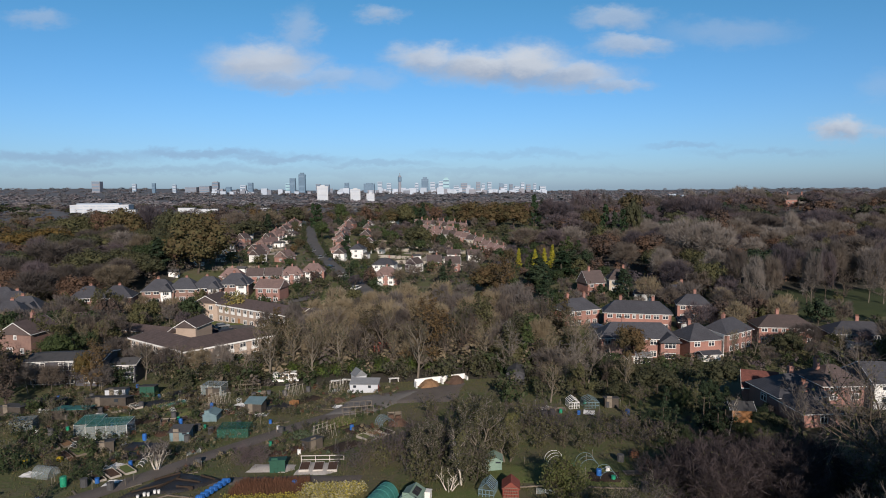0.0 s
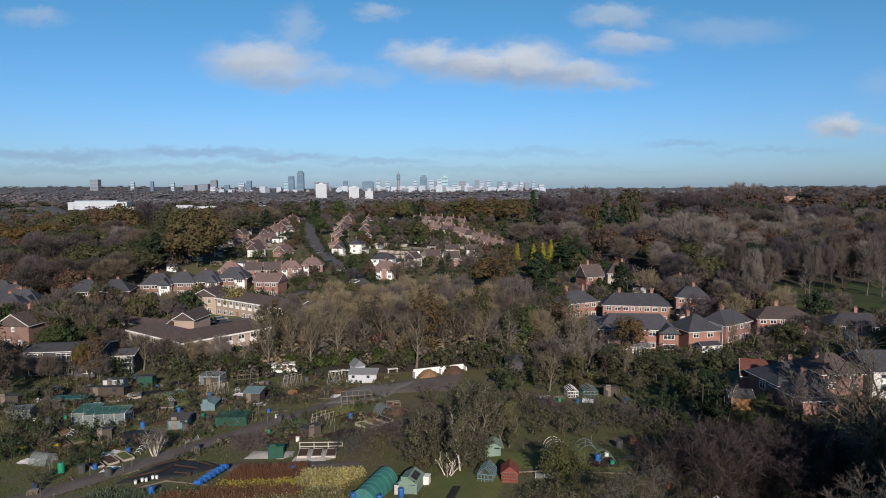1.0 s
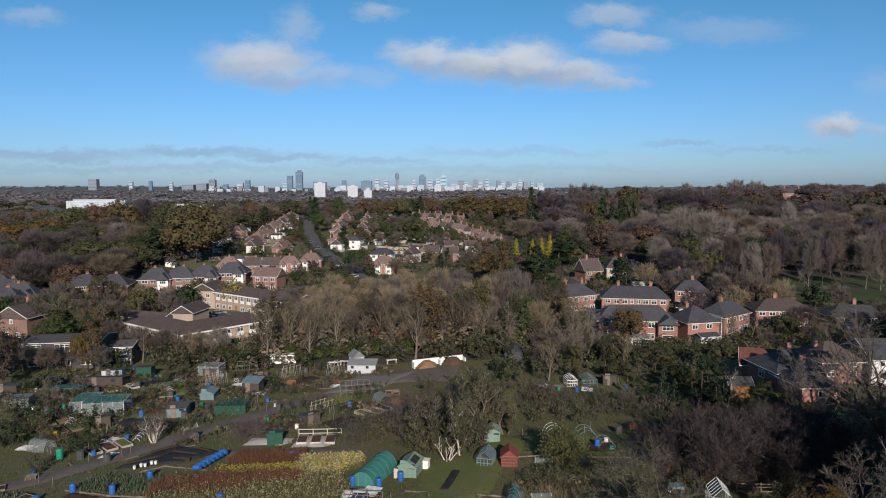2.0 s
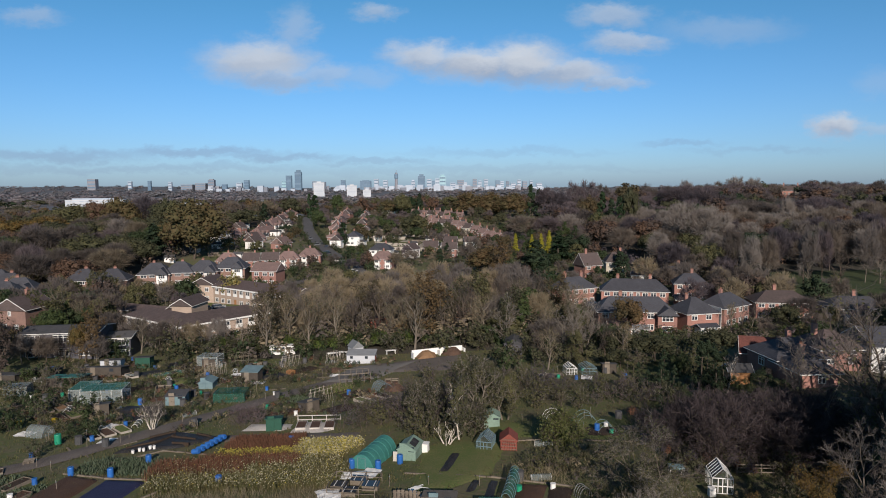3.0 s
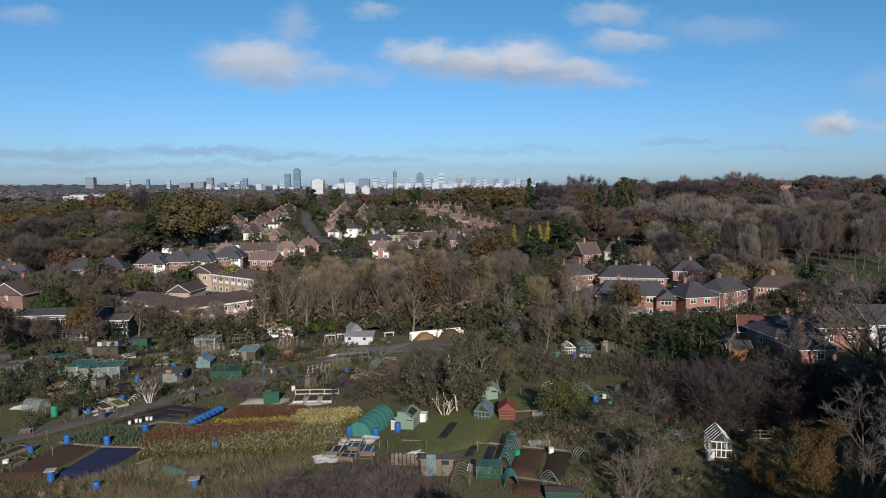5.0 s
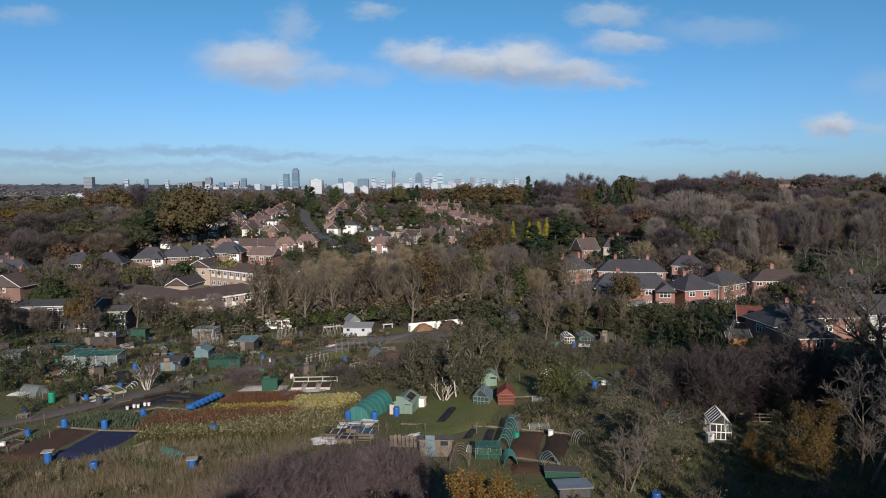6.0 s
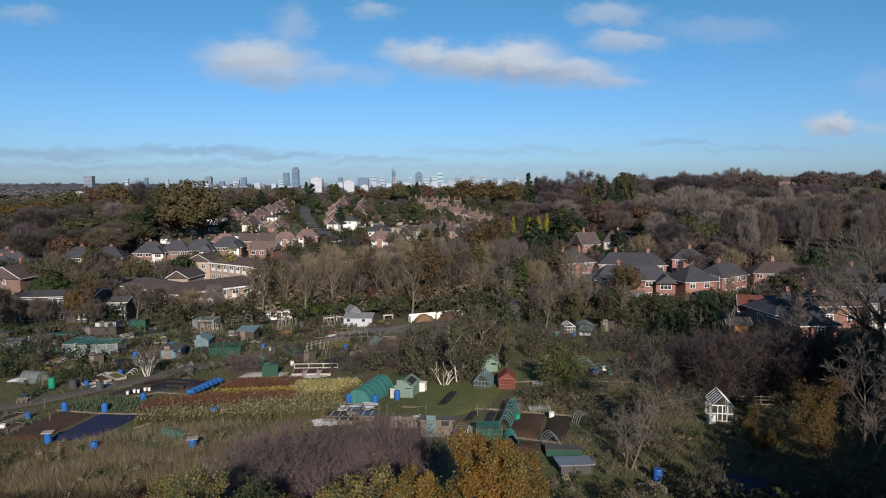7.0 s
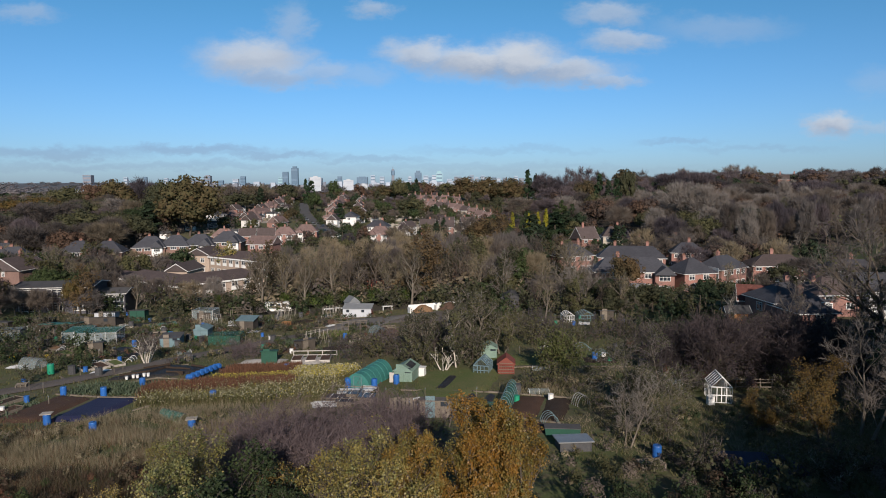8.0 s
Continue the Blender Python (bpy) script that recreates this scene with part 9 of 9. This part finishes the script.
# ---- near trees and scrub ----
NEAR = dict(
    dead=broadleaf(71, 2.7, 1.3, 0.4, 3, 2, 1, 0, 0, 0.2, "whitebark", "whitebark", None, thick=0.040, up=0.35, stems=4, w=0.022, splay=0.85, foot=0.03),
    ivy=broadleaf(72, 7.4, 2.1, 0.10, 9, 6, 5, 4, 3600, 0.15, "palebark", "greytwig", "olive", up=0.22, stems=2, w=0.018),
    flame=broadleaf(74, 9.4, 1.55, 0.06, 10, 6, 4, 2, 84000, 0.062, "bark", "twig", "orange", up=0.5, stems=6, thick=0.011, w=0.010, fluff=0.085, foot=0.045, splay=0.22),
    lime=broadleaf(75, 7.0, 2.2, 0.08, 7, 6, 5, 3, 24000, 0.065, "bark", "twig", "yellow", up=0.28, stems=3, thick=0.014, w=0.012, fluff=0.09),
    holly=broadleaf(76, 6.2, 1.9, 0.05, 9, 6, 5, 2, 12000, 0.10, "bark", "twig", "green", up=0.15, stems=2, thick=0.014, w=0.012),
    apple=broadleaf(77, 4.4, 2.4, 0.16, 6, 6, 6, 4, 4600, 0.11, "palebark", "greytwig", "olive", up=0.06, stems=3, thick=0.022, w=0.012),
    amber=broadleaf(78, 5.2, 1.8, 0.08, 7, 6, 5, 3, 14000, 0.075, "bark", "twig", "amber", up=0.2, stems=2, thick=0.016, w=0.012, fluff=0.11),
    copper=broadleaf(88, 5.4, 0.85, 0.10, 8, 6, 5, 3, 9000, 0.065, "bark", "twig", "orange", up=0.5, stems=4, thick=0.012, w=0.010, fluff=0.10, foot=0.04, splay=0.16),
    shadethorn=broadleaf(87, 3.6, 2.6, 0.04, 7, 6, 5, 5, 120, 0.10, "bark", "shadetwig", "olive", stems=5, thick=0.012, w=0.016),
    winter=broadleaf(79, 8.2, 2.6, 0.12, 8, 7, 6, 5, 0, 0.2, "palebark", "greytwig", None, up=0.25, stems=2, thick=0.018, w=0.013),
    giant=broadleaf(80, 15.0, 5.0, 0.20, 14, 7, 6, 5, 700, 0.20, "bark", "greytwig", "olive", up=0.10, thick=0.026, w=0.018),
    thorn=broadleaf(81, 3.3, 1.9, 0.04, 6, 5, 5, 5, 160, 0.09, "thorntwig", "thorntwig", "russet", stems=6, thick=0.009, w=0.0085),
    birch=broadleaf(82, 7.4, 1.5, 0.25, 12, 5, 5, 4, 0, 0.2, "whitebark", "greytwig", None, up=0.3, thick=0.016, w=0.014),
    yew=broadleaf(83, 8.5, 2.6, 0.03, 8, 5, 4, 2, 2600, 0.40, "bark", "twig", "dark", up=0.15, stems=2),
    tall=broadleaf(86, 21, 6.0, 0.03, 18, 6, 5, 2, 11000, 0.46, "bark", "twig", "dark", up=0.12),
    vase=broadleaf(84, 3.2, 1.0, 0.45, 5, 5, 5, 4, 0, 0.2, "whitebark", "greytwig", None, up=0.25, stems=8, thick=0.022, w=0.012, foot=0.03, splay=0.42),
)
NEARLABEL = dict(dead="bleached dead tree with bare white limbs", ivy="tall grey tree hung with ivy", flame="large tree in orange and gold leaf", lime="small tree in yellow green leaf",
                 holly="glossy evergreen holly tree", apple="spreading old apple tree with sparse leaves", amber="small tree in amber autumn leaf", copper="slim bush in copper orange leaf", shadethorn="purplish thorn tree with thicket shade in its twig colour", winter="bare pale tree with many upright twigs", giant="huge bare tree with spreading limbs",
                 thorn="dense purplish thorn thicket without leaves", birch="slender bare birch with a white trunk", yew="unseen evergreen added out of view for its shade", tall="unseen tall evergreen added to shade the plots", vase="pale bare shrub with vase-shaped stems")


def near(k, x, y, s=1.0, rz=0.0, group=""):
    placed.append((x, y))
    shrub = k in ("thorn", "vase")
    plant("bush" if shrub else "tree", NEAR[k], x, y, rz, s, NEARLABEL[k], "bush" if shrub else "tree", group)


near("flame", 2.5, 28.3, 0.93, 10)
near("flame", 1.0, 28.8, 0.92, 130)
near("flame", -1.4, 28.2, 0.70, 250)
near("lime", -2.6, 28.0, 0.92, 60)
near("lime", -0.4, 27.4, 0.74, 220)
near("lime", -10.5, 29.2, 0.90, 40)
near("lime", -12.6, 28.0, 0.68, 140)
near("holly", -7.6, 28.4, 0.98, 200)
near("holly", -5.4, 27.6, 0.80, 90)
near("holly", 6.8, 28.2, 0.76, 20)
near("lime", 9.0, 28.6, 0.44, 300)
near("holly", 11.4, 29.0, 0.70, 80)
near("holly", 14.2, 29.5, 0.62, 80)
near("copper", -7.7, 33.0, 1.0, 0)
near("winter", 12.7, 47.0, 0.50, 40)
near("apple", 15.8, 51.0, 0.72, 150)
near("apple", 16.5, 56.3, 1.0, 250)
near("amber", 27.3, 48.4, 0.95, 60)
near("amber", 24.3, 50.4, 0.5, 160)
near("winter", 30.2, 49.2, 0.98, 20)
near("giant", 40.2, 62.0, 0.98, 100)
near("giant", 50.0, 80.0, 0.55, 220)
near("winter", 44.5, 82.0, 0.75, 120)
near("lime", 9.0, 88.5, 0.42, 10)
near("birch", 36.6, 86.0, 0.75, 0)
near("dead", 0.6, 71.3, 0.95, 30)
near("winter", 24.4, 115.4, 0.95, 70)
near("vase", -34.4, 80.6, 1.12, 0)
near("thorn", -24.0, 81.6, 0.62, 40)
near("thorn", -22.6, 82.4, 0.55, 140)
near("ivy", 1.4, 75.0, 0.92, 0)
near("ivy", 3.0, 78.5, 1.0, 80)
near("ivy", 5.6, 84.0, 0.95, 200)
near("birch", 2.0, 73.0, 0.8, 200)
near("ivy", -1.8, 77.5, 0.75, 140)
near("ivy", 7.6, 80.5, 0.7, 300)
for x, y, s in ((-1.6, 73.6, 0.8), (3.4, 74.2, 0.9), (-3.2, 75.4, 0.9), (0.2, 76.6, 1.1), (4.6, 76.2, 0.8)):
    one("bush_b", x, y, s, x * 50)
for x, y, s in ((33.4, 86.5, 0.56), (35.0, 88.5, 0.54), (29.5, 90, 0.34), (31.0, 93.5, 0.38), (27.0, 92, 0.28), (35.8, 93, 0.45), (36.3, 86.5, 0.5), (34.6, 84.8, 0.5), (28.6, 86.0, 0.24), (30.2, 87.2, 0.32), (27.2, 88.6, 0.26), (36.4, 90, 0.48)):
    one("cone_a", x, y, s, x * 47, "dark evergreens in shade")
for x, y, s in ((30.5, 84.5, 0.35), (37, 84, 0.42), (34, 97, 0.5)):
    near("holly", x, y, s, x * 31, "dark evergreens in shade")
for k in range(18):
    near("thorn", -12.0 + 1.85 * (k % 6) + 0.6 * (k // 6), 37.4 + 3.2 * (k // 6) + (k % 3) * 0.8, 0.86 + 0.07 * (k % 4), 61 * k, "purple thorn thicket")
# unseen tall growth added beside the flight path to shade the right-hand plots
for x, y, s, k in ((27, 29, 0.9, "holly"), (42, 30, 1.2, "giant"), (48, 28, 1.3, "giant"), (54, 32, 1.3, "giant"), (60, 38, 1.3, "giant"),
                   (39.5, 41, 0.72, "tall"), (45, 42, 0.74, "tall"), (51, 44, 0.74, "tall"), (35.5, 33, 0.8, "yew"), (39, 34, 1.0, "yew"), (39.5, 46, 0.9, "yew"), (43, 50, 1.15, "yew"), (40, 52, 1.05, "yew"), (43.5, 27, 0.78, "tall"), (51.5, 40, 1.6, "yew"), (57, 48, 1.95, "yew"), (62, 56, 1.6, "yew"), (36, 27, 1.1, "yew"), (50.5, 46, 1.75, "yew"), (31, 27, 0.9, "yew"), (27.5, -7, 1.05, "tall"), (31, -4, 1.0, "tall"), (37, -8, 1.1, "tall"), (43, -5, 1.05, "tall"), (82, 98, 1.5, "yew"), (86, 104, 1.5, "yew"), (91, 100, 1.5, "yew"), (94, 106, 1.5, "yew"), (101, 103, 1.5, "yew"), (88, 93, 1.6, "yew"), (108, 110, 1.5, "yew")):
    near(k, x, y, s, x * 31, "tall growth shading the plots")


def shaped(k, x, y, h, w, label, group="", name="tree"):
    """One tree of the given kind, h metres high and w to each side."""
    ob = plant(name, WOOD[k], x, y, 47 * x + 13 * y, 1.0, label, "tree", group)
    ob.scale = (w / 6, w / 6, h / 14)
    placed.append((x, y))


# thicket bushes whose dark twig colour stands in for cast shade
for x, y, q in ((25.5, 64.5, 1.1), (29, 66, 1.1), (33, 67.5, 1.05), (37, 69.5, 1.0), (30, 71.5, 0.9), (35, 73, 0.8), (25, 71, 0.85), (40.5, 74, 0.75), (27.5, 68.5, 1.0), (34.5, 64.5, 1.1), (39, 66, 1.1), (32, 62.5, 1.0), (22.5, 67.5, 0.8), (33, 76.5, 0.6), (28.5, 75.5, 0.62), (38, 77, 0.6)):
    near("shadethorn", x, y, q, x * 61, "thicket beside the shaded gardens")
for x, y, h, w, k, label in ((35.8, 127.5, 7.6, 3.3, "oak", "round tree in copper autumn leaf before the terrace"), (43.6, 106, 5.2, 2.8, "olive", "small olive green tree by the brick houses"), (34.5, 108, 4.2, 3.4, "olive", "spreading olive bush lit by the sun"),
                             (29.5, 112, 4.6, 3.0, "olive", "small olive green tree in the gardens"), (17.5, 138, 8.4, 4.4, "green", "broad dark green tree at the edge of the belt"), (19.4, 123, 4.8, 3.0, "grey", "pale grey leafless bush by the plots"), (12.8, 128, 5.2, 3.2, "olive", "olive green tree behind the plots"),
                             (25.5, 131, 5.0, 3.0, "olive", "round green tree behind the plots"), (30, 120, 4.2, 2.6, "green", "low evergreen tree in the gardens"), (28, 104.5, 2.8, 2.2, "olive", "low olive bush by the greenhouses")):
    shaped(k, x, y, h, w, label)
for x, y, h, w, k in ((-63.5, 131, 6.5, 3.0, "brown"), (-58.5, 129.5, 6.0, 2.8, "grey"), (-53.5, 129, 5.6, 2.6, "brown"), (-48, 130.5, 5.2, 2.4, "straw"), (-44, 133, 5.6, 2.2, "grey"), (-77, 117, 6.0, 3.0, "purple"), (-74, 112, 5.5, 2.6, "brown"), (-60, 117.5, 4.5, 2.2, "grey"), (-71, 114.5, 5.0, 2.2, "grey"), (-67.5, 115.5, 4.6, 2.0, "brown"), (-80, 122, 5.0, 2.8, "olive"), (-77, 134, 6.0, 3.0, "green")):
    shaped(k, x, y, h, w, "small leafless tree in front of the flats", "bare trees round the flats")
for x, y, h, w, k in ((86, 186, 14, 2.6, "grey"), (94, 192, 13, 2.8, "brown"), (101, 184, 15, 2.8, "grey"), (110, 193, 14, 3.0, "purple"), (118, 186, 15, 3.0, "grey"), (128, 192, 15, 3.2, "brown"), (90, 206, 14, 3.4, "brown"), (105, 208, 14, 3.6, "purple"), (121, 208, 15, 3.8, "brown"), (136, 206, 15, 4.0, "purple"),
                      (74, 137, 6.0, 3.0, "brown"), (68, 133, 5.4, 3.0, "olive"), (90, 133, 7.0, 3.6, "brown"), (98, 141, 8.5, 4.0, "purple")):
    shaped(k, x, y, h, w, "leafless tree with a dark trunk by the park lawn", "bare trees on the park lawn")
# conifers added out of view to cast shade on the brick house roofs
for x, y, s in ((51.5, 72, 1.2), (54, 77, 1.35), (56, 72, 1.45), (58.5, 75, 1.5), (55, 67, 1.4)):
    one("cone_a", x, y, s, x * 23, "tall conifers shading the brick houses")


def scrub(seed, box, count, kinds, smin, smax, gap, group, inside=lambda x, y: True):
    stand(seed, inside, box, count, kinds, smin, smax, gap, group)


clear = lambda x, y: not any((x - a) ** 2 + (y - b) ** 2 < (q + 0.6) ** 2 for a, b, q in clear_spots)
scrub(31, (-12, 1, 78.5, 90), 26, [("bush_c", 4), ("bush_a", 3), ("bush_b", 1)], 0.7, 1.0, 1.7, "thicket behind the polytunnel", lambda x, y: clear(x, y) and x > -12 + (y - 79) * 0.75)
scrub(40, (-4, 9, 98, 106), 12, [("bush_a", 3), ("bush_c", 3), ("bush_b", 1)], 0.55, 0.8, 1.7, "brown thicket below the tipping bays", lambda x, y: x > -5 + (y - 99) * 0.3)
scrub(32, (2, 28, 83, 99), 44, [("bush_a", 3), ("bush_c", 2), ("bush_b", 4)], 0.55, 0.95, 1.9, "brown bushes behind the lawn", lambda x, y: x < 15.5 or y < 93)
scrub(33, (19, 44, 60, 78), 26, [("bush_c", 4), ("bush_a", 1), ("bush_b", 3)], 0.5, 0.85, 1.9, "scrub in the shaded gardens", lambda x, y: clear(x, y) and not (x < 25.5 and y > 66))
scrub(34, (14, 36, 33, 56), 16, [("bush_b", 3), ("bush_a", 2), ("bush_d", 1)], 0.6, 0.9, 2.2, "low bushes by the greenhouse", lambda x, y: clear(x, y) and not (17 < x < 28 and 44 < y < 57))
scrub(35, (-66, -40, 76, 106), 26, [("bush_a", 2), ("bush_b", 4), ("bush_d", 3)], 0.5, 1.0, 2.4, "bushes among the plots", lambda x, y: x < -0.52 * y)
scrub(36, (-60, -12, 84, 121), 46, [("bush_b", 4), ("bush_a", 3), ("bush_d", 2)], 0.25, 0.6, 2.0, "low shrubs between the plots", lambda x, y: abs(x + 29.7 - (y - 85.7) * 0.7) > 3)
scrub(37, (-64, 14, 121, 131), 56, [("bush_d", 2), ("bush_b", 6), ("bush_a", 2)], 0.7, 1.2, 1.8, "hedge behind the allotments", lambda x, y: (abs(x + 16) > 6 or y > 126) and (abs(x + 29.6) > 3 or y > 128))
scrub(38, (10, 46, 100, 122), 34, [("bush_b", 5), ("bush_a", 1), ("bush_d", 3)], 0.6, 1.0, 2.2, "scrub below the brick houses", lambda x, y: y > 105 or x > 28)
scrub(39, (-44, -30, 32, 50), 18, [("bush_b", 3), ("bush_a", 2), ("bush_d", 1)], 0.5, 0.9, 2.0, "brambles at the field edge", lambda x, y: x < -0.66 * y + 3)
plant("bush", broadleaf(85, 2.9, 1.7, 0.03, 6, 5, 4, 3, 5200, 0.13, "bark", "twig", "bush", stems=5, thick=0.014, w=0.012, fluff=0.2), 12.4, 69.4, 0, 1.0, "rounded olive green bush on the lawn", "bush")
one("bush_b", 10.6, 63.6, 0.7, 90)
one("bush_b", 8.8, 63.0, 0.6, 10)
one("bush_d", -40.3, 78.6, 0.58, 30, label="clipped dark green bush by the track")
one("bush_d", -41.8, 77.6, 0.52, 70, label="clipped dark green bush by the track")
one("bush_b", -43.0, 71.6, 0.6, 70)
for k, (x, y, rz) in enumerate(((-9.0, 60.2, -8), (-7.4, 61.4, -8), (-8.0, 58.8, -8), (-6.2, 60.0, -8))):
    ob = empty("cold_frame", x, y, None, rz, "low cold frame with a dark glazed lid", "cold frame", "cold frames")
    part("box", Mesh().box((0, 0, 0.22), (1.4, 1.1, 0.5)), M["timber"], ob)
    part("lid", Mesh().box((0, 0, 0.50), (1.46, 1.16, 0.05)), M["glass" if k % 2 else "black"], ob)
    for u in (-0.35, 0.35):
        part("glazing_bar", Mesh().box((u, 0, 0.54), (0.05, 1.1, 0.03)), M["white"], ob)
for x, y, rz in ((-7.3, 62.6, 20), (-6.6, 62.9, 70), (-9.6, 58.0, 10), (-8.2, 62.4, 0), (-56, 76, 40)):
    copy_thing(MADE["sheet"], pose(x, y, gz(x, y) + 0.25, 0, 0, rz))
sheet([(17.6, 42.6), (23.6, 42.2), (22.8, 46.0), (17.8, 46.4)], "bluesheet", "dark blue tarpaulin lying in deep shade")
join_plants("hedge", HEDGES, LIGHT, "tangled hedge and garden shrubs")
